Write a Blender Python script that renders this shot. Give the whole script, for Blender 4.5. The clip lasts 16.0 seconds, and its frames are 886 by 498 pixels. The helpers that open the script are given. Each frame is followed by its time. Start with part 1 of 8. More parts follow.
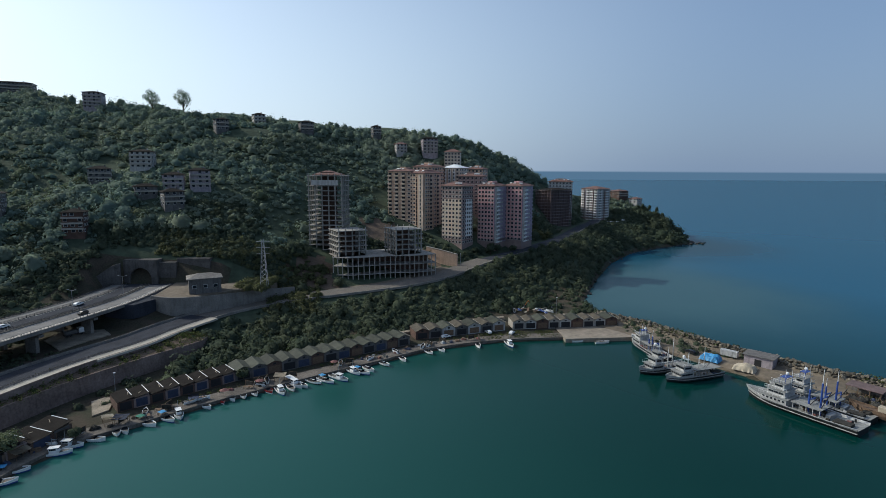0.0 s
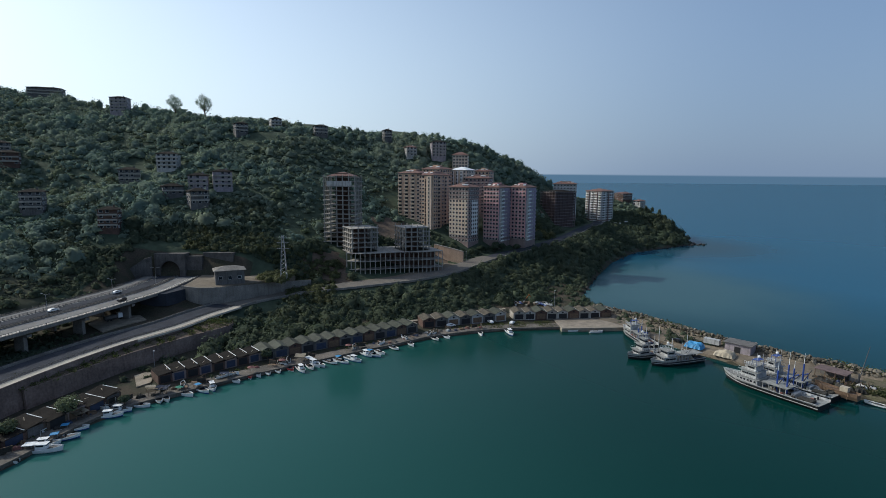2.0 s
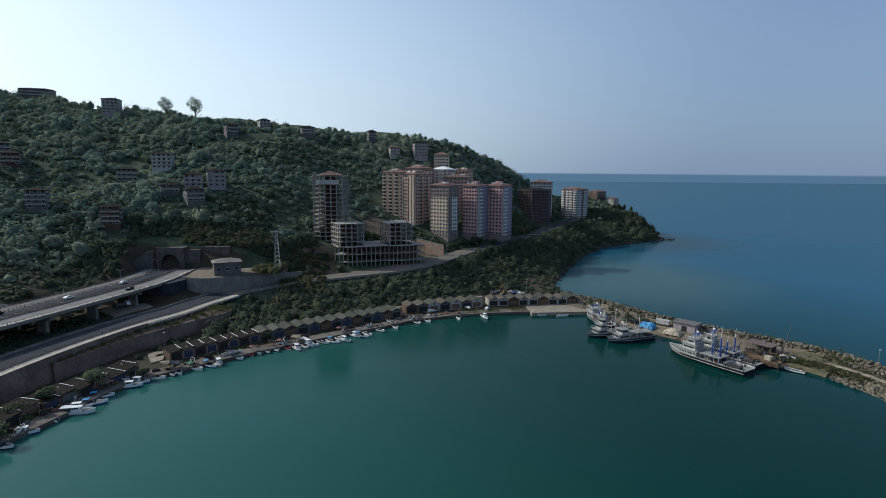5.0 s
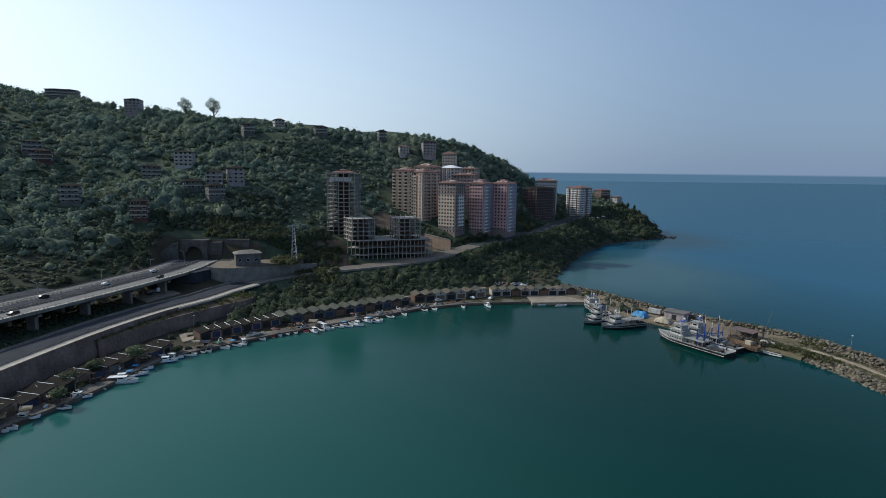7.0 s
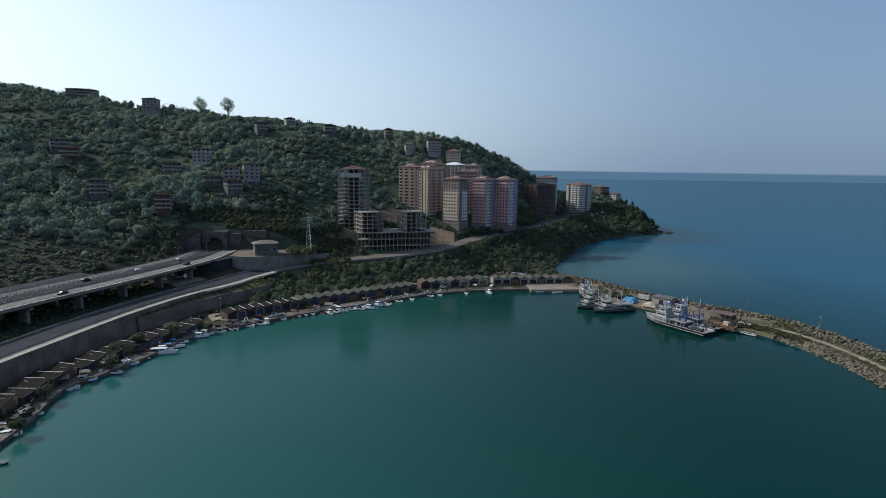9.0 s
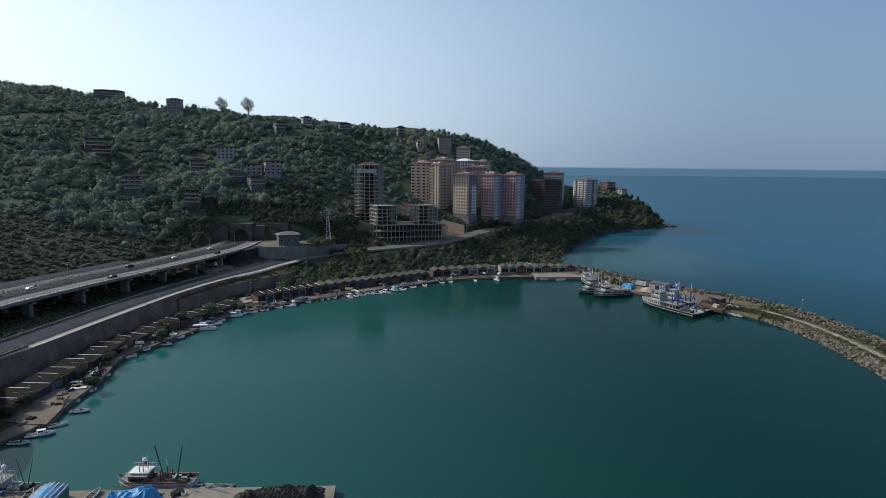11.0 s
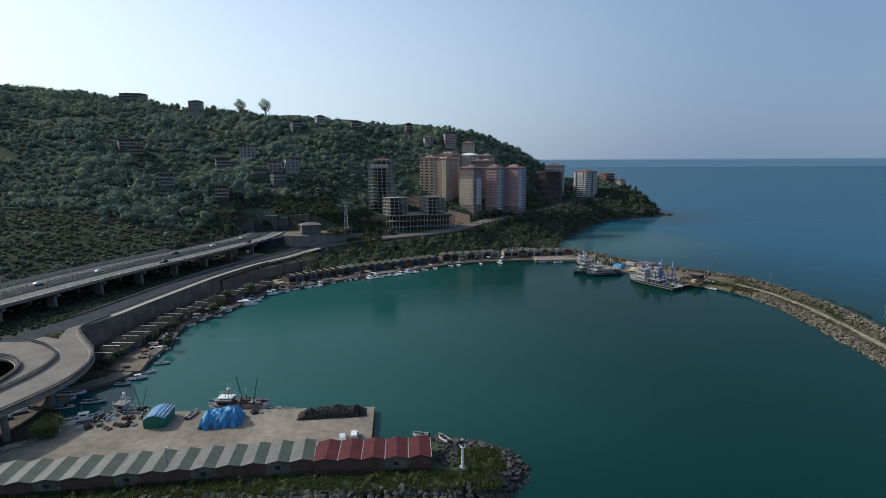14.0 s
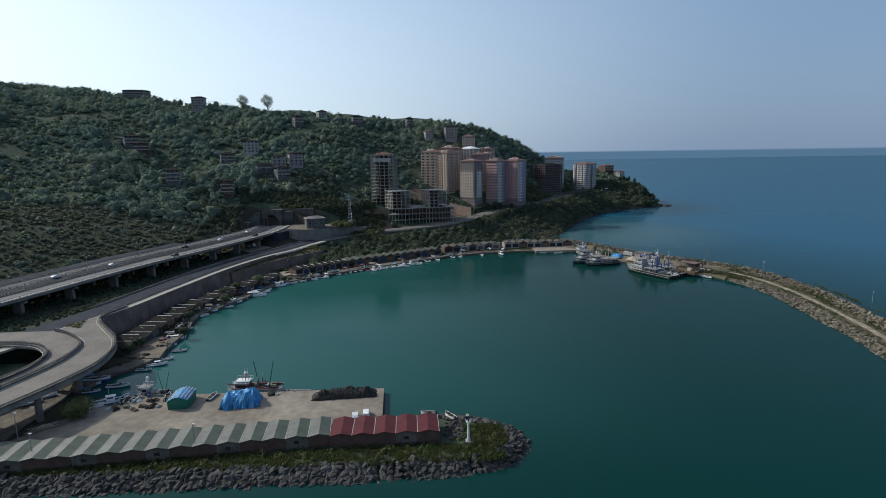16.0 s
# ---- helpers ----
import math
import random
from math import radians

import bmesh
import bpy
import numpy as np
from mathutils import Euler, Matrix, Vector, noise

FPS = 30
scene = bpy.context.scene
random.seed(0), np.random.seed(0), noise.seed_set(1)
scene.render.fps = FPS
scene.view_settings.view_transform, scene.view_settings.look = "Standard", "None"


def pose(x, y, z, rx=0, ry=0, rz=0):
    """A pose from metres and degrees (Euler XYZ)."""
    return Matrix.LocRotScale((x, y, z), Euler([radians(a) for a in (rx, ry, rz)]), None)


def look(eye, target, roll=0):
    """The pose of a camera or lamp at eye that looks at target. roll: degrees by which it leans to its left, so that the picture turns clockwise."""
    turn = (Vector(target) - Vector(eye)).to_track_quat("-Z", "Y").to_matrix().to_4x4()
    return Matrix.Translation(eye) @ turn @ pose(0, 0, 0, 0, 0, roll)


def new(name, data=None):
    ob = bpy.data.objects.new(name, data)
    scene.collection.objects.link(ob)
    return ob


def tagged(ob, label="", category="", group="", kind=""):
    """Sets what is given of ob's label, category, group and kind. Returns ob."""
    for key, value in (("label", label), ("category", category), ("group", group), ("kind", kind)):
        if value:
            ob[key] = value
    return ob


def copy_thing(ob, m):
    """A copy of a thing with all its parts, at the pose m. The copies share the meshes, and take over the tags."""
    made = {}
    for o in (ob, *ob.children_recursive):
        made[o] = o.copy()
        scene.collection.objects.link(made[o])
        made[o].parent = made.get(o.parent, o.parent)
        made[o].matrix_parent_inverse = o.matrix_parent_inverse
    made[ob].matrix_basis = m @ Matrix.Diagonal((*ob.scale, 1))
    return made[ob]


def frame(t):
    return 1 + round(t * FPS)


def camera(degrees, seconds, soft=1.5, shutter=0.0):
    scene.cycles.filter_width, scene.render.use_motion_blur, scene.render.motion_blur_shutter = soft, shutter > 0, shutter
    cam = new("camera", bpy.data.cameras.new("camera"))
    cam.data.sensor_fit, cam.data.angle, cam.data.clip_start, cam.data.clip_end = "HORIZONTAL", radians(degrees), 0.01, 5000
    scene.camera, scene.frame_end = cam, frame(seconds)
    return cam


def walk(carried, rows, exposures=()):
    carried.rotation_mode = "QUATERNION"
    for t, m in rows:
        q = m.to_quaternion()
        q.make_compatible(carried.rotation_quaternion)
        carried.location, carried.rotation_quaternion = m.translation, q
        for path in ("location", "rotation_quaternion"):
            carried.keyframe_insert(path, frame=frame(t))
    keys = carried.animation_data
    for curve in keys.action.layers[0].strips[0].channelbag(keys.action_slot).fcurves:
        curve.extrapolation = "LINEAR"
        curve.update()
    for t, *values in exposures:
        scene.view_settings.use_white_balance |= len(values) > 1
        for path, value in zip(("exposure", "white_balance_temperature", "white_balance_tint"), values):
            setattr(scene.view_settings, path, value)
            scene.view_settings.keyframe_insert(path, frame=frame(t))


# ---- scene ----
cam = camera(78.7, 16.0, soft=0.75)
PATH = [
    (0, (23.169, 1.564, 76.675), (23.33, 3.537, 76.387), 0.3),
    (0.5, (22.955, -3.236, 76.476), (23.116, -1.263, 76.192), 0.5),
    (1, (22.978, -8.405, 76.503), (23.129, -6.43, 76.219), 0.5),
    (1.5, (23.338, -13.515, 76.375), (23.474, -11.54, 76.093), 0.5),
    (2, (23.342, -19.228, 76.085), (23.468, -17.252, 75.807), 0.5),
    (2.5, (23.253, -24.91, 76.182), (23.374, -22.933, 75.903), 0.6),
    (3, (23.514, -31.031, 76.307), (23.642, -29.055, 76.025), 0.6),
    (3.5, (23.43, -35.378, 76.496), (23.61, -33.406, 76.212), 0.5),
    (4, (23.322, -38.914, 76.576), (23.518, -36.944, 76.295), 0.5),
    (6.5, (22.6, -60.249, 76.088), (22.76, -58.276, 75.803), 0.6),
    (7, (22.262, -66.08, 75.917), (22.418, -64.106, 75.631), 0.7),
    (7.5, (21.528, -71.335, 75.731), (21.678, -69.362, 75.443), 0.7),
    (8, (20.981, -77.689, 75.405), (21.131, -75.716, 75.116), 0.7),
    (8.5, (20.567, -83.498, 75.067), (20.711, -81.525, 74.775), 0.7),
    (9, (19.591, -89.646, 74.64), (19.735, -87.673, 74.347), 0.8),
    (11.5, (16.877, -119.98, 73.687), (16.974, -118.007, 73.378), 0.5),
    (12, (16.035, -126.469, 73.883), (16.125, -124.495, 73.57), 0.4),
    (12.5, (15.524, -132.811, 73.382), (15.609, -130.837, 73.068), 0.1),
    (13, (14.835, -139.216, 73.201), (14.915, -137.243, 72.884), -0.0),
    (13.5, (14.287, -145.243, 73.356), (14.366, -143.27, 73.036), -0.2),
    (14, (13.877, -151.096, 73.878), (13.962, -149.125, 73.553), -0.3),
    (14.5, (13.304, -155.084, 74.053), (13.399, -153.114, 73.723), -0.4),
    (15, (13.068, -158.0, 74.406), (13.164, -156.031, 74.066), -0.6),
    (15.5, (12.625, -159.769, 74.526), (12.717, -157.802, 74.178), -0.8),
    (16, (12.24, -160.092, 74.225), (12.323, -158.124, 73.876), -0.8),
]
walk(cam, [(t, look(eye, target, roll)) for t, eye, target, roll in PATH],
     [(0, 0.25, 6150, 5), (16, 0.25, 6150, 5)])
# ---------- world, sun, exposure ----------
SUN_AZ, SUN_EL = radians(-67), radians(34)      # from +y, negative towards -x
world = bpy.data.worlds.new("sky_world")
scene.world = world
world.use_nodes = True
wn = world.node_tree
wn.nodes.clear()
sky = wn.nodes.new("ShaderNodeTexSky")
sky.sky_type = "NISHITA"
sky.sun_disc = False
sky.sun_elevation = SUN_EL
sky.sun_rotation = SUN_AZ
sky.altitude = 60
sky.air_density, sky.dust_density, sky.ozone_density = 0.8, 2.3, 2.5
bg = wn.nodes.new("ShaderNodeBackground")
bg.inputs["Strength"].default_value = 0.13
wout = wn.nodes.new("ShaderNodeOutputWorld")
geo = wn.nodes.new("ShaderNodeTexCoord")
sep = wn.nodes.new("ShaderNodeSeparateXYZ")
wn.links.new(geo.outputs["Generated"], sep.inputs[0])
ramp = wn.nodes.new("ShaderNodeMapRange")      # sea haze under the horizon
ramp.inputs[1].default_value, ramp.inputs[2].default_value = 0.0008, -0.002
wn.links.new(sep.outputs["Z"], ramp.inputs[0])
# summer haze low over the horizon: lavender grey, brighter towards the sun
hz = wn.nodes.new("ShaderNodeMapRange")
hz.interpolation_type = "SMOOTHSTEP"
hz.inputs[1].default_value, hz.inputs[2].default_value = 0.5, -0.05
hz.inputs[3].default_value, hz.inputs[4].default_value = 0.2, 0.9
wn.links.new(sep.outputs["Z"], hz.inputs[0])
near_sun = wn.nodes.new("ShaderNodeVectorMath")
near_sun.operation = "DOT_PRODUCT"
near_sun.inputs[1].default_value = (math.sin(SUN_AZ) * math.cos(SUN_EL), math.cos(SUN_AZ) * math.cos(SUN_EL), math.sin(SUN_EL))
wn.links.new(geo.outputs["Generated"], near_sun.inputs[0])
glow = wn.nodes.new("ShaderNodeMapRange")
glow.interpolation_type = "SMOOTHSTEP"
glow.inputs[1].default_value, glow.inputs[2].default_value = -0.15, 0.95
wn.links.new(near_sun.outputs["Value"], glow.inputs[0])
haze_col = wn.nodes.new("ShaderNodeMix")
haze_col.data_type = "RGBA"
haze_col.inputs[6].default_value, haze_col.inputs[7].default_value = (1.52, 2.02, 2.92, 1), (6.2, 6.9, 7.4, 1)
wn.links.new(glow.outputs[0], haze_col.inputs[0])
hazy = wn.nodes.new("ShaderNodeMix")
hazy.data_type = "RGBA"
wn.links.new(hz.outputs[0], hazy.inputs[0])
wn.links.new(sky.outputs[0], hazy.inputs[6])
wn.links.new(haze_col.outputs[2], hazy.inputs[7])
mixc = wn.nodes.new("ShaderNodeMix")
mixc.data_type = "RGBA"
mixc.inputs[7].default_value = (0.62, 1.12, 1.75, 1)
wn.links.new(ramp.outputs[0], mixc.inputs[0])
wn.links.new(hazy.outputs[2], mixc.inputs[6])
wn.links.new(mixc.outputs[2], bg.inputs["Color"])
wn.links.new(bg.outputs[0], wout.inputs["Surface"])
sun_data = bpy.data.lights.new("sun", "SUN")
sun_data.energy, sun_data.angle, sun_data.color = 2.7, radians(0.6), (1.0, 0.93, 0.82)
sun = new("sun", sun_data)
SUN_DIR = Vector((math.sin(SUN_AZ) * math.cos(SUN_EL), math.cos(SUN_AZ) * math.cos(SUN_EL), math.sin(SUN_EL)))
sun.matrix_world = look(SUN_DIR * 900, (0, 0, 0))
scene.view_settings.exposure = 0.0


# ---------- materials ----------
def material(name, color, rough=0.8, vary=0.25, scale=0.6, bump=0.2, bump_scale=6.0, metal=0.0, second=None,
             spec=0.4, per_object=0.0, per_island=0.0, stain=0.0):
    m = bpy.data.materials.new(name)
    m.use_nodes = True
    nt = m.node_tree
    b = nt.nodes["Principled BSDF"]
    b.inputs["Roughness"].default_value = rough
    b.inputs["Metallic"].default_value = metal
    b.inputs["Specular IOR Level"].default_value = spec
    tc = nt.nodes.new("ShaderNodeNewGeometry")
    n1 = nt.nodes.new("ShaderNodeTexNoise")
    n1.inputs["Scale"].default_value, n1.inputs["Detail"].default_value = scale, 5
    nt.links.new(tc.outputs["Position"], n1.inputs["Vector"])
    n2 = nt.nodes.new("ShaderNodeTexNoise")
    n2.inputs["Scale"].default_value, n2.inputs["Detail"].default_value = scale * 9, 4
    nt.links.new(tc.outputs["Position"], n2.inputs["Vector"])
    col2 = second or tuple(c * (1 - vary) for c in color)
    mr = nt.nodes.new("ShaderNodeMapRange")
    mr.inputs[1].default_value, mr.inputs[2].default_value = 0.35, 0.65
    nt.links.new(n1.outputs["Fac"], mr.inputs[0])
    mix = nt.nodes.new("ShaderNodeMix")
    mix.data_type = "RGBA"
    mix.inputs[6].default_value, mix.inputs[7].default_value = (*color, 1), (*col2, 1)
    nt.links.new(mr.outputs[0], mix.inputs[0])
    hsv = nt.nodes.new("ShaderNodeHueSaturation")
    nt.links.new(mix.outputs[2], hsv.inputs["Color"])
    val = nt.nodes.new("ShaderNodeMapRange")
    val.inputs[1].default_value, val.inputs[2].default_value = 0.3, 0.7
    val.inputs[3].default_value, val.inputs[4].default_value = 1 - vary * 0.6, 1 + vary * 0.6
    nt.links.new(n2.outputs["Fac"], val.inputs[0])
    last = val.outputs[0]
    if stain:
        st = nt.nodes.new("ShaderNodeTexNoise")
        mp = nt.nodes.new("ShaderNodeMapping")
        mp.inputs["Scale"].default_value = (1.2, 1.2, 0.12)
        nt.links.new(tc.outputs["Position"], mp.inputs[0])
        nt.links.new(mp.outputs[0], st.inputs["Vector"])
        st.inputs["Scale"].default_value, st.inputs["Detail"].default_value = 1.0, 4
        sm = nt.nodes.new("ShaderNodeMapRange")
        sm.inputs[1].default_value, sm.inputs[2].default_value = 0.45, 0.75
        sm.inputs[3].default_value, sm.inputs[4].default_value = 1, 1 - stain
        nt.links.new(st.outputs["Fac"], sm.inputs[0])
        mu = nt.nodes.new("ShaderNodeMath")
        mu.operation = "MULTIPLY"
        nt.links.new(last, mu.inputs[0])
        nt.links.new(sm.outputs[0], mu.inputs[1])
        last = mu.outputs[0]
    for amount, src in ((per_object, "object"), (per_island, "island")):
        if amount:
            if src == "object":
                rnd = nt.nodes.new("ShaderNodeObjectInfo").outputs["Random"]
            else:
                rnd = tc.outputs["Random Per Island"]
            rm = nt.nodes.new("ShaderNodeMapRange")
            rm.inputs[3].default_value, rm.inputs[4].default_value = 1 - amount, 1 + amount
            nt.links.new(rnd, rm.inputs[0])
            mu = nt.nodes.new("ShaderNodeMath")
            mu.operation = "MULTIPLY"
            nt.links.new(last, mu.inputs[0])
            nt.links.new(rm.outputs[0], mu.inputs[1])
            last = mu.outputs[0]
    nt.links.new(last, hsv.inputs["Value"])
    nt.links.new(hsv.outputs[0], b.inputs["Base Color"])
    if bump:
        n3 = nt.nodes.new("ShaderNodeTexNoise")
        n3.inputs["Scale"].default_value, n3.inputs["Detail"].default_value = bump_scale, 4
        nt.links.new(tc.outputs["Position"], n3.inputs["Vector"])
        bp = nt.nodes.new("ShaderNodeBump")
        bp.inputs["Strength"].default_value, bp.inputs["Distance"].default_value = bump, 0.3
        nt.links.new(n3.outputs["Fac"], bp.inputs["Height"])
        nt.links.new(bp.outputs[0], b.inputs["Normal"])
    return m


def thin_leaf(m, amount=0.45, gain=1.5):
    """Lets light through leaves: backlit crowns glow as real foliage does."""
    nt = m.node_tree
    b, out = nt.nodes["Principled BSDF"], nt.nodes["Material Output"]
    tr = nt.nodes.new("ShaderNodeBsdfTranslucent")
    src = b.inputs["Base Color"].links[0].from_socket
    tint = nt.nodes.new("ShaderNodeMix")
    tint.data_type, tint.blend_type = "RGBA", "MULTIPLY"
    tint.inputs[0].default_value = 1.0
    tint.inputs[7].default_value = (gain * 1.0, gain * 1.05, gain * 0.85, 1)
    nt.links.new(src, tint.inputs[6])
    nt.links.new(tint.outputs[2], tr.inputs["Color"])
    mx = nt.nodes.new("ShaderNodeMixShader")
    mx.inputs[0].default_value = amount
    nt.links.new(b.outputs[0], mx.inputs[1])
    nt.links.new(tr.outputs[0], mx.inputs[2])
    nt.links.new(mx.outputs[0], out.inputs["Surface"])
    return m


def water_material():
    m = bpy.data.materials.new("sea_water")
    m.use_nodes = True
    nt = m.node_tree
    nt.nodes.remove(nt.nodes["Principled BSDF"])
    body = nt.nodes.new("ShaderNodeBsdfDiffuse")
    gloss = nt.nodes.new("ShaderNodeBsdfGlossy")
    fres = nt.nodes.new("ShaderNodeFresnel")
    fres.inputs["IOR"].default_value = 1.333
    # a ruffled surface never reaches the mirror-like reflection of a flat sheet: F / (1.5 + 1.8 F)
    low_ = nt.nodes.new("ShaderNodeMath")
    low_.operation = "MULTIPLY_ADD"
    low_.inputs[1].default_value, low_.inputs[2].default_value = 1.8, 1.5
    nt.links.new(fres.outputs[0], low_.inputs[0])
    cap = nt.nodes.new("ShaderNodeMath")
    cap.operation = "DIVIDE"
    nt.links.new(fres.outputs[0], cap.inputs[0])
    nt.links.new(low_.outputs[0], cap.inputs[1])
    blend = nt.nodes.new("ShaderNodeMixShader")
    nt.links.new(cap.outputs[0], blend.inputs[0])
    nt.links.new(body.outputs[0], blend.inputs[1])
    nt.links.new(gloss.outputs[0], blend.inputs[2])
    nt.links.new(blend.outputs[0], nt.nodes["Material Output"].inputs["Surface"])
    g = nt.nodes.new("ShaderNodeNewGeometry")
    sp = nt.nodes.new("ShaderNodeSeparateXYZ")
    nt.links.new(g.outputs["Position"], sp.inputs[0])
    # turbid green harbour water turning to clear blue sea outside
    def ma(op, a, bb):
        n = nt.nodes.new("ShaderNodeMath")
        n.operation = op
        for i, v in enumerate((a, bb)):
            if isinstance(v, (int, float)):
                n.inputs[i].default_value = v
            else:
                nt.links.new(v, n.inputs[i])
        return n.outputs[0]
    out = ma("ADD", ma("MULTIPLY", sp.outputs["X"], 0.85), ma("MULTIPLY", sp.outputs["Y"], 0.5))
    mr = nt.nodes.new("ShaderNodeMapRange")
    mr.inputs[1].default_value, mr.inputs[2].default_value = 200, 430
    nt.links.new(out, mr.inputs[0])
    big = nt.nodes.new("ShaderNodeTexNoise")
    big.inputs["Scale"].default_value, big.inputs["Detail"].default_value = 0.012, 4
    nt.links.new(g.outputs["Position"], big.inputs["Vector"])
    green = nt.nodes.new("ShaderNodeMix")
    green.data_type = "RGBA"
    green.inputs[6].default_value, green.inputs[7].default_value = (0.0012, 0.0255, 0.021, 1), (0.0018, 0.0315, 0.0265, 1)
    nt.links.new(big.outputs["Fac"], green.inputs[0])
    # shallow inner shore: silt with the bright sky's reflection painted in, deep and clear towards the mole
    silt_sheen = nt.nodes.new("ShaderNodeMapRange")
    silt_sheen.interpolation_type = "SMOOTHSTEP"
    silt_sheen.inputs[1].default_value, silt_sheen.inputs[2].default_value = 120, -80
    nt.links.new(sp.outputs["X"], silt_sheen.inputs[0])
    off = nt.nodes.new("ShaderNodeMapRange")
    off.interpolation_type = "SMOOTHSTEP"
    off.inputs[1].default_value, off.inputs[2].default_value = -60, 10
    nt.links.new(sp.outputs["Y"], off.inputs[0])
    silt_sheen_mix = nt.nodes.new("ShaderNodeMix")
    silt_sheen_mix.data_type = "RGBA"
    silt_sheen_mix.inputs[7].default_value = (0.021, 0.09, 0.08, 1)
    nt.links.new(ma("MULTIPLY", silt_sheen.outputs[0], off.outputs[0]), silt_sheen_mix.inputs[0])
    nt.links.new(green.outputs[2], silt_sheen_mix.inputs[6])
    mix = nt.nodes.new("ShaderNodeMix")
    mix.data_type = "RGBA"
    mix.inputs[7].default_value = (0.008, 0.078, 0.138, 1)
    nt.links.new(silt_sheen_mix.outputs[2], mix.inputs[6])
    nt.links.new(mr.outputs[0], mix.inputs[0])
    # pale sand under shallow water in the bay behind the mole
    vd = nt.nodes.new("ShaderNodeVectorMath")
    vd.operation = "DISTANCE"
    vd.inputs[1].default_value = (185, 352, 0)
    nt.links.new(g.outputs["Position"], vd.inputs[0])
    wob = ma("ADD", vd.outputs["Value"], ma("MULTIPLY", big.outputs["Fac"], 90))
    sh = nt.nodes.new("ShaderNodeMapRange")
    sh.interpolation_type = "SMOOTHSTEP"
    sh.inputs[1].default_value, sh.inputs[2].default_value = 195, 80
    sh.inputs[3].default_value, sh.inputs[4].default_value = 0, .8
    nt.links.new(wob, sh.inputs[0])
    shoal = nt.nodes.new("ShaderNodeMix")
    shoal.data_type = "RGBA"
    shoal.inputs[7].default_value = (0.042, 0.098, 0.108, 1)
    nt.links.new(sh.outputs[0], shoal.inputs[0])
    # dark reflection of the wooded bank painted into the water under the cape
    vc = nt.nodes.new("ShaderNodeVectorMath")
    vc.operation = "DISTANCE"
    vc.inputs[1].default_value = (305, 545, 0)
    nt.links.new(g.outputs["Position"], vc.inputs[0])
    wd = nt.nodes.new("ShaderNodeMapRange")
    wd.interpolation_type = "SMOOTHSTEP"
    wd.inputs[1].default_value, wd.inputs[2].default_value = 170, 50
    wd.inputs[3].default_value, wd.inputs[4].default_value = 0, .8
    nt.links.new(ma("ADD", vc.outputs["Value"], ma("MULTIPLY", big.outputs["Fac"], 60)), wd.inputs[0])
    bank_reflection = nt.nodes.new("ShaderNodeMix")
    bank_reflection.data_type = "RGBA"
    bank_reflection.inputs[7].default_value = (0.02, 0.045, 0.055, 1)
    nt.links.new(wd.outputs[0], bank_reflection.inputs[0])
    nt.links.new(mix.outputs[2], bank_reflection.inputs[6])
    nt.links.new(bank_reflection.outputs[2], shoal.inputs[6])
    nt.links.new(shoal.outputs[2], body.inputs["Color"])
    # cat's-paws: stretched patches where the breeze ruffles the surface more
    mp = nt.nodes.new("ShaderNodeMapping")
    mp.inputs["Scale"].default_value = (0.008, 0.03, 1)
    mp.inputs["Rotation"].default_value = (0, 0, radians(-12))
    nt.links.new(g.outputs["Position"], mp.inputs[0])
    paws = nt.nodes.new("ShaderNodeTexNoise")
    paws.inputs["Scale"].default_value, paws.inputs["Detail"].default_value = 1.0, 5
    nt.links.new(mp.outputs[0], paws.inputs["Vector"])
    ruff = nt.nodes.new("ShaderNodeMapRange")
    ruff.inputs[1].default_value, ruff.inputs[2].default_value = 0.35, 0.68
    ruff.inputs[3].default_value, ruff.inputs[4].default_value = 0.07, 0.22
    nt.links.new(paws.outputs["Fac"], ruff.inputs[0])
    nt.links.new(ruff.outputs[0], gloss.inputs["Roughness"])
    waves = nt.nodes.new("ShaderNodeTexNoise")
    waves.inputs["Scale"].default_value, waves.inputs["Detail"].default_value = 0.9, 6
    nt.links.new(g.outputs["Position"], waves.inputs["Vector"])
    bp = nt.nodes.new("ShaderNodeBump")
    bp.inputs["Strength"].default_value, bp.inputs["Distance"].default_value = 0.12, 0.25
    nt.links.new(waves.outputs["Fac"], bp.inputs["Height"])
    nt.links.new(bp.outputs[0], gloss.inputs["Normal"])
    return m


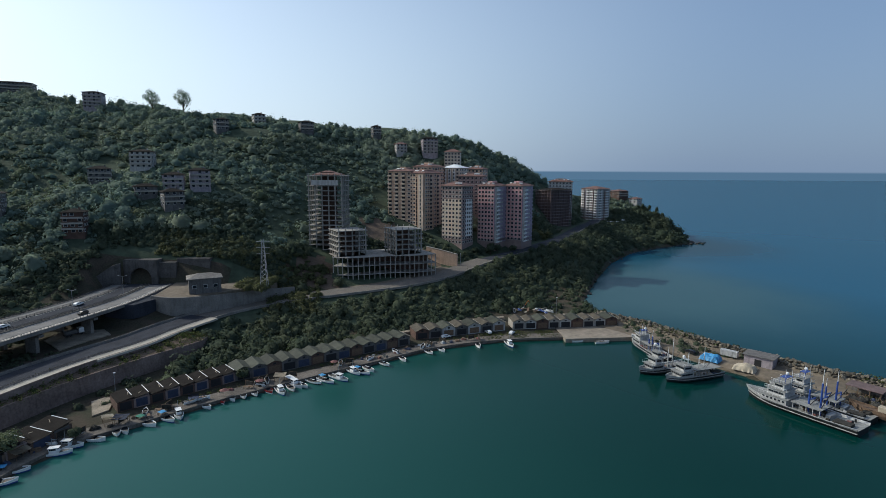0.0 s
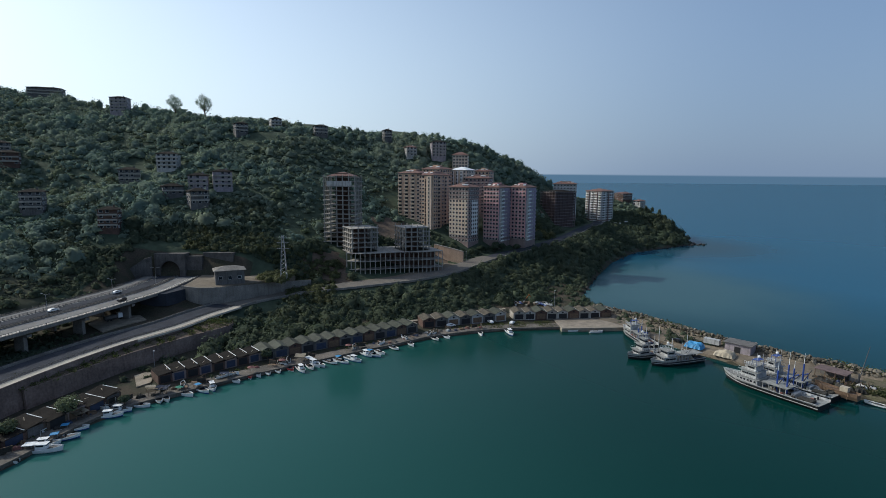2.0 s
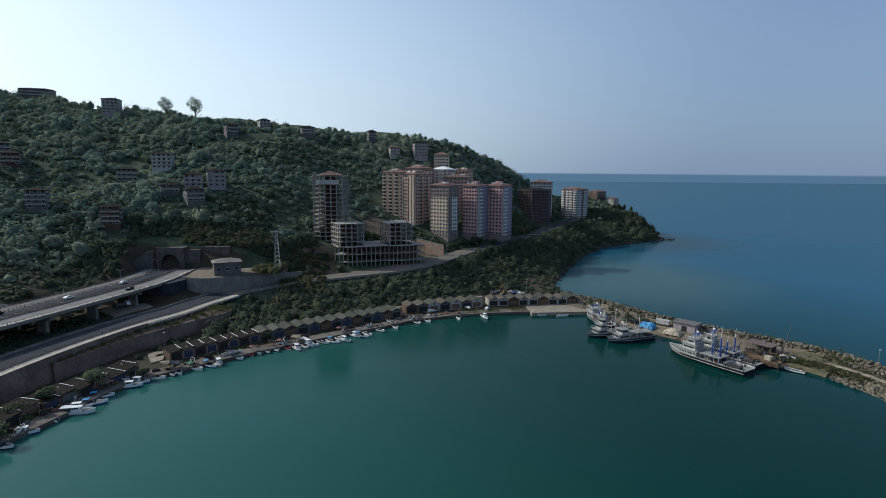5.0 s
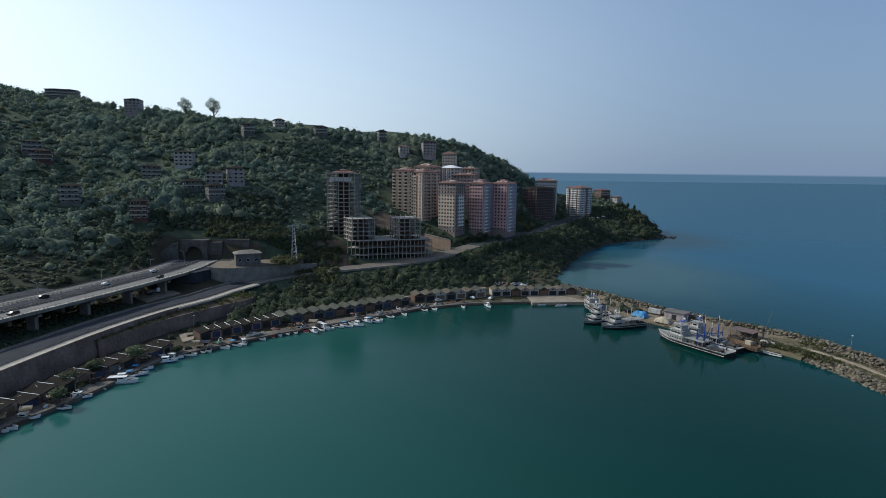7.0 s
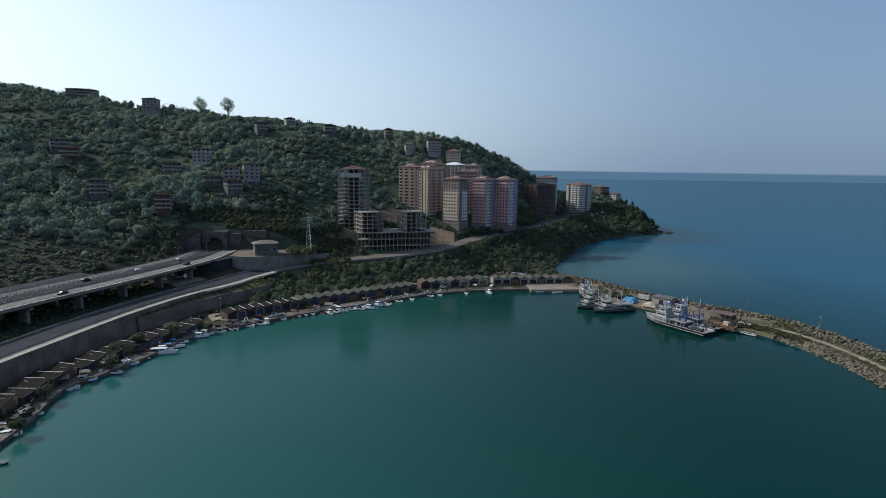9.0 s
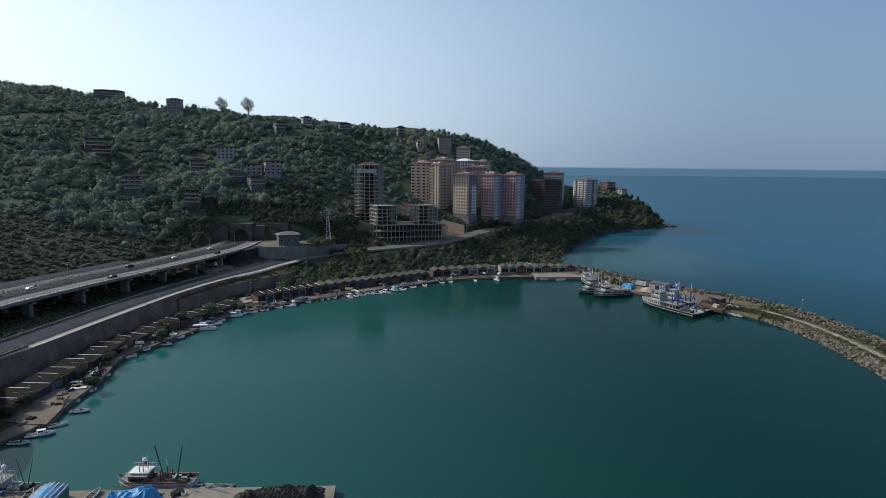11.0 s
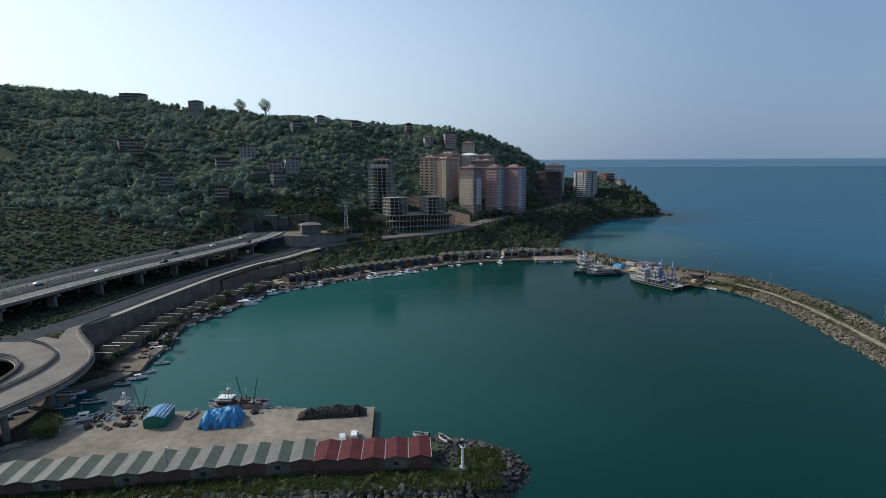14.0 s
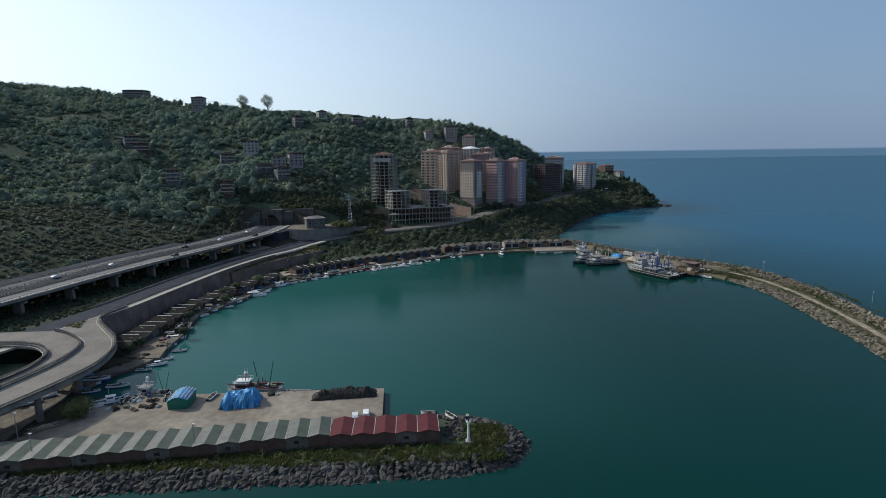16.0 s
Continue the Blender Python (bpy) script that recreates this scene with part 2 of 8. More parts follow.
M = dict(
    water=water_material(),
    earth=material("earth_and_undergrowth", (0.044, 0.06, 0.04), 0.95, 0.4, 0.03, 0.5, 1.5, second=(0.062, 0.078, 0.05), spec=0.1),
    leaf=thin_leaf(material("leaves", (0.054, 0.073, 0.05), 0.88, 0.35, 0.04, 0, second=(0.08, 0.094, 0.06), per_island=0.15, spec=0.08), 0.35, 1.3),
    # far hill leaves: distance haze put into the colour, paler and bluer than leaf
    leaf_hazed=thin_leaf(material("hazed_hill_leaves", (0.13, 0.185, 0.155), 0.9, 0.3, 0.018, 0, second=(0.18, 0.21, 0.155), per_island=0.1, spec=0.06), 0.35, 1.2),
    hazel=thin_leaf(material("olive_hazel_leaves", (0.07, 0.08, 0.042), 0.85, 0.45, 0.08, 0, second=(0.095, 0.1, 0.05), per_island=0.25, spec=0.12)),
    bush=thin_leaf(material("feathery_bush_leaves", (0.17, 0.19, 0.085), 0.85, 0.4, 0.3, 0, per_island=0.35, spec=0.12), 0.5),
    leaf_light=thin_leaf(material("light_leaves", (0.115, 0.14, 0.085), 0.88, 0.3, 0.04, 0, per_island=0.05, spec=0.08), 0.3, 1.2),
    slope=material("scrubby_slope", (0.06, 0.06, 0.04), 0.95, 0.4, 0.03, 0.5, 1.5, second=(0.048, 0.056, 0.036), spec=0.1),
    soil=material("dark_trodden_soil", (0.062, 0.05, 0.038), 0.95, 0.4, 0.15, 0.3, 3, second=(0.04, 0.042, 0.028), spec=0.1),
    bark=material("bark", (0.08, 0.06, 0.04), 0.9, 0.3, 3),
    grass=thin_leaf(material("grass", (0.062, 0.082, 0.03), 0.9, 0.45, 0.4, 0, second=(0.085, 0.085, 0.04), per_island=0.3, spec=0.1), 0.3),
    concrete=material("concrete", (0.24, 0.22, 0.195), 0.9, 0.3, 0.25, 0.15, 4, stain=0.2, spec=0.2),
    pale=material("pale_concrete", (0.36, 0.33, 0.285), 0.85, 0.25, 0.2, 0.15, 4),
    raw=material("raw_concrete", (0.36, 0.335, 0.3), 0.9, 0.3, 0.4, 0.15, 3, stain=0.2),
    asphalt=material("asphalt", (0.042, 0.046, 0.058), 0.9, 0.3, 0.2, 0.2, 9, spec=0.12),
    sand=material("packed_sand", (0.17, 0.138, 0.1), 0.95, 0.35, 0.08, 0.25, 3, second=(0.115, 0.094, 0.07)),
    quayside=material("worn_quayside", (0.17, 0.145, 0.12), 0.95, 0.45, 0.22, 0.2, 4, second=(0.09, 0.078, 0.066), stain=0.3),
    quay=material("quay_concrete", (0.27, 0.23, 0.18), 0.9, 0.35, 0.05, 0.2, 4, second=(0.16, 0.13, 0.1)),
    rock=material("rock", (0.066, 0.061, 0.056), 0.9, 0.4, 0.5, 0.6, 2.5, per_object=0.35, per_island=0.35),
    brick=material("brick_wall", (0.115, 0.068, 0.052), 0.9, 0.35, 0.5, 0.3, 8),
    wallplaster=material("grey_plaster", (0.15, 0.142, 0.135), 0.9, 0.3, 0.5, 0.2, 6, stain=0.4),
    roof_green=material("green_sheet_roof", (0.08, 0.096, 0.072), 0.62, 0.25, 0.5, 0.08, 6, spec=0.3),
    # sunlit copy of roof_green, for the slopes that face the sun
    roof_sunlit=material("sunlit_pale_sheet_roof", (0.155, 0.155, 0.137), 0.65, 0.25, 0.5, 0.08, 6, spec=0.3),
    roof_shore=material("dull_green_felt_roof", (0.058, 0.062, 0.047), 0.8, 0.35, 0.4, 0.15, 6, spec=0.25, per_object=0.25),
    roof_brown=material("brown_felt_roof", (0.1, 0.086, 0.066), 0.85, 0.35, 0.5, 0.15, 6, spec=0.2),
    roof_red=material("red_sheet_roof", (0.088, 0.011, 0.015), 0.85, 0.3, 0.5, 0.1, 6),
    roof_dark=material("dark_felt_roof", (0.02, 0.017, 0.015), 0.95, 0.4, 0.4, 0.2, 6, spec=0.1),
    roof_tile=material("red_tile_roof", (0.17, 0.09, 0.072), 0.8, 0.3, 0.6, 0.3, 8),
    white=material("white_paint", (0.76, 0.76, 0.74), 0.45, 0.12, 0.8, 0, spec=0.5),
    cream=material("cream_render", (0.58, 0.4, 0.285), 0.9, 0.18, 0.3, 0.1, 6, stain=0.2),
    cream2=material("pale_cream_render", (0.62, 0.49, 0.375), 0.9, 0.15, 0.3, 0.1, 6, stain=0.2),
    pink=material("pink_render", (0.66, 0.36, 0.34), 0.9, 0.2, 0.3, 0.1, 6, stain=0.2),
    # shade on the pink blocks' east faces, put into the colour
    lilac=material("shaded_pink_render", (0.36, 0.3, 0.37), 0.9, 0.2, 0.3, 0.1, 6, stain=0.2),
    mauve=material("faded_mauve_render", (0.36, 0.31, 0.325), 0.9, 0.25, 0.5, 0.1, 6, stain=0.35),
    portalface=material("weathered_portal_concrete", (0.12, 0.112, 0.105), 0.95, 0.35, 0.3, 0.2, 4, stain=0.3, spec=0.1),
    taupe=material("taupe_render", (0.27, 0.2, 0.18), 0.9, 0.2, 0.3, 0.1, 6),
    housewhite=material("weathered_white_render", (0.48, 0.46, 0.43), 0.9, 0.2, 0.5, 0.1, 6, stain=0.4),
    rust=material("rust_red_scaffold", (0.15, 0.105, 0.1), 0.9, 0.3, 0.5, 0.1, 5),
    scaffold=material("scaffold_boards", (0.32, 0.26, 0.25), 0.9, 0.3, 0.5, 0.1, 5),
    # near-black that stands for the shade inside openings
    dark=material("unlit_interior_black", (0.02, 0.02, 0.022), 0.8, 0.2, 1, 0),
    glass=material("window_glass", (0.018, 0.022, 0.028), 0.25, 0.1, 1, 0, spec=0.3),
    blue=material("blue_tarpaulin", (0.06, 0.27, 0.52), 0.5, 0.2, 0.6, 0.4, 2),
    bluepaint=material("blue_paint", (0.03, 0.07, 0.27), 0.4, 0.2, 0.8, 0),
    green=material("green_tarpaulin", (0.02, 0.16, 0.1), 0.6, 0.2, 0.8, 0.3, 3),
    beigetarp=material("beige_tarpaulin", (0.42, 0.36, 0.27), 0.8, 0.2, 0.6, 0.4, 2),
    hullblack=material("black_hull_paint", (0.015, 0.015, 0.018), 0.35, 0.3, 0.8, 0),
    redpaint=material("red_paint", (0.35, 0.03, 0.03), 0.5, 0.2, 0.8, 0),
    boatdeck=material("boat_interior", (0.11, 0.105, 0.095), 0.8, 0.4, 2.0, 0.1, 6),
    shipwhite=material("rust_streaked_white_paint", (0.45, 0.45, 0.44), 0.55, 0.3, 0.7, 0, stain=0.4),
    shipdeck=material("grey_deck_paint", (0.27, 0.27, 0.255), 0.8, 0.35, 0.9, 0.1, 6),
    darkblue=material("faded_blue_door_paint", (0.035, 0.048, 0.09), 0.7, 0.3, 0.8, 0.1, 4),
    weedy=material("weedy_ground", (0.085, 0.08, 0.045), 0.95, 0.45, 0.25, 0.4, 2.5, second=(0.13, 0.105, 0.07)),
    path=material("trodden_sand", (0.3, 0.25, 0.19), 0.95, 0.3, 0.3, 0.2, 4, second=(0.18, 0.15, 0.11)),
    railing=material("dark_steel_rail", (0.07, 0.07, 0.075), 0.6, 0.2, 1.0, 0, metal=0.5),
    bleached=material("bleached_asphalt", (0.2, 0.19, 0.18), 0.9, 0.25, 0.25, 0.1, 5, spec=0.15),
    footway=material("bleached_footway_concrete", (0.68, 0.63, 0.56), 0.85, 0.2, 0.3, 0.1, 5),
    orange=material("orange_machine_paint", (0.4, 0.13, 0.03), 0.6, 0.3, 0.8, 0),
    cloth=material("faded_red_cloth", (0.2, 0.085, 0.075), 0.8, 0.3, 1.0, 0.2, 4),
    dusty=material("dusty_worn_asphalt", (0.13, 0.12, 0.108), 0.95, 0.35, 0.15, 0.2, 4, second=(0.16, 0.14, 0.12), spec=0.1),
    retaining=material("stained_retaining_wall", (0.225, 0.17, 0.145), 0.95, 0.35, 0.15, 0.2, 3, stain=0.25, spec=0.1),
    drygrass=thin_leaf(material("dry_grass", (0.1, 0.09, 0.05), 0.9, 0.4, 0.3, 0, second=(0.06, 0.075, 0.035), per_island=0.35, spec=0.1), 0.3),
    scrubleaf=thin_leaf(material("scrub_leaves", (0.13, 0.124, 0.078), 0.9, 0.35, 0.02, 0, second=(0.095, 0.112, 0.068), per_island=0.08, spec=0.08), 0.2, 1.1),
    rampdeck=material("worn_ramp_concrete", (0.19, 0.168, 0.145), 0.9, 0.25, 0.15, 0.1, 5),
    rock_pale=material("pale_limestone", (0.15, 0.13, 0.098), 0.9, 0.4, 0.5, 0.6, 2.5, per_island=0.4),
    kerbpale=material("pale_kerb_concrete", (0.4, 0.36, 0.3), 0.85, 0.2, 0.3, 0.1, 5),
    cutting=material("bare_cut_earth", (0.12, 0.085, 0.06), 0.95, 0.35, 0.1, 0.5, 1.2),
    wood=material("weathered_wood", (0.17, 0.11, 0.07), 0.85, 0.3, 1.5, 0.2, 8),
    metal=material("galvanised_steel", (0.35, 0.36, 0.37), 0.5, 0.15, 2, 0, metal=0.7),
    net=material("fishing_net", (0.045, 0.041, 0.034), 0.95, 0.5, 1.0, 0.9, 3),
    carpaint=material("car_paint", (0.6, 0.6, 0.62), 0.3, 0.05, 1, 0, spec=0.6),
    rubber=material("rubber", (0.02, 0.02, 0.02), 0.8, 0.2, 3, 0),
    line=material("road_paint", (0.7, 0.7, 0.66), 0.8, 0.2, 2, 0),
)


# ---------- building helpers ----------
def part(name, bm, mat, parent=None, label="", smooth=False):
    me = bpy.data.meshes.new(name)
    bm.to_mesh(me)
    bm.free()
    for mt in (mat if isinstance(mat, (list, tuple)) else [mat]):
        me.materials.append(M[mt])
    if smooth:
        me.polygons.foreach_set("use_smooth", [True] * len(me.polygons))
    ob = new(name, me)
    if parent:
        ob.parent = parent
    if label:
        ob["label"] = label
    return ob


def shared(name, me, parent, m):
    ob = new(name, me)
    ob.parent = parent
    ob.matrix_local = m
    return ob


def thing(name, m, label, category, group="", kind=""):
    ob = new(name)
    ob.matrix_basis = m
    ob.empty_display_size = 0.5
    return tagged(ob, label, category, group, kind)


def box(bm, x0, x1, y0, y1, z0, z1, mi=0, taper=0.0):
    vs = [bm.verts.new(p) for p in ((x0, y0, z0), (x1, y0, z0), (x1, y1, z0), (x0, y1, z0),
                                    (x0 + taper, y0 + taper, z1), (x1 - taper, y0 + taper, z1), (x1 - taper, y1 - taper, z1), (x0 + taper, y1 - taper, z1))]
    for q in ((0, 3, 2, 1), (4, 5, 6, 7), (0, 1, 5, 4), (1, 2, 6, 5), (2, 3, 7, 6), (3, 0, 4, 7)):
        f = bm.faces.new([vs[i] for i in q])
        f.material_index = mi
    return vs


def boxm(x0, x1, y0, y1, z0, z1):
    bm = bmesh.new()
    box(bm, x0, x1, y0, y1, z0, z1)
    return bm


def prism(bm, ring, z0, z1, mi=0):
    """A solid from a plan outline (anticlockwise) between two heights."""
    lo = [bm.verts.new((x, y, z0)) for x, y in ring]
    hi = [bm.verts.new((x, y, z1)) for x, y in ring]
    n = len(ring)
    for f in [bm.faces.new(hi), bm.faces.new(lo[::-1])] + [bm.faces.new((lo[i], lo[(i + 1) % n], hi[(i + 1) % n], hi[i])) for i in range(n)]:
        f.material_index = mi


def beam(bm, a, b, r, sides=6, r2=None, mi=0):
    """A rod from a to b."""
    a, b = Vector(a), Vector(b)
    q = (b - a).to_track_quat("Z", "Y")
    rings = []
    for p, rr in ((a, r), (b, r if r2 is None else r2)):
        rings.append([bm.verts.new(p + q @ Vector((math.cos(k * 2 * math.pi / sides) * rr, math.sin(k * 2 * math.pi / sides) * rr, 0))) for k in range(sides)])
    for k in range(sides):
        f = bm.faces.new((rings[0][k], rings[0][(k + 1) % sides], rings[1][(k + 1) % sides], rings[1][k]))
        f.material_index = mi
    for ring in (rings[0][::-1], rings[1]):
        bm.faces.new(ring).material_index = mi


def smooth_line(pts, step=6.0):
    """A smooth line (Catmull-Rom) through plan points, resampled."""
    P = [np.array(p, float) for p in pts]
    P = [2 * P[0] - P[1]] + P + [2 * P[-1] - P[-2]]
    out = []
    for i in range(1, len(P) - 2):
        n = max(1, int(np.linalg.norm(P[i + 1] - P[i]) / step))
        for k in range(n):
            t = k / n
            out.append(0.5 * (2 * P[i] + (P[i + 1] - P[i - 1]) * t + (2 * P[i - 1] - 5 * P[i] + 4 * P[i + 1] - P[i + 2]) * t * t
                              + (3 * P[i] - P[i - 1] - 3 * P[i + 1] + P[i + 2]) * t ** 3))
    out.append(P[-2])
    return np.array(out)


def normals(line):
    """Unit normals to the left of a line's run, in plan."""
    d = np.gradient(line[:, :2], axis=0)
    d /= np.linalg.norm(d, axis=1)[:, None]
    return np.stack([-d[:, 1], d[:, 0]], 1)


def sweep(bm, line, profile, mi=0, close=True):
    """Runs a profile of (sideways to the left, up) along a line of (x, y, z)."""
    nn = normals(line)
    rows = [[bm.verts.new((p[0] + n[0] * u, p[1] + n[1] * u, p[2] + w)) for u, w in profile] for p, n in zip(line, nn)]
    k = len(profile)
    for a, b in zip(rows, rows[1:]):
        for j in range(k if close else k - 1):
            f = bm.faces.new((a[j], b[j], b[(j + 1) % k], a[(j + 1) % k]))
            f.material_index = mi
    if close:
        bm.faces.new(rows[0]).material_index = mi
        bm.faces.new(rows[-1][::-1]).material_index = mi
    bmesh.ops.recalc_face_normals(bm, faces=bm.faces[:])


# ---------- plan lines ----------
HARBOUR = [(-97, 6), (-95, 18), (-89, 26), (-86, 36), (-87, 50), (-88, 66), (-92, 88), (-86, 102), (-79, 120), (-75, 135), (-68, 150), (-55, 161),
           (-42, 172), (-27, 183), (-14, 191.5), (0, 201), (16, 211), (34, 223), (56, 231), (74, 234.5), (98, 235.5)]
MOLE_IN = [(131, 237.5), (136, 224), (143, 204), (152, 188), (166, 166), (178, 149), (191, 139), (194, 124), (194, 107), (192, 81), (188.5, 57), (184.5, 36), (180.5, 16), (173, -10), (163, -34)]
MOLE_OUT = [(178, -44), (189, -8), (199, 20), (210, 50), (217, 85), (222, 122), (215, 160), (190, 186), (163, 220), (146, 255), (132, 290)]
EAST = [(134, 312), (164, 372), (199, 435), (244, 494), (296, 530), (333, 553), (346, 580), (352, 640), (335, 720), (300, 800), (240, 880)]
PIER = [(-900, -48), (-80, -47), (0, -45), (23, -44), (33, -41.5), (39, -36), (38.5, -30), (34, -22), (20, -17.5), (0.6, -18), (-0.3, 0.9), (-84, 1)]
LAND = PIER + HARBOUR + MOLE_IN + MOLE_OUT + EAST + [(240, 1200), (-1200, 1200), (-1200, -48)]
ROAD = [(-138, 10, 9), (-124, 45, 10), (-116, 71, 10), (-110, 103, 10), (-100, 152, 10), (-88, 187, 10), (-75, 211, 10), (-67, 233, 10), (-52, 258, 10.5), (-28, 273.5, 11.4),
        (1, 284.5, 12.4), (29, 294, 13.8), (55, 314, 15.1), (82, 347, 17.5), (125, 390, 20), (163, 440, 21), (203, 512, 21.5), (245, 585, 21.5), (262, 640, 22)]

# ---------- ground ----------
def nearest(line, x, y):
    """Distance from points to a plan line, its height there, and the side (positive to the left of its run)."""
    best = np.full(x.shape, 1e9)
    z, side = np.zeros(x.shape), np.zeros(x.shape)
    for a, b in zip(line, line[1:]):
        d = b[:2] - a[:2]
        t = np.clip(((x - a[0]) * d[0] + (y - a[1]) * d[1]) / (d @ d), 0, 1)
        r = np.hypot(x - a[0] - t * d[0], y - a[1] - t * d[1])
        m = r < best - 1e-9
        best[m] = r[m]
        z[m] = (a[2] + t * (b[2] - a[2]))[m] if len(a) > 2 else 0
        side[m] = np.sign(d[0] * (y - a[1]) - d[1] * (x - a[0]))[m]
    return best, z, side


def inside(ring, x, y):
    hit = np.zeros(x.shape, bool)
    for a, b in zip(ring, ring[1:] + ring[:1]):
        cross = (a[1] > y) != (b[1] > y)
        with np.errstate(divide="ignore", invalid="ignore"):
            xx = a[0] + (y - a[1]) * (b[0] - a[0]) / (b[1] - a[1])
        hit ^= cross & (x < xx)
    return hit


HILL = [(-520, 660, 168), (-360, 590, 150), (-258, 545, 131), (-160, 500, 119), (-105, 468, 108), (-70, 525, 113), (-25, 540, 109), (15, 550, 108), (40, 548, 106), (78, 560, 104), (108, 565, 95), (135, 572, 85), (172, 590, 70), (52, 518, 90), (24, 516, 89), (290, 662, 46), (338, 650, 24), (306, 610, 30),
        (-360, 800, 120), (-100, 780, 100), (120, 760, 60), (250, 740, 32), (-252, 375, 80), (-197, 312, 51), (-148, 303, 43), (-160, 405, 76), (-118, 354, 66),
        (-330, 420, 108), (-320, 240, 60), (-215, 190, 34), (-180, 120, 14), (-270, 60, 40), (-165, 50, 9), (-140, 190, 12), (-118, 262, 19), (-90, 300, 34), (-62, 262, 20),
        (-40, 285, 24), (-22, 332, 29), (30, 362, 26), (60, 385, 27), (110, 400, 26), (-20, 385, 47), (40, 440, 50), (110, 470, 50), (175, 515, 24), (248, 610, 22),
        (330, 582, 16), (-400, -40, 50), (-180, -40, 8)]
KN = np.array(HILL, float)


def kernel(r2):
    return r2 * np.log(r2 + 1e-3)


_d = KN[:, None, :2] - KN[None, :, :2]
_n = len(KN)
_A = np.zeros((_n + 3, _n + 3))
_A[:_n, :_n] = kernel((_d ** 2).sum(-1)) + np.eye(_n) * 300
_A[:_n, _n:] = np.c_[np.ones(_n), KN[:, :2]]
_A[_n:, :_n] = np.c_[np.ones(_n), KN[:, :2]].T
HW = np.linalg.solve(_A, np.r_[KN[:, 2], 0, 0, 0])
ROAD_LINE = smooth_line(ROAD, 6)
COAST_RING = [tuple(map(float, p)) for p in LAND]


def ground(x, y):
    """Height of the land at plan points."""
    x, y = np.asarray(x, float), np.asarray(y, float)
    hill = HW[_n] + HW[_n + 1] * x + HW[_n + 2] * y
    for (kx, ky, _), w in zip(KN, HW[:_n]):
        hill = hill + w * kernel((x - kx) ** 2 + (y - ky) ** 2)
    rough = (np.sin(x * 0.071 + 1.3 * np.sin(y * 0.043)) + np.sin(y * 0.083 + 1.1 * np.sin(x * 0.057))) * 1.3
    hill = np.maximum(hill + rough * np.clip((hill - 25) / 30, 0, 1), 6)
    r, zr, side = nearest(ROAD_LINE, x, y)
    wide = np.interp(x, [-70, -35, 120, 170], [0.01, 34, 40, 60])
    low = 1.3 + (zr - 1.6 - 1.3) * np.clip(1 - (r - 1) / wide, 0, 1)
    low = np.where(x < -66, 1.3, low)
    up = zr - 0.6 + (hill - zr + 0.6) * np.clip((r - 15) / 22, 0, 1)
    cape = np.clip((x - 215) / 30, 0, 1) * np.clip((y - 520) / 30, 0, 1)
    low = low + (np.maximum(hill, low) - low) * cape
    up = np.where((x < -68) & (r < 11), 1.3 + (zr - 1.9) * np.clip((r - 7) / 4, 0, 1), up)
    under = (x < -80) & (y < 238)
    up = np.where(under & (r > 11), 9.3 + (np.maximum(up, 9.3) - 9.3) * np.clip((r - 58) / 10, 0, 1), up)
    shelf = (x > -130) & (x < -70) & (y > 236) & (y < 287)
    up = np.where(shelf, np.minimum(up, 17.3), up)
    south = y < 10
    z = np.where((side > 0) & ~south, up, np.where(south & (x < -150), hill, low))
    z = np.where(south & (x >= -150), 0.7, z)
    d, _, _ = nearest([np.array(p) for p in COAST_RING + COAST_RING[:1]], x, y)
    d = np.where(inside(COAST_RING, x, y), d, -d)
    return np.where(d > 0, np.minimum(z, 0.3 + 0.85 * d), np.maximum(-6, 0.3 + 0.8 * d)), d


GX, GY = np.arange(-700, 421, 5.0), np.arange(-160, 901, 5.0)
gx, gy = np.meshgrid(GX, GY)
gz, gd = ground(gx, gy)


def grid_mesh(name, xs, ys, zs):
    h, w = xs.shape
    verts = np.stack([xs, ys, zs], -1).reshape(-1, 3)
    i = (np.arange(h - 1)[:, None] * w + np.arange(w - 1)[None]).ravel()
    faces = np.stack([i, i + 1, i + 1 + w, i + w], 1)
    me = bpy.data.meshes.new(name)
    me.from_pydata(verts.tolist(), [], faces.tolist())
    me.polygons.foreach_set("use_smooth", [True] * len(me.polygons))
    return me


me = grid_mesh("ground", gx, gy, gz)
me.materials.append(M["earth"])
me.materials.append(M["cutting"])
me.materials.append(M["slope"])
me.materials.append(M["soil"])
cxs, cys = (gx[:-1, :-1] + 2.5).ravel(), (gy[:-1, :-1] + 2.5).ravel()
bare = np.zeros(len(cxs), bool)
for ex, ey, er in ((14, 374, 20), (-24, 304, 13), (40, 352, 14), (-8, 352, 10), (160, 500, 16)):
    bare |= np.hypot(cxs - ex, cys - ey) < er * (1 + 0.25 * np.sin(cxs * 0.5 + cys * 0.3))
kind_of = bare.astype(np.int32)
kind_of[(cxs < -138) & (cys < 262 + 0.3 * (cxs + 150))] = 2
kind_of[(gz[:-1, :-1] + gz[1:, 1:]).ravel() < 4.6] = 3
kind_of[(cxs > -135) & (cxs < -66) & (cys > 185) & (cys < 292)] = 3
me.polygons.foreach_set("material_index", kind_of)
tagged(new("ground", me), "wooded headland slope of earth and undergrowth above the sea", "ground", kind="structure")


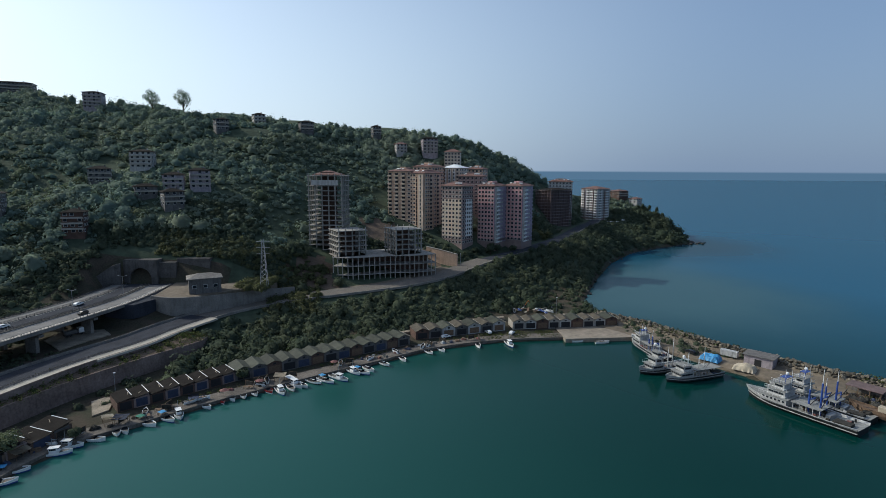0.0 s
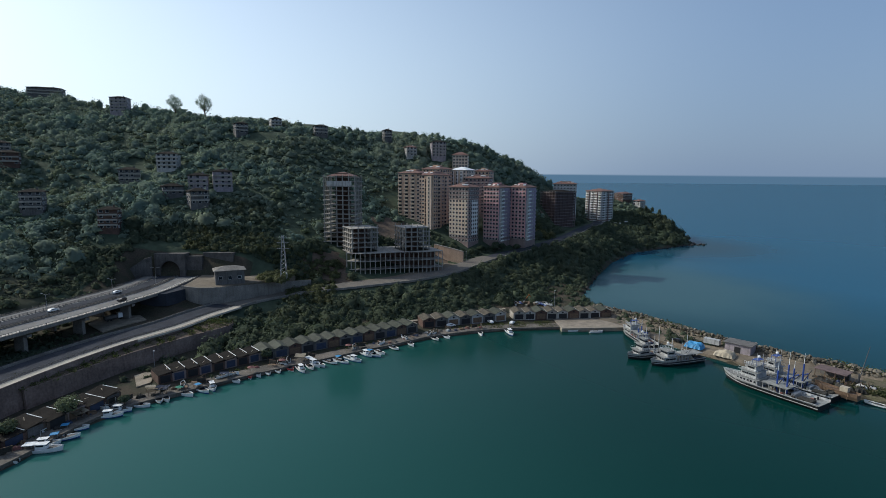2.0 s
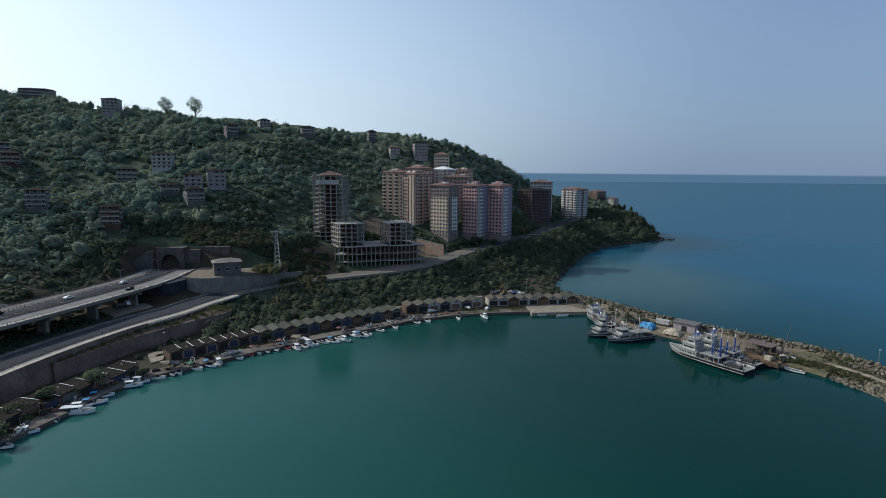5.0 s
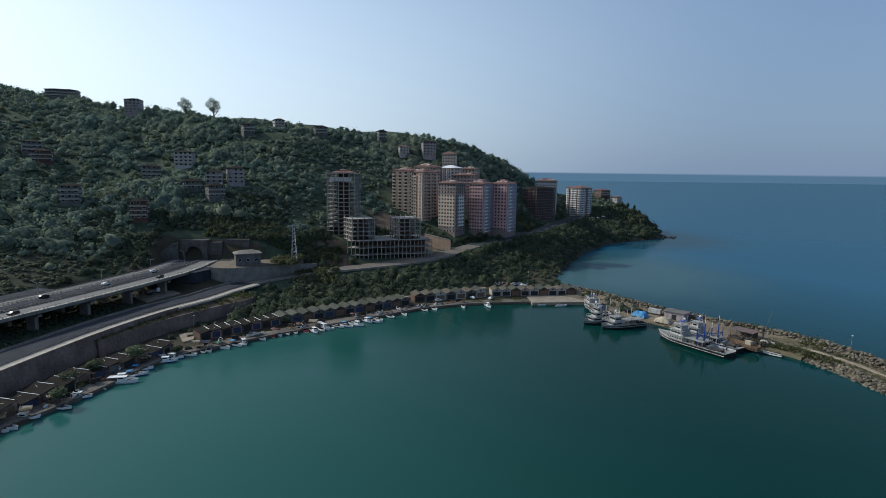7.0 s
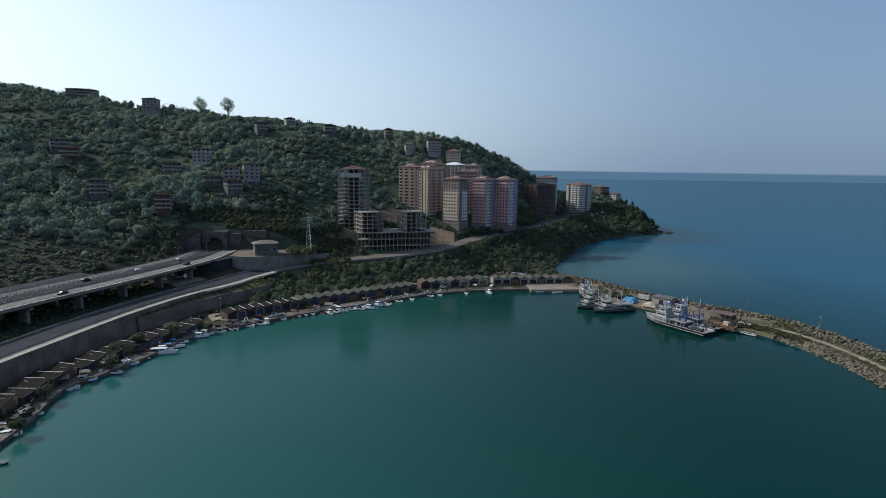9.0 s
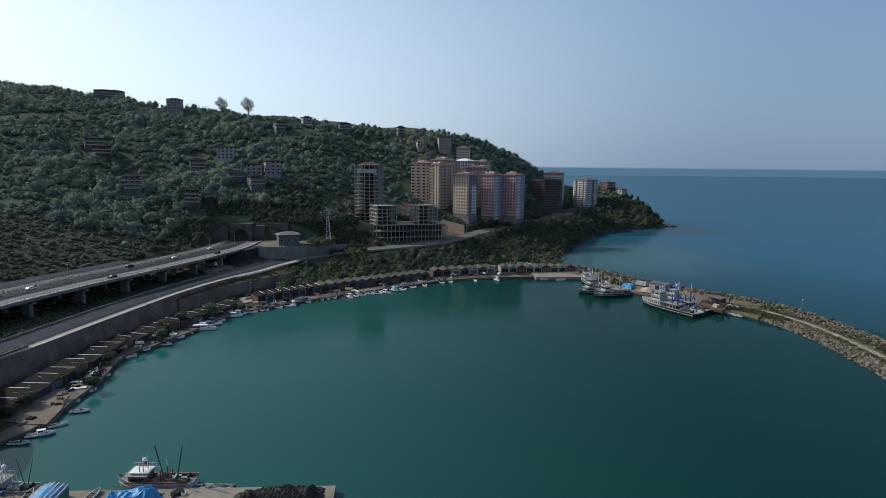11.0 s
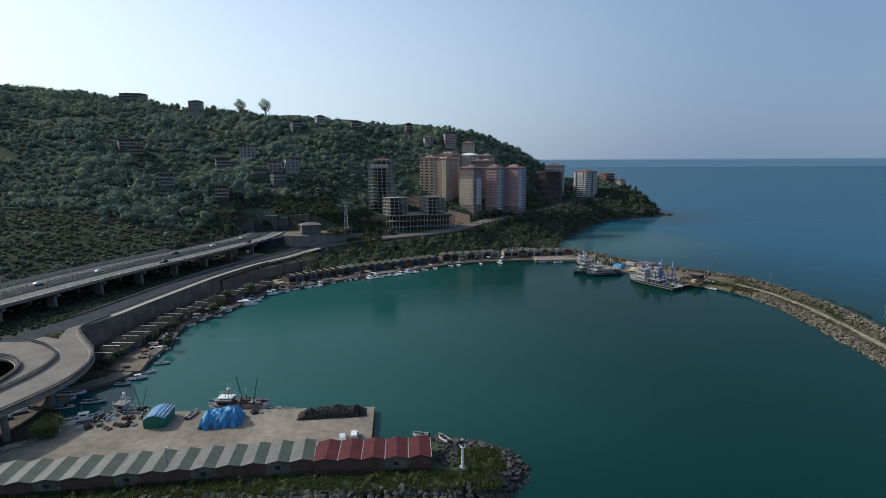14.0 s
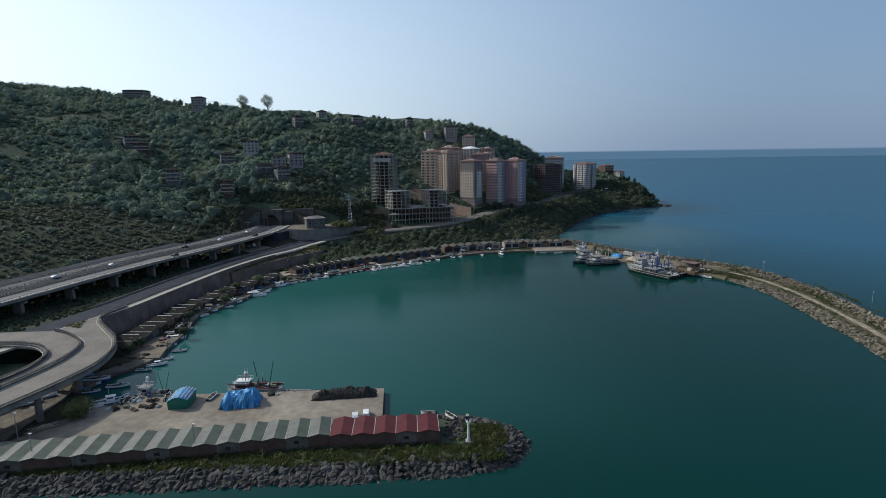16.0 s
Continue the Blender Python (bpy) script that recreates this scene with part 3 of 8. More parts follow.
def height(x, y):
    """Bilinear height of the ground sheet."""
    u, v = (np.asarray(x) - GX[0]) / 5, (np.asarray(y) - GY[0]) / 5
    i, j = np.clip(u.astype(int) if hasattr(u, "astype") else int(u), 0, len(GX) - 2), np.clip(v.astype(int) if hasattr(v, "astype") else int(v), 0, len(GY) - 2)
    a, b = u - i, v - j
    return gz[j, i] * (1 - a) * (1 - b) + gz[j, i + 1] * a * (1 - b) + gz[j + 1, i] * (1 - a) * b + gz[j + 1, i + 1] * a * b


bm = bmesh.new()
w_verts = [bm.verts.new(p) for p in ((-16000, -16000, 0), (16000, -16000, 0), (16000, 16000, 0), (-16000, 16000, 0))]
bm.faces.new(w_verts)
tagged(part("water", bm, "water"), "calm green harbour water and blue open sea", "sea", kind="structure")

# quay round the harbour
hl = np.c_[smooth_line(HARBOUR, 5), np.full(len(smooth_line(HARBOUR, 5)), 0)]
bm = bmesh.new()
sweep(bm, hl, [(0.4, -4), (-0.0, 1.35), (6, 1.55), (6, -4)])
tagged(part("pavement_quay", bm, "quayside"), "worn concrete quay along the harbour shore", "quay", kind="structure")
# working quay and the mole's sandy back
bm = bmesh.new()
prism(bm, [(97.6, 231.6), (130.2, 232.4), (135, 262), (110, 275), (98, 262), (98, 246)], -3, 1.75)
tagged(part("pavement_basin", bm, "quay"), "worn concrete apron at the harbour head", "quay", kind="structure")
mole = smooth_line([(120, 262), (134, 246), (143, 226), (155, 205), (168, 186), (182, 168), (196, 152), (204, 130), (206, 107), (204, 81), (199, 56), (194, 34), (187, 10), (176, -20)], 5)
mole = np.c_[mole, np.zeros(len(mole))]
mole_wide = np.c_[np.interp(mole[:, 1], [30, 60, 110, 165], [.5, .52, .54, .9]), np.interp(mole[:, 1], [0, 35, 60], [.8, .84, 1])]   # seaward, harbour side
bm = bmesh.new()


def mole_stretch(y0, y1, profile):
    """A stretch of the breakwater, its section drawn in where the mole narrows."""
    pick = (mole[:, 1] > y0) & (mole[:, 1] < y1)
    nn = normals(mole)
    rows = [[bm.verts.new((p[0] + n[0] * u * (w[0] if u > 3 else w[1] if u < -5 else 1), p[1] + n[1] * u * (w[0] if u > 3 else w[1] if u < -5 else 1), z)) for u, z in profile]
            for p, n, w in zip(mole[pick], nn[pick], mole_wide[pick])]
    k = len(profile)
    for a, b in zip(rows, rows[1:]):
        for j in range(k):
            bm.faces.new((a[j], b[j], b[(j + 1) % k], a[(j + 1) % k]))
    bm.faces.new(rows[0])
    bm.faces.new(rows[-1][::-1])


mole_stretch(172, 999, [(-12, -4), (-11, 1.2), (-8, 2.1), (3, 2.39), (5.5, 3.5), (9.5, 3.6), (20, -5)])
mole_stretch(140, 182, [(-16, -4), (-13.5, 1.2), (-9, 2.1), (3, 2.4), (5.5, 3.51), (9.5, 3.61), (20, -5)])
mole_stretch(-99, 148, [(-14.2, -4), (-12.4, .5), (-8.4, 1.9), (-2, 2.38), (1.5, 2.45), (5.5, 3.2), (9.5, 3.3), (20, -5)])
bmesh.ops.recalc_face_normals(bm, faces=bm.faces[:])
for f in bm.faces:
    f.material_index = 1 if f.calc_center_median().y < 160 else 0
tagged(part("ground_mole", bm, ["sand", "weedy"]), "sandy and weedy top of the breakwater mole", "breakwater", kind="structure")

# near pier
bm = bmesh.new()
prism(bm, [(-130, -42), (0, -40.5), (22, -39.5), (29, -37.5), (33, -34), (32.5, -30), (29, -25), (18, -21), (0.4, -21), (0.4, -25), (-130, -34)], -3, 1.75)
tagged(part("ground_pier", bm, "earth"), "grassy core of the rubble pier", "pier", kind="structure")
bm = bmesh.new()
prism(bm, [(-112, -42), (-60, -34), (0.8, -26), (-0.2, 0.8), (-82, 1.0), (-87, -8), (-97, -26), (-112, -36)], -3, 1.5)
tagged(part("pavement_pier", bm, "quay"), "dusty concrete quay of the pier", "quay", kind="structure")

bm = bmesh.new()
prism(bm, [(-165, -66), (-100, -64), (-99, -38), (-99, 2), (-103, 24), (-135, 32), (-165, 30)], -.5, 1.1)
tagged(part("ground_loop", bm, "quayside"), "worn concrete yard under the ramps", "ground", kind="structure")

bm = bmesh.new()
prism(bm, [(-165, -20), (-119, -20), (-113.2, -5), (-111.6, 5), (-112.4, 11), (-115.2, 17), (-120.5, 22), (-127, 24.5), (-165, 25.5)], -.5, 4.2)
tagged(part("ground_island", bm, "earth"), "dark weedy ground deep inside the loop road", "ground", kind="structure")

bm = bmesh.new()
prism(bm, [(-99, 56), (-99, 36), (-90, 33), (-84.5, 33), (-86.5, 43), (-90, 52), (-95, 58)], 0, 1.62)
tagged(part("ground_beach", bm, "sand"), "small trodden sand beach beside the boats", "ground", kind="structure")

# ---------- coast road, retaining wall ----------
rl = ROAD_LINE
bm = bmesh.new()
west, east = rl[rl[:, 1] < 250], rl[rl[:, 1] > 244]
sweep(bm, west, [(1.6, -0.9), (1.6, 0.0), (14, 0.05), (14, -0.9)])
tagged(part("road_coast", bm, "asphalt"), "dark asphalt coast road", "road", kind="structure")
bm = bmesh.new()
sweep(bm, east[east[:, 0] < 86], [(0.4, -0.9), (0.4, 0.02), (14, 0.07), (14, -0.9)])
tagged(part("road_upper", bm, "dusty"), "dusty worn stretch of the coast road", "road", kind="structure")
bm = bmesh.new()
sweep(bm, east[east[:, 0] > 80], [(0.4, -0.92), (0.4, 0.0), (11, 0.04), (11, -0.92)])
tagged(part("road_cape", bm, "asphalt"), "dark asphalt road out to the cape", "road", kind="structure")
bm = bmesh.new()
sweep(bm, west[west[:, 1] < 199], [(-1.5, -0.6), (-1.5, 0.18), (2.0, 0.18), (2.0, -0.6)])
tagged(part("pavement_coast", bm, "kerbpale"), "pale pavement along the coast road", "pavement", kind="structure")
bm = bmesh.new()
sweep(bm, east, [(-0.6, -0.8), (-0.6, 0.45), (-0.1, 0.45), (-0.1, -0.8)])
tagged(part("kerb_upper", bm, "concrete"), "low worn concrete kerb beside the dusty road", "kerb", kind="structure")
bm = bmesh.new()
sweep(bm, west[west[:, 1] > 70], [(14.6, -1.5), (14.6, .75), (15.2, .75), (15.2, -1.5)])
tagged(part("wall_verge", bm, "concrete"), "low concrete wall between road and viaduct", "wall", kind="structure")
bm = bmesh.new()
sweep(bm, west[west[:, 1] > 190], [(-2.4, -0.6), (-2.3, 0.2), (2.2, 0.2), (2.2, -0.6)])
tagged(part("pavement_verge", bm, "kerbpale"), "pale footpath widening beside the road", "pavement", kind="structure")
bm = bmesh.new()
prism(bm, [(-116.2, 218.4), (-103.3, 206.1), (-99.6, 215.9), (-94.6, 225.2), (-100.9, 232.7), (-117.2, 229.8)], 0, 9.7)
tagged(part("ground_patch", bm, "path"), "sunlit bare sand under the viaduct's end", "ground", kind="structure")
for o in (2.35, 14.9):
    for z in (.5, .85):
        bm = bmesh.new()
        sweep(bm, west[west[:, 1] > 70], [(o - .07, z), (o - .07, z + .16), (o + .07, z + .16), (o + .07, z)])
        tagged(part("guard_rail", bm, "railing"), "dark steel guard rail beside the coast road", "guard rail", kind="structure")
    bm = bmesh.new()
    wq, wnn = west[west[:, 1] > 70], normals(west[west[:, 1] > 70])
    for p, n in zip(wq, wnn):
        x, y = p[0] + n[0] * o, p[1] + n[1] * o
        box(bm, x - .07, x + .07, y - .07, y + .07, p[2] - .3, p[2] + 1.0)
    tagged(part("rail_posts", bm, "railing"), "steel posts of the guard rail beside the road", "guard rail", kind="stuff")
bm = bmesh.new()
prism(bm, [(-77, 177), (-71, 166), (-68, 170), (-72, 183)], 0, 1.75)
tagged(part("ground_gap", bm, "path"), "bare sandy gap between the shed rows", "ground", kind="structure")
track = smooth_line([(-52, 198, 2.6), (-38, 206, 2.6), (-10, 223, 2.6), (22, 242, 2.8), (50, 258, 3), (76, 266, 3)], 5)
bm = bmesh.new()
sweep(bm, track, [(-1.2, -2), (-1.0, 0), (1.0, .1), (1.6, -2)])
tagged(part("path_sheds", bm, "path"), "narrow dirt track behind the boathouses", "path", kind="structure")
yard = rl[(rl[:, 0] > -14) & (rl[:, 0] < 66)]
bm = bmesh.new()
sweep(bm, yard, [(14, -1.2), (14, -.05), (22, .1), (22, -1.2)])
tagged(part("ground_yard", bm, "sand"), "pale gravel yard before the unfinished block", "ground", kind="structure")
wl = rl[(rl[:, 0] < -60) & (rl[:, 1] > 48) & (rl[:, 1] < 238)]
bm = bmesh.new()
sweep(bm, wl, [(-2.6, -9.5), (-1.7, 0.3), (-1.45, 0.3), (-1.45, -0.5), (-1.0, -9.5)])
tagged(part("wall_retaining", bm, "retaining"), "tall stained concrete retaining wall under the road", "wall", kind="structure")

bm = bmesh.new()
prism(bm, [(-126, 262), (-104, 240), (-92, 240), (-86, 254), (-76, 294), (-118, 290)], 12, 18.15)
tagged(part("road_portal", bm, "asphalt"), "worn asphalt road before the tunnel mouths", "road", kind="structure")

# lower wall with a grassy berm beside the road
berm = smooth_line([(-97, 150, 7.6), (-84, 181, 7.6), (-70, 204, 7.5), (-57.5, 222, 7.4), (-58, 230, 7.6)], 4)
bm = bmesh.new()
sweep(bm, berm, [(-.6, -7), (0, 0), (.6, 0), (.6, -7)])
tagged(part("wall_lower", bm, "retaining"), "lower stained retaining wall beside the sheds", "wall", kind="structure")
bm = bmesh.new()
sweep(bm, berm, [(.5, -6), (.5, -.15), (5, .9), (12.5, 1.9), (12.5, -6)])
tagged(part("ground_berm", bm, "cutting"), "overgrown berm between lower wall and road", "ground", kind="structure")

# ---------- viaduct ----------
VIA = [(-177, 10, 16.4), (-164, 40, 16.7), (-155, 62, 17.0), (-141.5, 105, 17.6), (-130, 138, 18), (-118, 170, 18), (-109, 196, 18), (-101, 222, 18), (-94, 248, 18.2), (-92, 280, 18.4)]
vl = smooth_line(VIA, 6)
viaduct = thing("viaduct", pose(0, 0, 0), "grey concrete road viaduct on rectangular piers", "viaduct")
for k, (off, wide) in enumerate(((0.0, 11.2), (12.5, 16.5))):
    bm = bmesh.new()
    sweep(bm, vl, [(off, -0.9), (off, 0), (off + wide, 0), (off + wide, -0.9), (off + wide - 2.2, -1.7), (off + 2.2, -1.7)])
    part("deck", bm, "concrete", viaduct)
    r0, r1 = (off + 2.6, off + 10.6) if k == 0 else (off + 0.6, off + 9.4)
    bm = bmesh.new()
    sweep(bm, vl, [(r0, 0.02), (r0, 0.09), (r1, 0.09), (r1, 0.02)])
    part("roadway", bm, "bleached" if k == 0 else "asphalt", viaduct, "bleached grey asphalt roadway" if k == 0 else "dark worn asphalt roadway")
    s0, s1 = (off + 0.45, off + 2.3) if k == 0 else (off + 9.8, off + wide - .5)
    bm = bmesh.new()
    sweep(bm, vl, [(s0, 0.02), (s0, 0.26), (s1, 0.26), (s1, 0.02)])
    part("footway", bm, "footway" if k == 0 else "bleached", viaduct, "pale concrete footway")
    for o in (r0 + .5, r1 - .5):
        bm = bmesh.new()
        sweep(bm, vl, [(o, 0.092), (o, 0.1), (o + .16, 0.1), (o + .16, 0.092)])
        part("edge_line", bm, "line", viaduct, "worn white edge line")
    for o, mt in ((off, "concrete"), (off + wide - .4, "concrete")):
        bm = bmesh.new()
        sweep(bm, vl, [(o, 0), (o, 0.45), (o + 0.35, 0.45), (o + 0.35, 0)])
        part("parapet", bm, mt, viaduct)
    for o in (off + .17, off + 10.95 if k == 0 else off + 9.6, off + wide - .2):
        for z in (.62, .98):
            bm = bmesh.new()
            sweep(bm, vl, [(o - .06, z), (o - .06, z + .12), (o + .06, z + .12), (o + .06, z)])
            part("guard_rail", bm, "railing", viaduct, "dark steel guard rail")
        bm = bmesh.new()
        nv = normals(vl)
        for a, na, b, nb in zip(vl, nv, vl[1:], nv[1:]):
            for f in (0, .5):
                q, n = a + (b - a) * f, na + (nb - na) * f
                x, y = q[0] + n[0] * o, q[1] + n[1] * o
                box(bm, x - .06, x + .06, y - .06, y + .06, q[2] + .02, q[2] + 1.1)
        tagged(part("rail_post", bm, "railing", viaduct), kind="stuff")
bm = bmesh.new()
inland = vl[vl[:, 1] < 190]
sweep(bm, inland, [(30, -9.5), (30, -.6), (43, -.3), (43, -9.5)])
tagged(part("road_inland", bm, "asphalt"), "dark asphalt road between viaduct and slope", "road", kind="structure")
vn = normals(vl)
acc = np.r_[0, np.cumsum(np.linalg.norm(np.diff(vl[:, :2], axis=0), axis=1))]
for s in np.arange(14, acc[-1] - 30, 24.0):
    p = np.array([np.interp(s, acc, vl[:, i]) for i in range(3)])
    n = np.array([np.interp(s, acc, vn[:, i]) for i in range(2)])
    ang = math.degrees(math.atan2(n[1], n[0]))
    for off in (5.6, 20.5):
        g = float(height(p[0] + n[0] * off, p[1] + n[1] * off)) - 1
        bm = bmesh.new()
        box(bm, -2.4, 2.4, -0.7, 0.7, g - p[2], -2.6)
        box(bm, -4.6, 4.6, -0.9, 0.9, -2.6, -1.65)
        ob = part("pier", bm, "concrete", viaduct)
        ob.matrix_basis = pose(p[0] + n[0] * off, p[1] + n[1] * off, p[2], 0, 0, ang)


# ---------- apartment blocks ----------
def window_mesh(w, h):
    """A framed window in one piece: frame, reveal and recessed pane."""
    bm = bmesh.new()
    ring = lambda hw, hh, y: [bm.verts.new((x, y, z)) for x, z in ((-hw, -hh), (hw, -hh), (hw, hh), (-hw, hh))]
    rings = [ring(w / 2 + .07, h / 2 + .07, 0.05), ring(w / 2 + .07, h / 2 + .07, -0.1), ring(w / 2, h / 2, -0.1), ring(w / 2, h / 2, -0.01)]
    for A, B in zip(rings, rings[1:]):
        for i in range(4):
            bm.faces.new((A[i], A[(i + 1) % 4], B[(i + 1) % 4], B[i]))
    bm.faces.new(rings[-1]).material_index = 1
    bmesh.ops.recalc_face_normals(bm, faces=bm.faces[:])
    me = bpy.data.meshes.new("window")
    bm.to_mesh(me)
    bm.free()
    me.materials.append(M["white"])
    me.materials.append(M["glass"])
    return me


WIN = window_mesh(1.7, 1.5)
WIN_TALL = window_mesh(1.1, 1.9)
WIN_LOGGIA = window_mesh(2.7, 2.1)


def facade_windows(parent, w, d, floors, fh, cols, z0=1.2, faces="sewn", me=None, skip=0.0, seed=1):
    rng = random.Random(seed)
    for f in faces:
        run = w if f in "sn" else d
        n = cols if f in "sn" else max(2, round(cols * d / w))
        for i in range(n):
            for k in range(floors):
                if rng.random() < skip:
                    continue
                u = -run / 2 + run * (i + 0.5) / n
                z = z0 + k * fh + fh * 0.35
                m = {"s": pose(u, -d / 2, z), "n": pose(-u, d / 2, z, 0, 0, 180), "e": pose(w / 2, u, z, 0, 0, 90), "w": pose(-w / 2, -u, z, 0, 0, -90)}[f]
                shared("window", me or WIN, parent, m)


def hip_roof(w, d, over, rise, z, ridge=0.4):
    bm = bmesh.new()
    a, b = w / 2 + over, d / 2 + over
    rx, ry = max(0.3, (w - d) / 2 + 0.3) if w > d else 0.3, max(0.3, (d - w) / 2 + 0.3) if d > w else 0.3
    lo = [bm.verts.new(p) for p in ((-a, -b, z), (a, -b, z), (a, b, z), (-a, b, z))]
    ev = [bm.verts.new(p) for p in ((-a, -b, z + .25), (a, -b, z + .25), (a, b, z + .25), (-a, b, z + .25))]
    hi = [bm.verts.new(p) for p in ((-rx, -ry, z + rise), (rx, -ry, z + rise), (rx, ry, z + rise), (-rx, ry, z + rise))]
    bm.faces.new(lo[::-1])
    bm.faces.new(hi)
    for A, B in ((lo, ev), (ev, hi)):
        for i in range(4):
            bm.faces.new((A[i], A[(i + 1) % 4], B[(i + 1) % 4], B[i]))
    return bm


FACE = {"s": lambda w, d, u, z=0.0: pose(u, -d / 2, z), "e": lambda w, d, u, z=0.0: pose(w / 2, u, z, 0, 0, 90), "w": lambda w, d, u, z=0.0: pose(-w / 2, -u, z, 0, 0, -90)}


def block(name, m, w, d, floors, fh, walls, label, cols=6, bands=(), roof="roof_tile", bays=(), balcony=None, stacks=(), strips=(), seed=1, top_step=True, faces="se", courses=None, skip=0.0):
    """An apartment block on a plan w by d, its front towards -y. bands: cladding sheets (first floor, last floor, face, material, from, to);
    bays: projecting bays (face, along, width, material); stacks: loggias with balconies (face, along, width, material); strips: stair windows (face, along)."""
    t = thing(name, m, label, "apartment block")
    H = floors * fh
    rng = random.Random(seed)
    part("wall", boxm(-w / 2, w / 2, -d / 2, d / 2, -8, H + 0.8), walls, t)
    part("plinth", boxm(-w / 2 - .12, w / 2 + .12, -d / 2 - .12, d / 2 + .12, -8, 2.4), "taupe", t)
    bm = bmesh.new()
    box(bm, -w / 2 - .25, w / 2 + .25, -d / 2 - .25, d / 2 + .25, H + 0.3, H + 0.75)
    part("cornice", bm, "pale", t)
    if courses:
        for k in range(2, floors):
            part("string_course", boxm(-w / 2 - .09, w / 2 + .09, -d / 2 - .09, d / 2 + .09, k * fh - .12, k * fh + .14), courses, t)
    taken = [(f, u, bw) for f, u, bw, _ in bays] + [(f, u, bw) for f, u, bw, _ in stacks] + [(f, u, 1.6) for f, u in strips]
    for f, u, bw, mt in bays:
        ob = part("bay", boxm(-bw / 2, bw / 2, -1.3, 0.4, 0.5, H), mt, t, "projecting bay of another colour")
        ob.matrix_basis = FACE[f](w, d, u)
        for k in range(floors):
            shared("window", WIN_TALL, t, ob.matrix_basis @ pose(0, -1.3, 1.6 + k * fh))
            if balcony:
                b2 = bmesh.new()
                box(b2, -bw / 2 - 0.5, bw / 2 + 0.5, -2.3, -1.2, 0.0, 0.14)
                box(b2, -bw / 2 - 0.5, bw / 2 + 0.5, -2.3, -2.2, 0.14, 0.95)
                part("balcony", b2, balcony, t).matrix_basis = ob.matrix_basis @ pose(0, 0, 0.4 + k * fh)
    proto = {}
    for f, u, bw, mt in stacks:
        for k in range(floors):
            shared("window", WIN_LOGGIA, t, FACE[f](w, d, u, 1.45 + k * fh))
            if (bw, mt) not in proto:
                b2 = bmesh.new()
                box(b2, -bw / 2, bw / 2, -1.25, .05, 0, .18)
                box(b2, -bw / 2, bw / 2, -1.25, -1.13, .18, 1.0)
                for e in (-1, 1):
                    box(b2, e * (bw / 2 - .06) - .06, e * (bw / 2 - .06) + .06, -1.13, .05, .18, 1.0)
                ob = part("balcony", b2, mt, t)
                proto[bw, mt] = ob.data
            else:
                ob = shared("balcony", proto[bw, mt], t, Matrix())
            ob.matrix_basis = FACE[f](w, d, u, k * fh + .1)
    for f, u in strips:
        part("stair_window", boxm(-.55, .55, -.06, .1, 3, H - 2), "glass", t, "tall dark stair window").matrix_basis = FACE[f](w, d, u)
    for a, b, f, mt, u0, u1 in bands:
        ob = part("cladding", boxm(u0, u1, -0.12, 0.1, a * fh + 0.3, b * fh + 0.25), mt, t, "pale insulation sheets, lilac for the shaded side of pink blocks")
        ob.matrix_basis = FACE[f](w, d, 0)
    proud = 0.13 * bool(bands)
    for f in faces:
        run = w if f in "sn" else d
        n = cols if f in "sn" else max(2, round(cols * d / w))
        for i in range(n):
            u = -run / 2 + run * (i + 0.5) / n
            if any(g == f and abs(u - v) < bw / 2 + .9 for g, v, bw in taken):
                continue
            for k in range(floors):
                if rng.random() >= skip:
                    shared("window", WIN, t, FACE[f](w + 2 * proud, d + 2 * proud, u, 1.2 + fh * (k + .35)))
    part("roof", hip_roof(w, d, 0.9, 3.0, H + 0.8), roof, t, "shallow red-brown tiled roof")
    if top_step:
        part("stair_head", boxm(-w * .14, w * .14, -d * .18, d * .18, H + 0.9, H + 4.2), walls, t)
        for k in range(4):
            b2 = bmesh.new()
            beam(b2, (-.9, 0, .75), (.9, 0, .75), .3, 8)
            box(b2, -.9, .9, -1.4, -.2, .1, .2)
            part("solar_heater", b2, "white", t, "white roof water heater").matrix_basis = pose(rng.uniform(-w * .35, w * .35), rng.uniform(-d * .38, -d * .24), H + 2.1, 0, 0, rng.uniform(-20, 20))
    return t


def skeleton(bm_list, t, w, d, floors, fh, nx, ny, z0=0.0, first=0, over=0.9, head=2.2, frame_mat="raw", slab=.34, column_mat="raw"):
    """Bare slabs and columns of an unfinished block, each a part."""
    for k in range(first, floors + 1):
        bm = boxm(-w / 2 - over, w / 2 + over, -d / 2 - over, d / 2 + over, z0 + k * fh - slab, z0 + k * fh)
        part("slab", bm, frame_mat, t)
    for i in range(nx):
        for j in range(ny):
            if 0 < i < nx - 1 and 0 < j < ny - 1:
                continue
            x, y = -w / 2 + w * i / (nx - 1), -d / 2 + d * j / (ny - 1)
            part("column", boxm(x - .3, x + .3, y - .45, y + .45, z0 - 1.5, z0 + floors * fh), column_mat, t)
    part("core", boxm(-w * .2, w * .2, -d * .22, d * .22, z0, z0 + floors * fh + head), "brick", t, "dark brick infill and lift core")
    for i in range(nx):
        for j in (0, ny - 1):
            x, y = -w / 2 + w * i / (nx - 1), -d / 2 + d * j / (ny - 1)
            part("starter_column", boxm(x - .2, x + .2, y - .2, y + .2, z0 + floors * fh, z0 + floors * fh + 1.3), "raw", t)


tower = thing("unfinished_tower", pose(-19.5, 338, 29, 0, 0, -8), "unfinished grey concrete tower with open floors", "building site")
skeleton(None, tower, 20, 17, 15, 2.95, 6, 5)
part("roof", hip_roof(15, 12, 0.8, 2.6, 44.6), "roof_tile", tower, "red tiled cap roof")
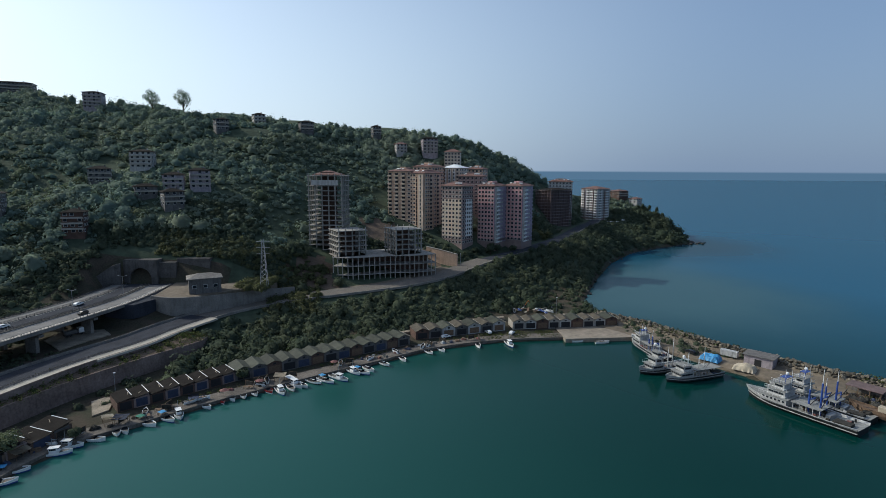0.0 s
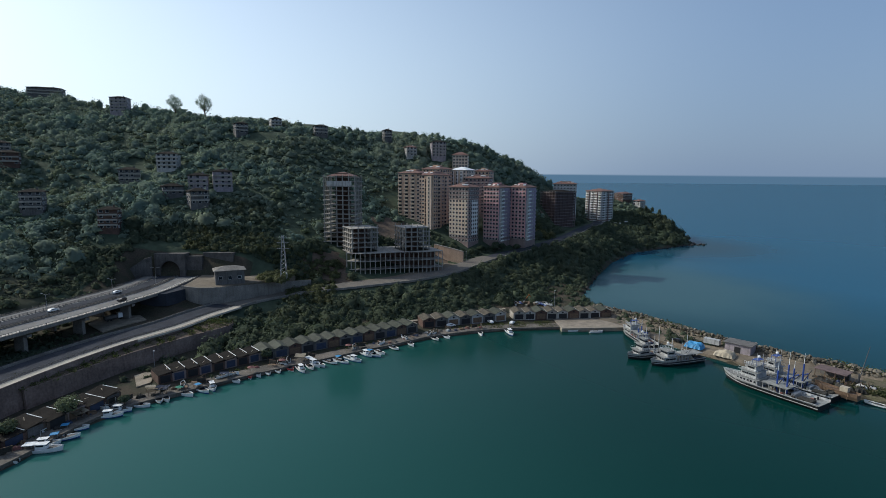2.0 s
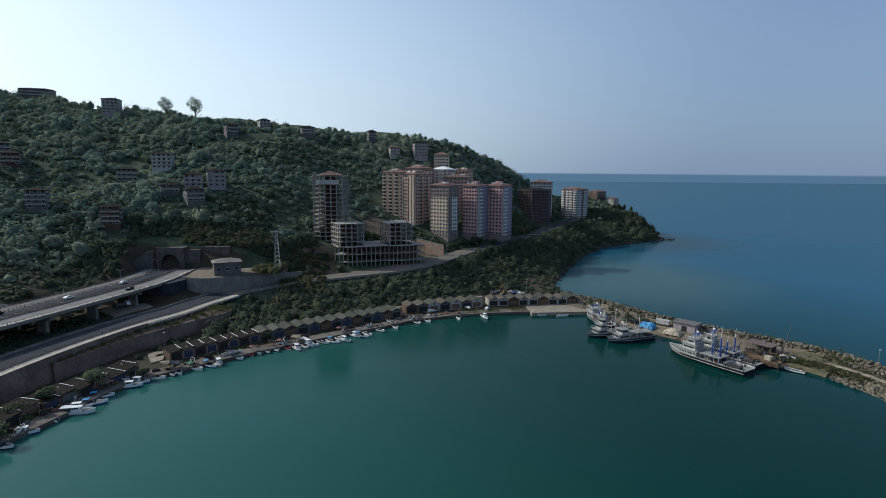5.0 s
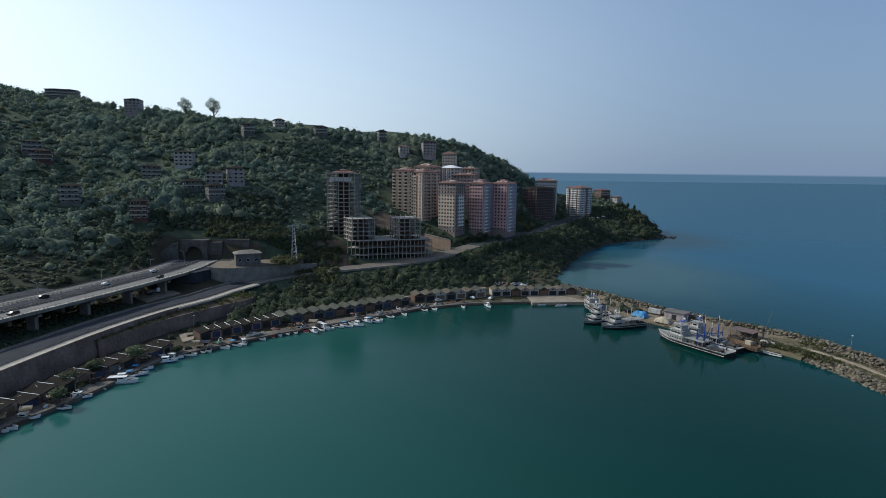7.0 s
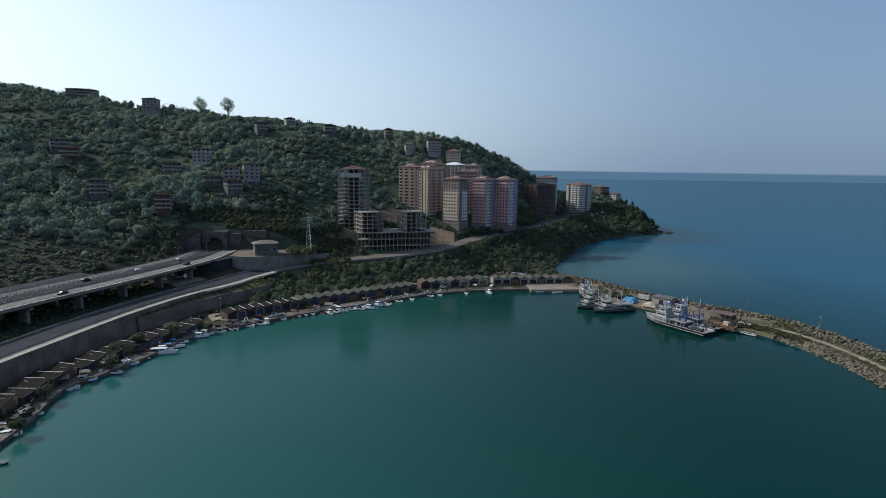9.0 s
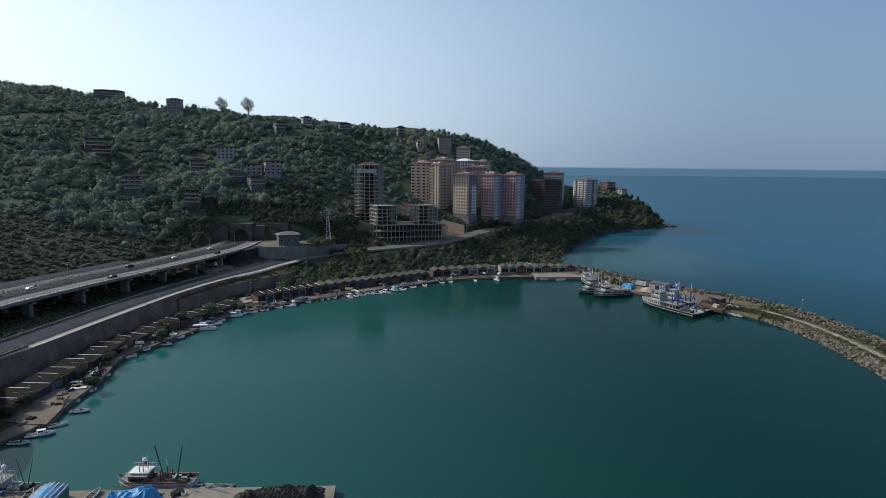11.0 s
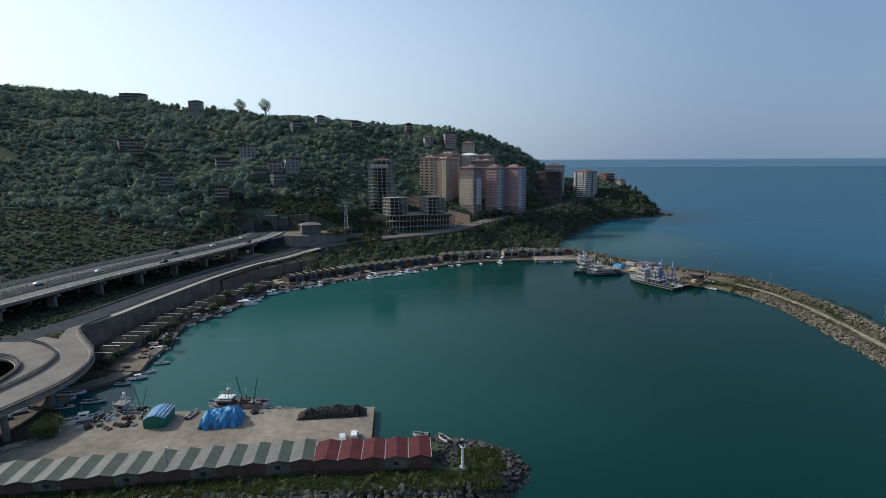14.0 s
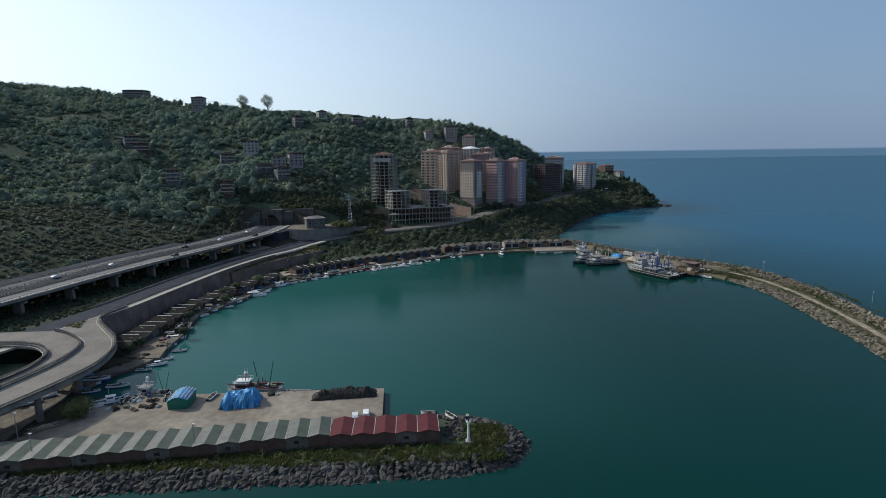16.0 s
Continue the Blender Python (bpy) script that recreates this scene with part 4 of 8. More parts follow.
bm = boxm(-8, 8, -9.6, -9.5, 38.6, 41.6)
part("banner", bm, "housewhite", tower, "pale banner stretched between floors")

podium = thing("unfinished_podium_block", pose(0, 0, 0), "unfinished grey concrete block of two stumps on a curved podium", "building site")
for cx, cy, w in ((-7.1, 320.9, 16.2), (25.4, 326.8, 16.2)):
    sub = new("stump")
    sub.parent = podium
    sub.matrix_basis = pose(cx, cy, 27.5, 0, 0, 24)
    skeleton(None, sub, w, 16.2, 5, 2.95, 5, 5, head=-0.4)
for k in range(4):
    bm = bmesh.new()
    pts = smooth_line([(-15, 309), (-6, 306.5), (6, 309), (18, 313), (32, 314), (45, 319)], 4)
    line = np.c_[pts, np.full(len(pts), 12.5 + k * 5.0)]
    sweep(bm, line, [(0, -0.3), (0, 0), (27, 0), (27, -0.3)])
    part("slab", bm, "raw", podium)
pts = smooth_line([(-14.5, 309.6), (-6, 307.2), (6, 309.7), (18, 313.7), (32, 314.7), (44.6, 319.6)], 2.6)
for x, y in pts:
    part("column", boxm(x - .25, x + .25, y - .25, y + .25, 10.5, 27.3), "raw", podium)
part("core", boxm(-10, 40, 324, 338, 11, 27.2), "brick", podium, "dark infill behind the columns")

block("apartment_block", pose(27.9, 412.5, 26, 0, 0, -30), 19, 18, 17, 2.88, "cream", "tall cream apartment block with stacked balconies under a tiled roof", 7,
      stacks=(("s", -7.8, 3.2, "cream2"), ("s", -2.2, 3.4, "cream2"), ("s", 3.6, 3.4, "cream2")), seed=3, courses="cream2")
block("apartment_block", pose(43.5, 405.3, 25, 0, 0, -38), 13.7, 23, 17, 2.86, "cream", "tall cream apartment block with a dark stair strip", 5, bays=(("s", 3.6, 4.4, "cream2"),),
      stacks=(("e", -4, 3.4, "cream2"), ("e", 5, 3.4, "cream2")), strips=(("s", -.6),), seed=13, courses="cream2")
block("apartment_block", pose(47.4, 442, 27, 0, 0, -38), 18, 18, 18, 2.87, "cream", "cream apartment block behind the pair with red tiled roof", 5,
      stacks=(("e", -3, 3.4, "cream2"), ("s", 3, 3.4, "cream2")), seed=23)
block("apartment_block", pose(64.7, 385.9, 24.5, 0, 0, -40), 17.3, 14, 14, 2.9, "taupe", "taupe apartment block half clad in cream and white sheets", 6,
      bands=((2, 11, "s", "cream2", -8.4, 7.4), (2, 11, "e", "white", -2.6, 5.6)), seed=4)
# the lilac sheet over each east face paints that side's shade
for px_, py_, wide, sd, lb in ((90.9, 393.1, 13.1, 5, "pink apartment block with white corner bay and tiled roof"), (111.7, 399.7, 15, 6, "pink and lilac apartment block with tiled roof")):
    block("apartment_block", pose(px_, py_, 25, 0, 0, -38), wide, 18, 14, 2.85, "pink", lb, 5,
          bands=((0, 14, "e", "lilac", -8.8, 8.8),), bays=(("e", -6.2, 3.6, "housewhite"),), stacks=(("e", .6, 3.6, "housewhite"), ("e", 6, 3, "lilac")), balcony="white", seed=sd)
block("apartment_block", pose(70, 451.5, 46, 0, 0, -30), 15, 18, 11, 2.9, "cream2", "golden cream apartment block with pale pilasters and a white sheet roof", 4, roof="white", seed=7, top_step=False,
      bays=(("s", -5, 1.6, "white"), ("s", -1, 1.6, "white"), ("s", 3, 1.6, "white")))
block("apartment_block", pose(82.4, 438.6, 40, 0, 0, -20), 20, 16, 11, 2.85, "taupe", "brown apartment block with a dark red tiled roof", 6, seed=17, courses="cream2")
block("apartment_block", pose(91.6, 473.7, 48, 0, 0, -30), 14, 12, 10, 2.9, "cream", "cream apartment block high on the slope with tiled roof", 4, seed=27)
block("apartment_block", pose(73.2, 507.2, 66, 0, 0, -10), 14.5, 12, 9, 2.95, "cream2", "slim pale apartment tower above the others", 5, seed=8, top_step=False)
block("apartment_block", pose(250.7, 615.6, 21, 0, 0, -61), 24, 21, 12, 2.9, "housewhite", "white balconied apartment block with brown walls near the cape", 6, top_step=False,
      bays=(("s", -8, 3.4, "taupe"), ("s", 5, 3.4, "taupe"), ("e", 3, 4, "taupe")), balcony="white", stacks=(("s", -1.5, 3.4, "white"), ("s", 10, 3.4, "white"), ("e", -6, 3.6, "white")), seed=9)
brown = thing("unfinished_block", pose(177, 531.5, 20, 0, 0, -56), "unfinished red-brown brick block behind scaffolding", "building site")
skeleton(None, brown, 19, 31, 13, 2.9, 6, 9, frame_mat="scaffold", slab=.2, column_mat="rust")
part("roof", hip_roof(19, 31, 0.9, 2.2, 38), "roof_dark", brown, "dark flat-hipped roof")
part("wall", boxm(-8.6, 8.6, -14.6, 14.6, 0, 37.5), "rust", brown, "red brick infill")
block("apartment_block", pose(193.9, 565.7, 30, 0, 0, -20), 24, 14, 12, 2.9, "housewhite", "white apartment block with a set-back top behind the brick one", 7, seed=10, courses="white")


def house(m, w, d, floors, walls, roof, label, seed):
    t = thing("house", m, label, "house")
    H = floors * 2.9
    part("wall", boxm(-w / 2, w / 2, -d / 2, d / 2, -5, H), walls, t)
    part("roof", hip_roof(w, d, 0.8, 2.0, H), roof, t)
    for k in range(1, floors):
        bm = boxm(-w / 2 - .1, w / 2 + .1, -d / 2 - 1.1, -d / 2 + .2, k * 2.9 - .15, k * 2.9)
        box(bm, -w / 2 - .1, w / 2 + .1, -d / 2 - 1.1, -d / 2 - 1.0, k * 2.9, k * 2.9 + 0.8)
        part("balcony", bm, "pale", t)
    facade_windows(t, w, d, floors, 2.9, max(3, int(w / 3.2)), seed=seed, skip=0.12, faces="sew")
    part("chimney", boxm(w * .2, w * .2 + .8, -.4, .4, H + .5, H + 2.6), walls, t)
    return t


garden_wall = thing("garden_wall", pose(0, 0, 0), "long yellowish stone wall stepping up beside the yard", "wall")
gw = smooth_line([(41, 352, 24), (50, 346, 22.5), (60, 340, 20.5)], 3)
bm = bmesh.new()
sweep(bm, gw, [(-.4, -7), (-.4, 3.2), (.4, 3.2), (.4, -7)])
part("wall", bm, "cream", garden_wall)
bm = bmesh.new()
sweep(bm, gw, [(-.6, 3.2), (-.6, 3.5), (.6, 3.5), (.6, 3.2)])
part("coping", bm, "pale", garden_wall)


def on_ground(x, y, rz=0, up=0.0):
    return pose(x, y, float(height(x, y)) + up, 0, 0, rz)


HOUSES = [(-155, 400, 14, 11, 4, "housewhite", "roof_dark"), (-118, 357, 12, 10, 3, "mauve", "roof_dark"), (-104, 362, 12, 10, 4, "mauve", "roof_dark"), (-129, 342, 12, 9, 2, "wallplaster", "roof_dark"),
          (-110, 333, 11, 9, 3, "wallplaster", "roof_dark"), (-148, 302, 10, 9, 4, "brick", "roof_dark"), (-196, 312, 11, 10, 4, "wallplaster", "roof_dark"), (-250, 373, 13, 10, 3, "brick", "roof_dark"),
          (-266, 388, 13, 10, 3, "wallplaster", "roof_dark"), (-256, 538, 15, 13, 5, "mauve", "roof_dark"), (-350, 580, 30, 15, 3, "wallplaster", "roof_dark"), (-170, 372, 13, 10, 3, "wallplaster", "roof_dark"),
          (-122, 468, 10, 9, 3, "wallplaster", "roof_dark"), (52, 522, 14, 11, 5, "mauve", "roof_dark"), (25, 518, 10, 8, 3, "housewhite", "roof_tile"), (1, 546, 8, 7, 3, "wallplaster", "roof_dark"),
          (295, 655, 18, 14, 3, "brick", "roof_tile"), (310, 640, 12, 10, 3, "housewhite", "roof_tile"), (318, 668, 12, 11, 3, "housewhite", "roof_tile"), (-62, 520, 12, 10, 3, "wallplaster", "roof_dark"),
          (-104, 518, 10, 9, 3, "housewhite", "roof_dark")]
for n, (x, y, w, d, fl, wa, ro) in enumerate(HOUSES):
    house(on_ground(x, y, 8 + (n * 37) % 30, 2 if y > 530 and x < 200 else 0), w, d, fl, wa, ro,
          {"housewhite": "weathered white hillside house with balconies", "mauve": "pale mauve hillside house with balconies", "wallplaster": "grey plastered hillside house among trees",
           "brick": "bare red brick hillside house"}[wa], n)


# ---------- boathouses ----------
def boathouse_proto(w, d, h, roof, walls, label, category="boathouse", group="", fall=0.0, door="wood", pitch=0.2):
    """A gabled shed; the ridge runs along y, its door towards -y. fall: a lean-to instead of a gable."""
    t = thing("boathouse", pose(0, 0, 0), label, category, group)
    bm = bmesh.new()
    box(bm, -w / 2, w / 2, -d / 2, d / 2, -0.4, h)
    part("wall", bm, walls, t)
    bm = bmesh.new()
    r = w * pitch
    for y0, y1, k, th in ((-d / 2 - .4, d / 2 + .4, 1, 0.12),):
        prof = [(-w / 2 - .12, h - .02), (0, h + r), (w / 2 + .12, h - .02), (w / 2 + .12, h + th - .02), (0, h + r + th), (-w / 2 - .12, h + th - .02)] if not fall else \
               [(-w / 2 - .05, h), (w / 2 + .05, h + fall), (w / 2 + .05, h + fall + th), (-w / 2 - .05, h + th)]
        a = [bm.verts.new((x, y0, z)) for x, z in prof]
        b = [bm.verts.new((x, y1, z)) for x, z in prof]
        n = len(prof)
        bm.faces.new(a)
        bm.faces.new(b[::-1])
        for i in range(n):
            bm.faces.new((a[(i + 1) % n], a[i], b[i], b[(i + 1) % n]))
    bmesh.ops.recalc_face_normals(bm, faces=bm.faces[:])
    if roof == "roof_green":        # sunlight put into the colour: the sunward slope of each shed is paler
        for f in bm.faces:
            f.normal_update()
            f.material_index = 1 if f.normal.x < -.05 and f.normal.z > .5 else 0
    part("roof", bm, [roof, "roof_sunlit"] if roof == "roof_green" else roof, t)
    bm = bmesh.new()
    g = [bm.verts.new(p) for p in ((-w / 2, -d / 2 + .05, h), (w / 2, -d / 2 + .05, h), (0, -d / 2 + .05, h + r - .04), (-w / 2, -d / 2 + .3, h), (w / 2, -d / 2 + .3, h), (0, -d / 2 + .3, h + r - .04))]
    if not fall:
        bm.faces.new(g[:3])
        bm.faces.new(g[3:][::-1])
        bm.faces.new((g[0], g[3], g[4], g[1]))
        part("gable", bm, walls, t)
        # with "dark", windows and open fronts are black slabs painting the shade within
        if door not in (None, "hatch"):
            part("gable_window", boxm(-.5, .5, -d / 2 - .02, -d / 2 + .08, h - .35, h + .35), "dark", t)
    else:
        bm.free()
    if door == "hatch":
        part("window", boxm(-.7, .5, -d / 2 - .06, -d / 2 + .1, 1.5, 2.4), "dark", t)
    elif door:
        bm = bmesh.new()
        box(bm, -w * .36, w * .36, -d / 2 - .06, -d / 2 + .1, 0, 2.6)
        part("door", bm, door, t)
    if not fall:
        bm = bmesh.new()
        box(bm, w / 2 - .06, w / 2 + .1, -d / 2 - .35, d / 2 + .35, h + .08, h + .2)
        part("flashing", bm, "pale", t, "pale flashing in the valley")
    if fall:
        g = random.Random(int(w * 100 + d * 10 + len(label)))
        bm = bmesh.new()
        box(bm, w / 2 - .26, w / 2 - .04, -d / 2 + g.uniform(.2, 1.6), d / 2 - g.uniform(.4, 1.2), h + fall + .08, h + fall + .2)
        part("verge", bm, "white", t, "pale verge board along the roof edge")
        for k in range(1):
            ob = part("roof_batten", boxm(-g.uniform(.5, 1.3), g.uniform(.5, 1.3), -.07, .07, 0, .1), "beigetarp", t, "loose batten on the roof felt")
            x, y = g.uniform(-w * .4, w * .4), g.uniform(-d * .4, d * .4)
            ob.matrix_basis = pose(x, y, h + .1 + fall * (x / w + .5) + .03, 0, 0, g.uniform(0, 180))
    return t


def row_of(proto, places):
    for k, m in enumerate(places):
        if k == 0:
            proto.matrix_basis = m
        else:
            copy_thing(proto, m)


def along(a, b, n, z, turn=0):
    a, b = np.array(a, float), np.array(b, float)
    ang = math.degrees(math.atan2(b[1] - a[1], b[0] - a[0])) + turn
    return [pose(*(a + (b - a) * (i + .5) / n), z, 0, 0, ang) for i in range(n)]


pier_row = along((-110.1, -38.3), (-12.0, -28.6), 18, 1.5)
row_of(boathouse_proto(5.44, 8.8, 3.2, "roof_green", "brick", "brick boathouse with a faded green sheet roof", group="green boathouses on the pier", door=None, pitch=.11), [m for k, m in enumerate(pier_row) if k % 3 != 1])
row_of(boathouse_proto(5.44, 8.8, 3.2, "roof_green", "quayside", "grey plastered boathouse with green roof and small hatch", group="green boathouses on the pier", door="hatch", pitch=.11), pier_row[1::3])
red_row = along((-11.6, -29.6), (15.9, -29), 5, 1.5)
row_of(boathouse_proto(5.5, 8.4, 3.3, "roof_red", "brick", "brick boathouse with a dark red sheet roof", group="red boathouses on the pier", door=None, pitch=.12), red_row[:3] + red_row[4:])
row_of(boathouse_proto(5.5, 8.4, 3.3, "roof_red", "quayside", "brown boathouse with dark red roof and hatch", group="red boathouses on the pier", door="hatch", pitch=.12), red_row[3:4])
shore_row = along((-38, 196), (-4, 216.5), 7, 1.6) + along((-4, 216.5), (25, 233.5), 6, 1.6)
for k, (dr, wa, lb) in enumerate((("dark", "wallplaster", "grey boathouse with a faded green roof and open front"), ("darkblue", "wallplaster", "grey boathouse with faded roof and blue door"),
                                  ("wood", "brick", "brown boathouse with faded green roof and timber door"))):
    row_of(boathouse_proto(6.0, 9, 3.4, "roof_shore", wa, lb, group="boathouses along the shore", door=dr), shore_row[k::3])
dark_row = along((-67.5, 172), (-38.5, 195.5), 8, 1.6)
row_of(boathouse_proto(4.62, 9, 2.9, "roof_dark", "brick", "brown boathouse with a dark roof and white verge", group="dark boathouses along the shore", fall=.8, door="dark"), dark_row[::2])
row_of(boathouse_proto(4.62, 8.6, 3.0, "roof_dark", "taupe", "dark brown boathouse with felt roof and blue door", group="dark boathouses along the shore", fall=.75, door="darkblue"), dark_row[1::2])
head_row = along((29, 240), (72, 252), 7, 1.7)
row_of(boathouse_proto(6.4, 9, 3.4, "roof_brown", "brick", "brick boathouse under a felt roof", group="boathouses at the harbour head", door="dark"), head_row[:1])
row_of(boathouse_proto(6.4, 9, 3.4, "roof_brown", "wallplaster", "grey boathouse under a brown felt roof", group="boathouses at the harbour head", door="dark"), head_row[1::2])
row_of(boathouse_proto(6.4, 8.6, 3.6, "roof_shore", "housewhite", "whitewashed boathouse with a timber door", group="boathouses at the harbour head", door="wood"), head_row[2::2])
apron_row = along((77, 253), (129, 255), 9, 1.8)
row_of(boathouse_proto(6.0, 9, 3.4, "roof_brown", "pale", "yellowish boathouse with dark doors by the apron", group="boathouses by the apron", door="dark"), apron_row[::3])
row_of(boathouse_proto(6.0, 8.7, 3.2, "roof_brown", "housewhite", "whitewashed boathouse with dark doors by the apron", group="boathouses by the apron", door="dark"), apron_row[1::3])
row_of(boathouse_proto(6.0, 9.2, 3.5, "roof_shore", "brick", "brown brick boathouse with timber doors by the apron", group="boathouses by the apron", door="wood"), apron_row[2::3])
wall_row = along((-104, 38), (-102, 62), 4, 1.4) + along((-102, 62), (-100, 95), 5, 1.5) + along((-100, 95), (-90, 126), 5, 1.5) + along((-90, 126), (-75, 158), 6, 1.5)
for k, (w, d, h, fl, wa, dr, lb) in enumerate(((6.0, 9.6, 2.5, .7, "cutting", "dark", "low brown boathouse with dark felt roof and open front"), (5.7, 8.2, 2.8, 1.0, "taupe", "wood", "low taupe boathouse with sagging felt roof and timber door"),
                                           (6.1, 10.2, 2.3, .5, "brick", "darkblue", "low brick boathouse with felt roof and blue door"), (5.9, 8.9, 2.7, .9, "cutting", "wallplaster", "low brown shed with felt roof and grey metal door"))):
    row_of(boathouse_proto(w, d, h, "roof_dark", wa, lb, group="dark boathouses under the wall", fall=fl, door=dr), wall_row[k::4])


# ---------- forest ----------
def clump_arrays(n_leaf, rng):
    """Leaf quads of one unit crown: centres in a lumpy ball."""
    v = rng.normal(size=(n_leaf, 3))
    v /= np.linalg.norm(v, axis=1)[:, None]
    rad = rng.uniform(0.5, 1.08, n_leaf) ** 0.6
    lump = 1 + 0.3 * np.sin(v[:, 0] * 4 + rng.uniform(0, 6)) * np.sin(v[:, 1] * 5 + rng.uniform(0, 6))
    return v * (rad * lump)[:, None]


def leaf_mesh(name, centres, sizes, rng, mat, out=None, core=None):
    """A small bent quad at each centre, facing roughly outwards where out is given, in one mesh; core: closed inner masses as (points, normals, quads)."""
    n = len(centres)
    nrm = rng.normal(size=(n, 3)) * (1.0 if out is None else 0.28)
    if out is not None:
        nrm = nrm + out + (0, 0, 0.25)
    nrm /= np.linalg.norm(nrm, axis=1)[:, None]
    a = np.cross(nrm, rng.normal(size=(n, 3)))
    a /= np.linalg.norm(a, axis=1)[:, None]
    b = np.cross(nrm, a)
    s = sizes[:, None]
    co = np.stack([centres - a * s, centres - b * s * 0.8, centres + a * s, centres + b * s * 0.8], 1).reshape(-1, 3)
    idx = np.arange(4 * n, dtype=np.int32).reshape(-1, 4)
    if core is not None:
        idx = np.concatenate([idx, core[2].astype(np.int32) + 4 * n])
        co = np.concatenate([co, core[0]])
    me = bpy.data.meshes.new(name)
    me.vertices.add(len(co))
    me.vertices.foreach_set("co", co.astype(np.float32).ravel())
    me.loops.add(idx.size)
    me.loops.foreach_set("vertex_index", idx.ravel())
    me.polygons.add(len(idx))
    me.polygons.foreach_set("loop_start", np.arange(0, idx.size, 4, dtype=np.int32))
    me.polygons.foreach_set("use_smooth", np.ones(len(idx), bool))
    me.update(calc_edges=True)
    if out is not None:
        # crowns shade as rounded masses
        soft_n = np.repeat(out + rng.normal(size=(n, 3)) * .12 + (0, 0, .35), 4, 0)
        if core is not None:
            soft_n = np.concatenate([soft_n, core[1] + (0, 0, .3)])
        soft_n /= np.linalg.norm(soft_n, axis=1)[:, None]
        me.normals_split_custom_set_from_vertices(soft_n.astype(np.float32))
    me.materials.append(M[mat])
    return me


def crown_domes(cs, rs, hs, rng):
    """The closed inner masses of crowns: a lumpy six-sided dome each, as quads, with their outward normals."""
    n, seg = len(cs), 6
    ang = np.arange(seg) * 2 * math.pi / seg + rng.uniform(0, 6.28, (n, 1))
    V = []
    for polar in (1.9, 1.15, .5):
        r = rng.uniform(.42, .98, (n, seg))
        V.append(np.stack([np.cos(ang) * math.sin(polar) * r, np.sin(ang) * math.sin(polar) * r, math.cos(polar) * r], -1))
    V = np.concatenate(V, 1)
    out = V / np.linalg.norm(V, axis=2)[..., None]
    V = V * np.stack([rs, rs, hs], -1)[:, None, :] + cs[:, None, :]
    quads = [(a * seg + i, a * seg + (i + 1) % seg, (a + 1) * seg + (i + 1) % seg, (a + 1) * seg + i) for a in (0, 1) for i in range(seg)]
    quads += [(12, 13, 14, 15), (15, 16, 17, 12)]
    Q = np.array(quads)[None] + (np.arange(n) * 3 * seg)[:, None, None]
    return V.reshape(-1, 3), out.reshape(-1, 3), Q.reshape(-1, 4)


def woods(name, xs, ys, zs, radii, n_leaf, mat, label, seed, leaf=0.3, tall=1.0, lift=.2):
    """A wood in one mesh: each crown is a closed lumpy mass under a coat of leaves."""
    rng = np.random.default_rng(seed)
    cs, ss, oo = [], [], []
    squash = rng.uniform(0.65, 1.25, len(xs)) * tall
    for x, y, z, r, q in zip(xs, ys, zs, radii, squash):
        n_tree = max(9, int(n_leaf * (r / 2.5) ** 1.5))
        v = clump_arrays(n_tree, rng)
        v[:, 2] = np.abs(v[:, 2]) * 1.15 - 0.2
        cs.append(v * (r, r, r * q) + (x, y, z + r * lift))
        oo.append(v / np.linalg.norm(v, axis=1)[:, None])
        ss.append(np.full(n_tree, leaf * r ** .35 * 2.5 ** .65) * rng.uniform(0.6, 1.3, n_tree))
    radii = np.asarray(radii, float)
    core = crown_domes(np.stack([xs, ys, np.asarray(zs) + radii * lift], 1), radii * .9, radii * squash * .95, rng)
    ob = new(name, leaf_mesh(name, np.concatenate(cs), np.concatenate(ss), rng, mat, np.concatenate(oo), core))
    return tagged(ob, label, "trees", kind="stuff")


rng = np.random.default_rng(11)
N = 36000
tx, ty = rng.uniform(-520, 360, N), rng.uniform(40, 700, N)
tz, td = ground(tx, ty)
r_road, _, s_road = nearest(ROAD_LINE, tx, ty)
r_via, _, s_via = nearest(vl, tx, ty)
crest_y = np.interp(tx, [-520, -360, -258, -160, -70, 10, 75, 130, 172, 240], [655, 600, 558, 520, 540, 565, 578, 590, 610, 660])
keep = (td > 3) & (ty < crest_y + 14) & ((tz > 2.5) | ((td > 24) & (tx > -60) & (tx < 150) & (ty > np.interp(tx, [-60, 30, 75, 130], [0, 252, 270, 268])))) & ~((s_road > 0) & (r_road < 17)) & ~((r_via < np.where(ty < 190, 46, 31)) & (s_via > 0)) & ~((r_via < 10)) & (r_road > 4)
CLEAR = [(-16.5, 338, 17), (-3, 322, 22), (30, 332, 24), (12, 318, 24), (35, 408, 22), (47, 442, 15), (66, 386, 16), (93, 396, 15), (112, 404, 15), (70, 451, 14), (82, 438, 15), (92, 474, 11), (73, 507, 11), (248, 618, 22), (175, 530, 24), (186, 570, 16),
         (-70, 256, 16), (-62, 262, 12)] + [(h[0] + k * (20 - h[0]) / math.hypot(20 - h[0], h[1]), h[1] - k * h[1] / math.hypot(20 - h[0], h[1]), h[2] * .5 + 2) for h in HOUSES for k in (0, 9)]
CLEAR += [(14, 374, 17), (-24, 304, 11), (50, 350, 14)]
for cx, cy, cr in CLEAR:
    keep &= np.hypot(tx - cx, ty - cy) > cr
meadow = np.sin(tx * .034 + 1.7 * np.sin(ty * .021)) + np.sin(ty * .041 + 1.4 * np.sin(tx * .027) + 2) > 1.45
keep &= ~(meadow & (tz > 30) & (rng.random(N) < .8))
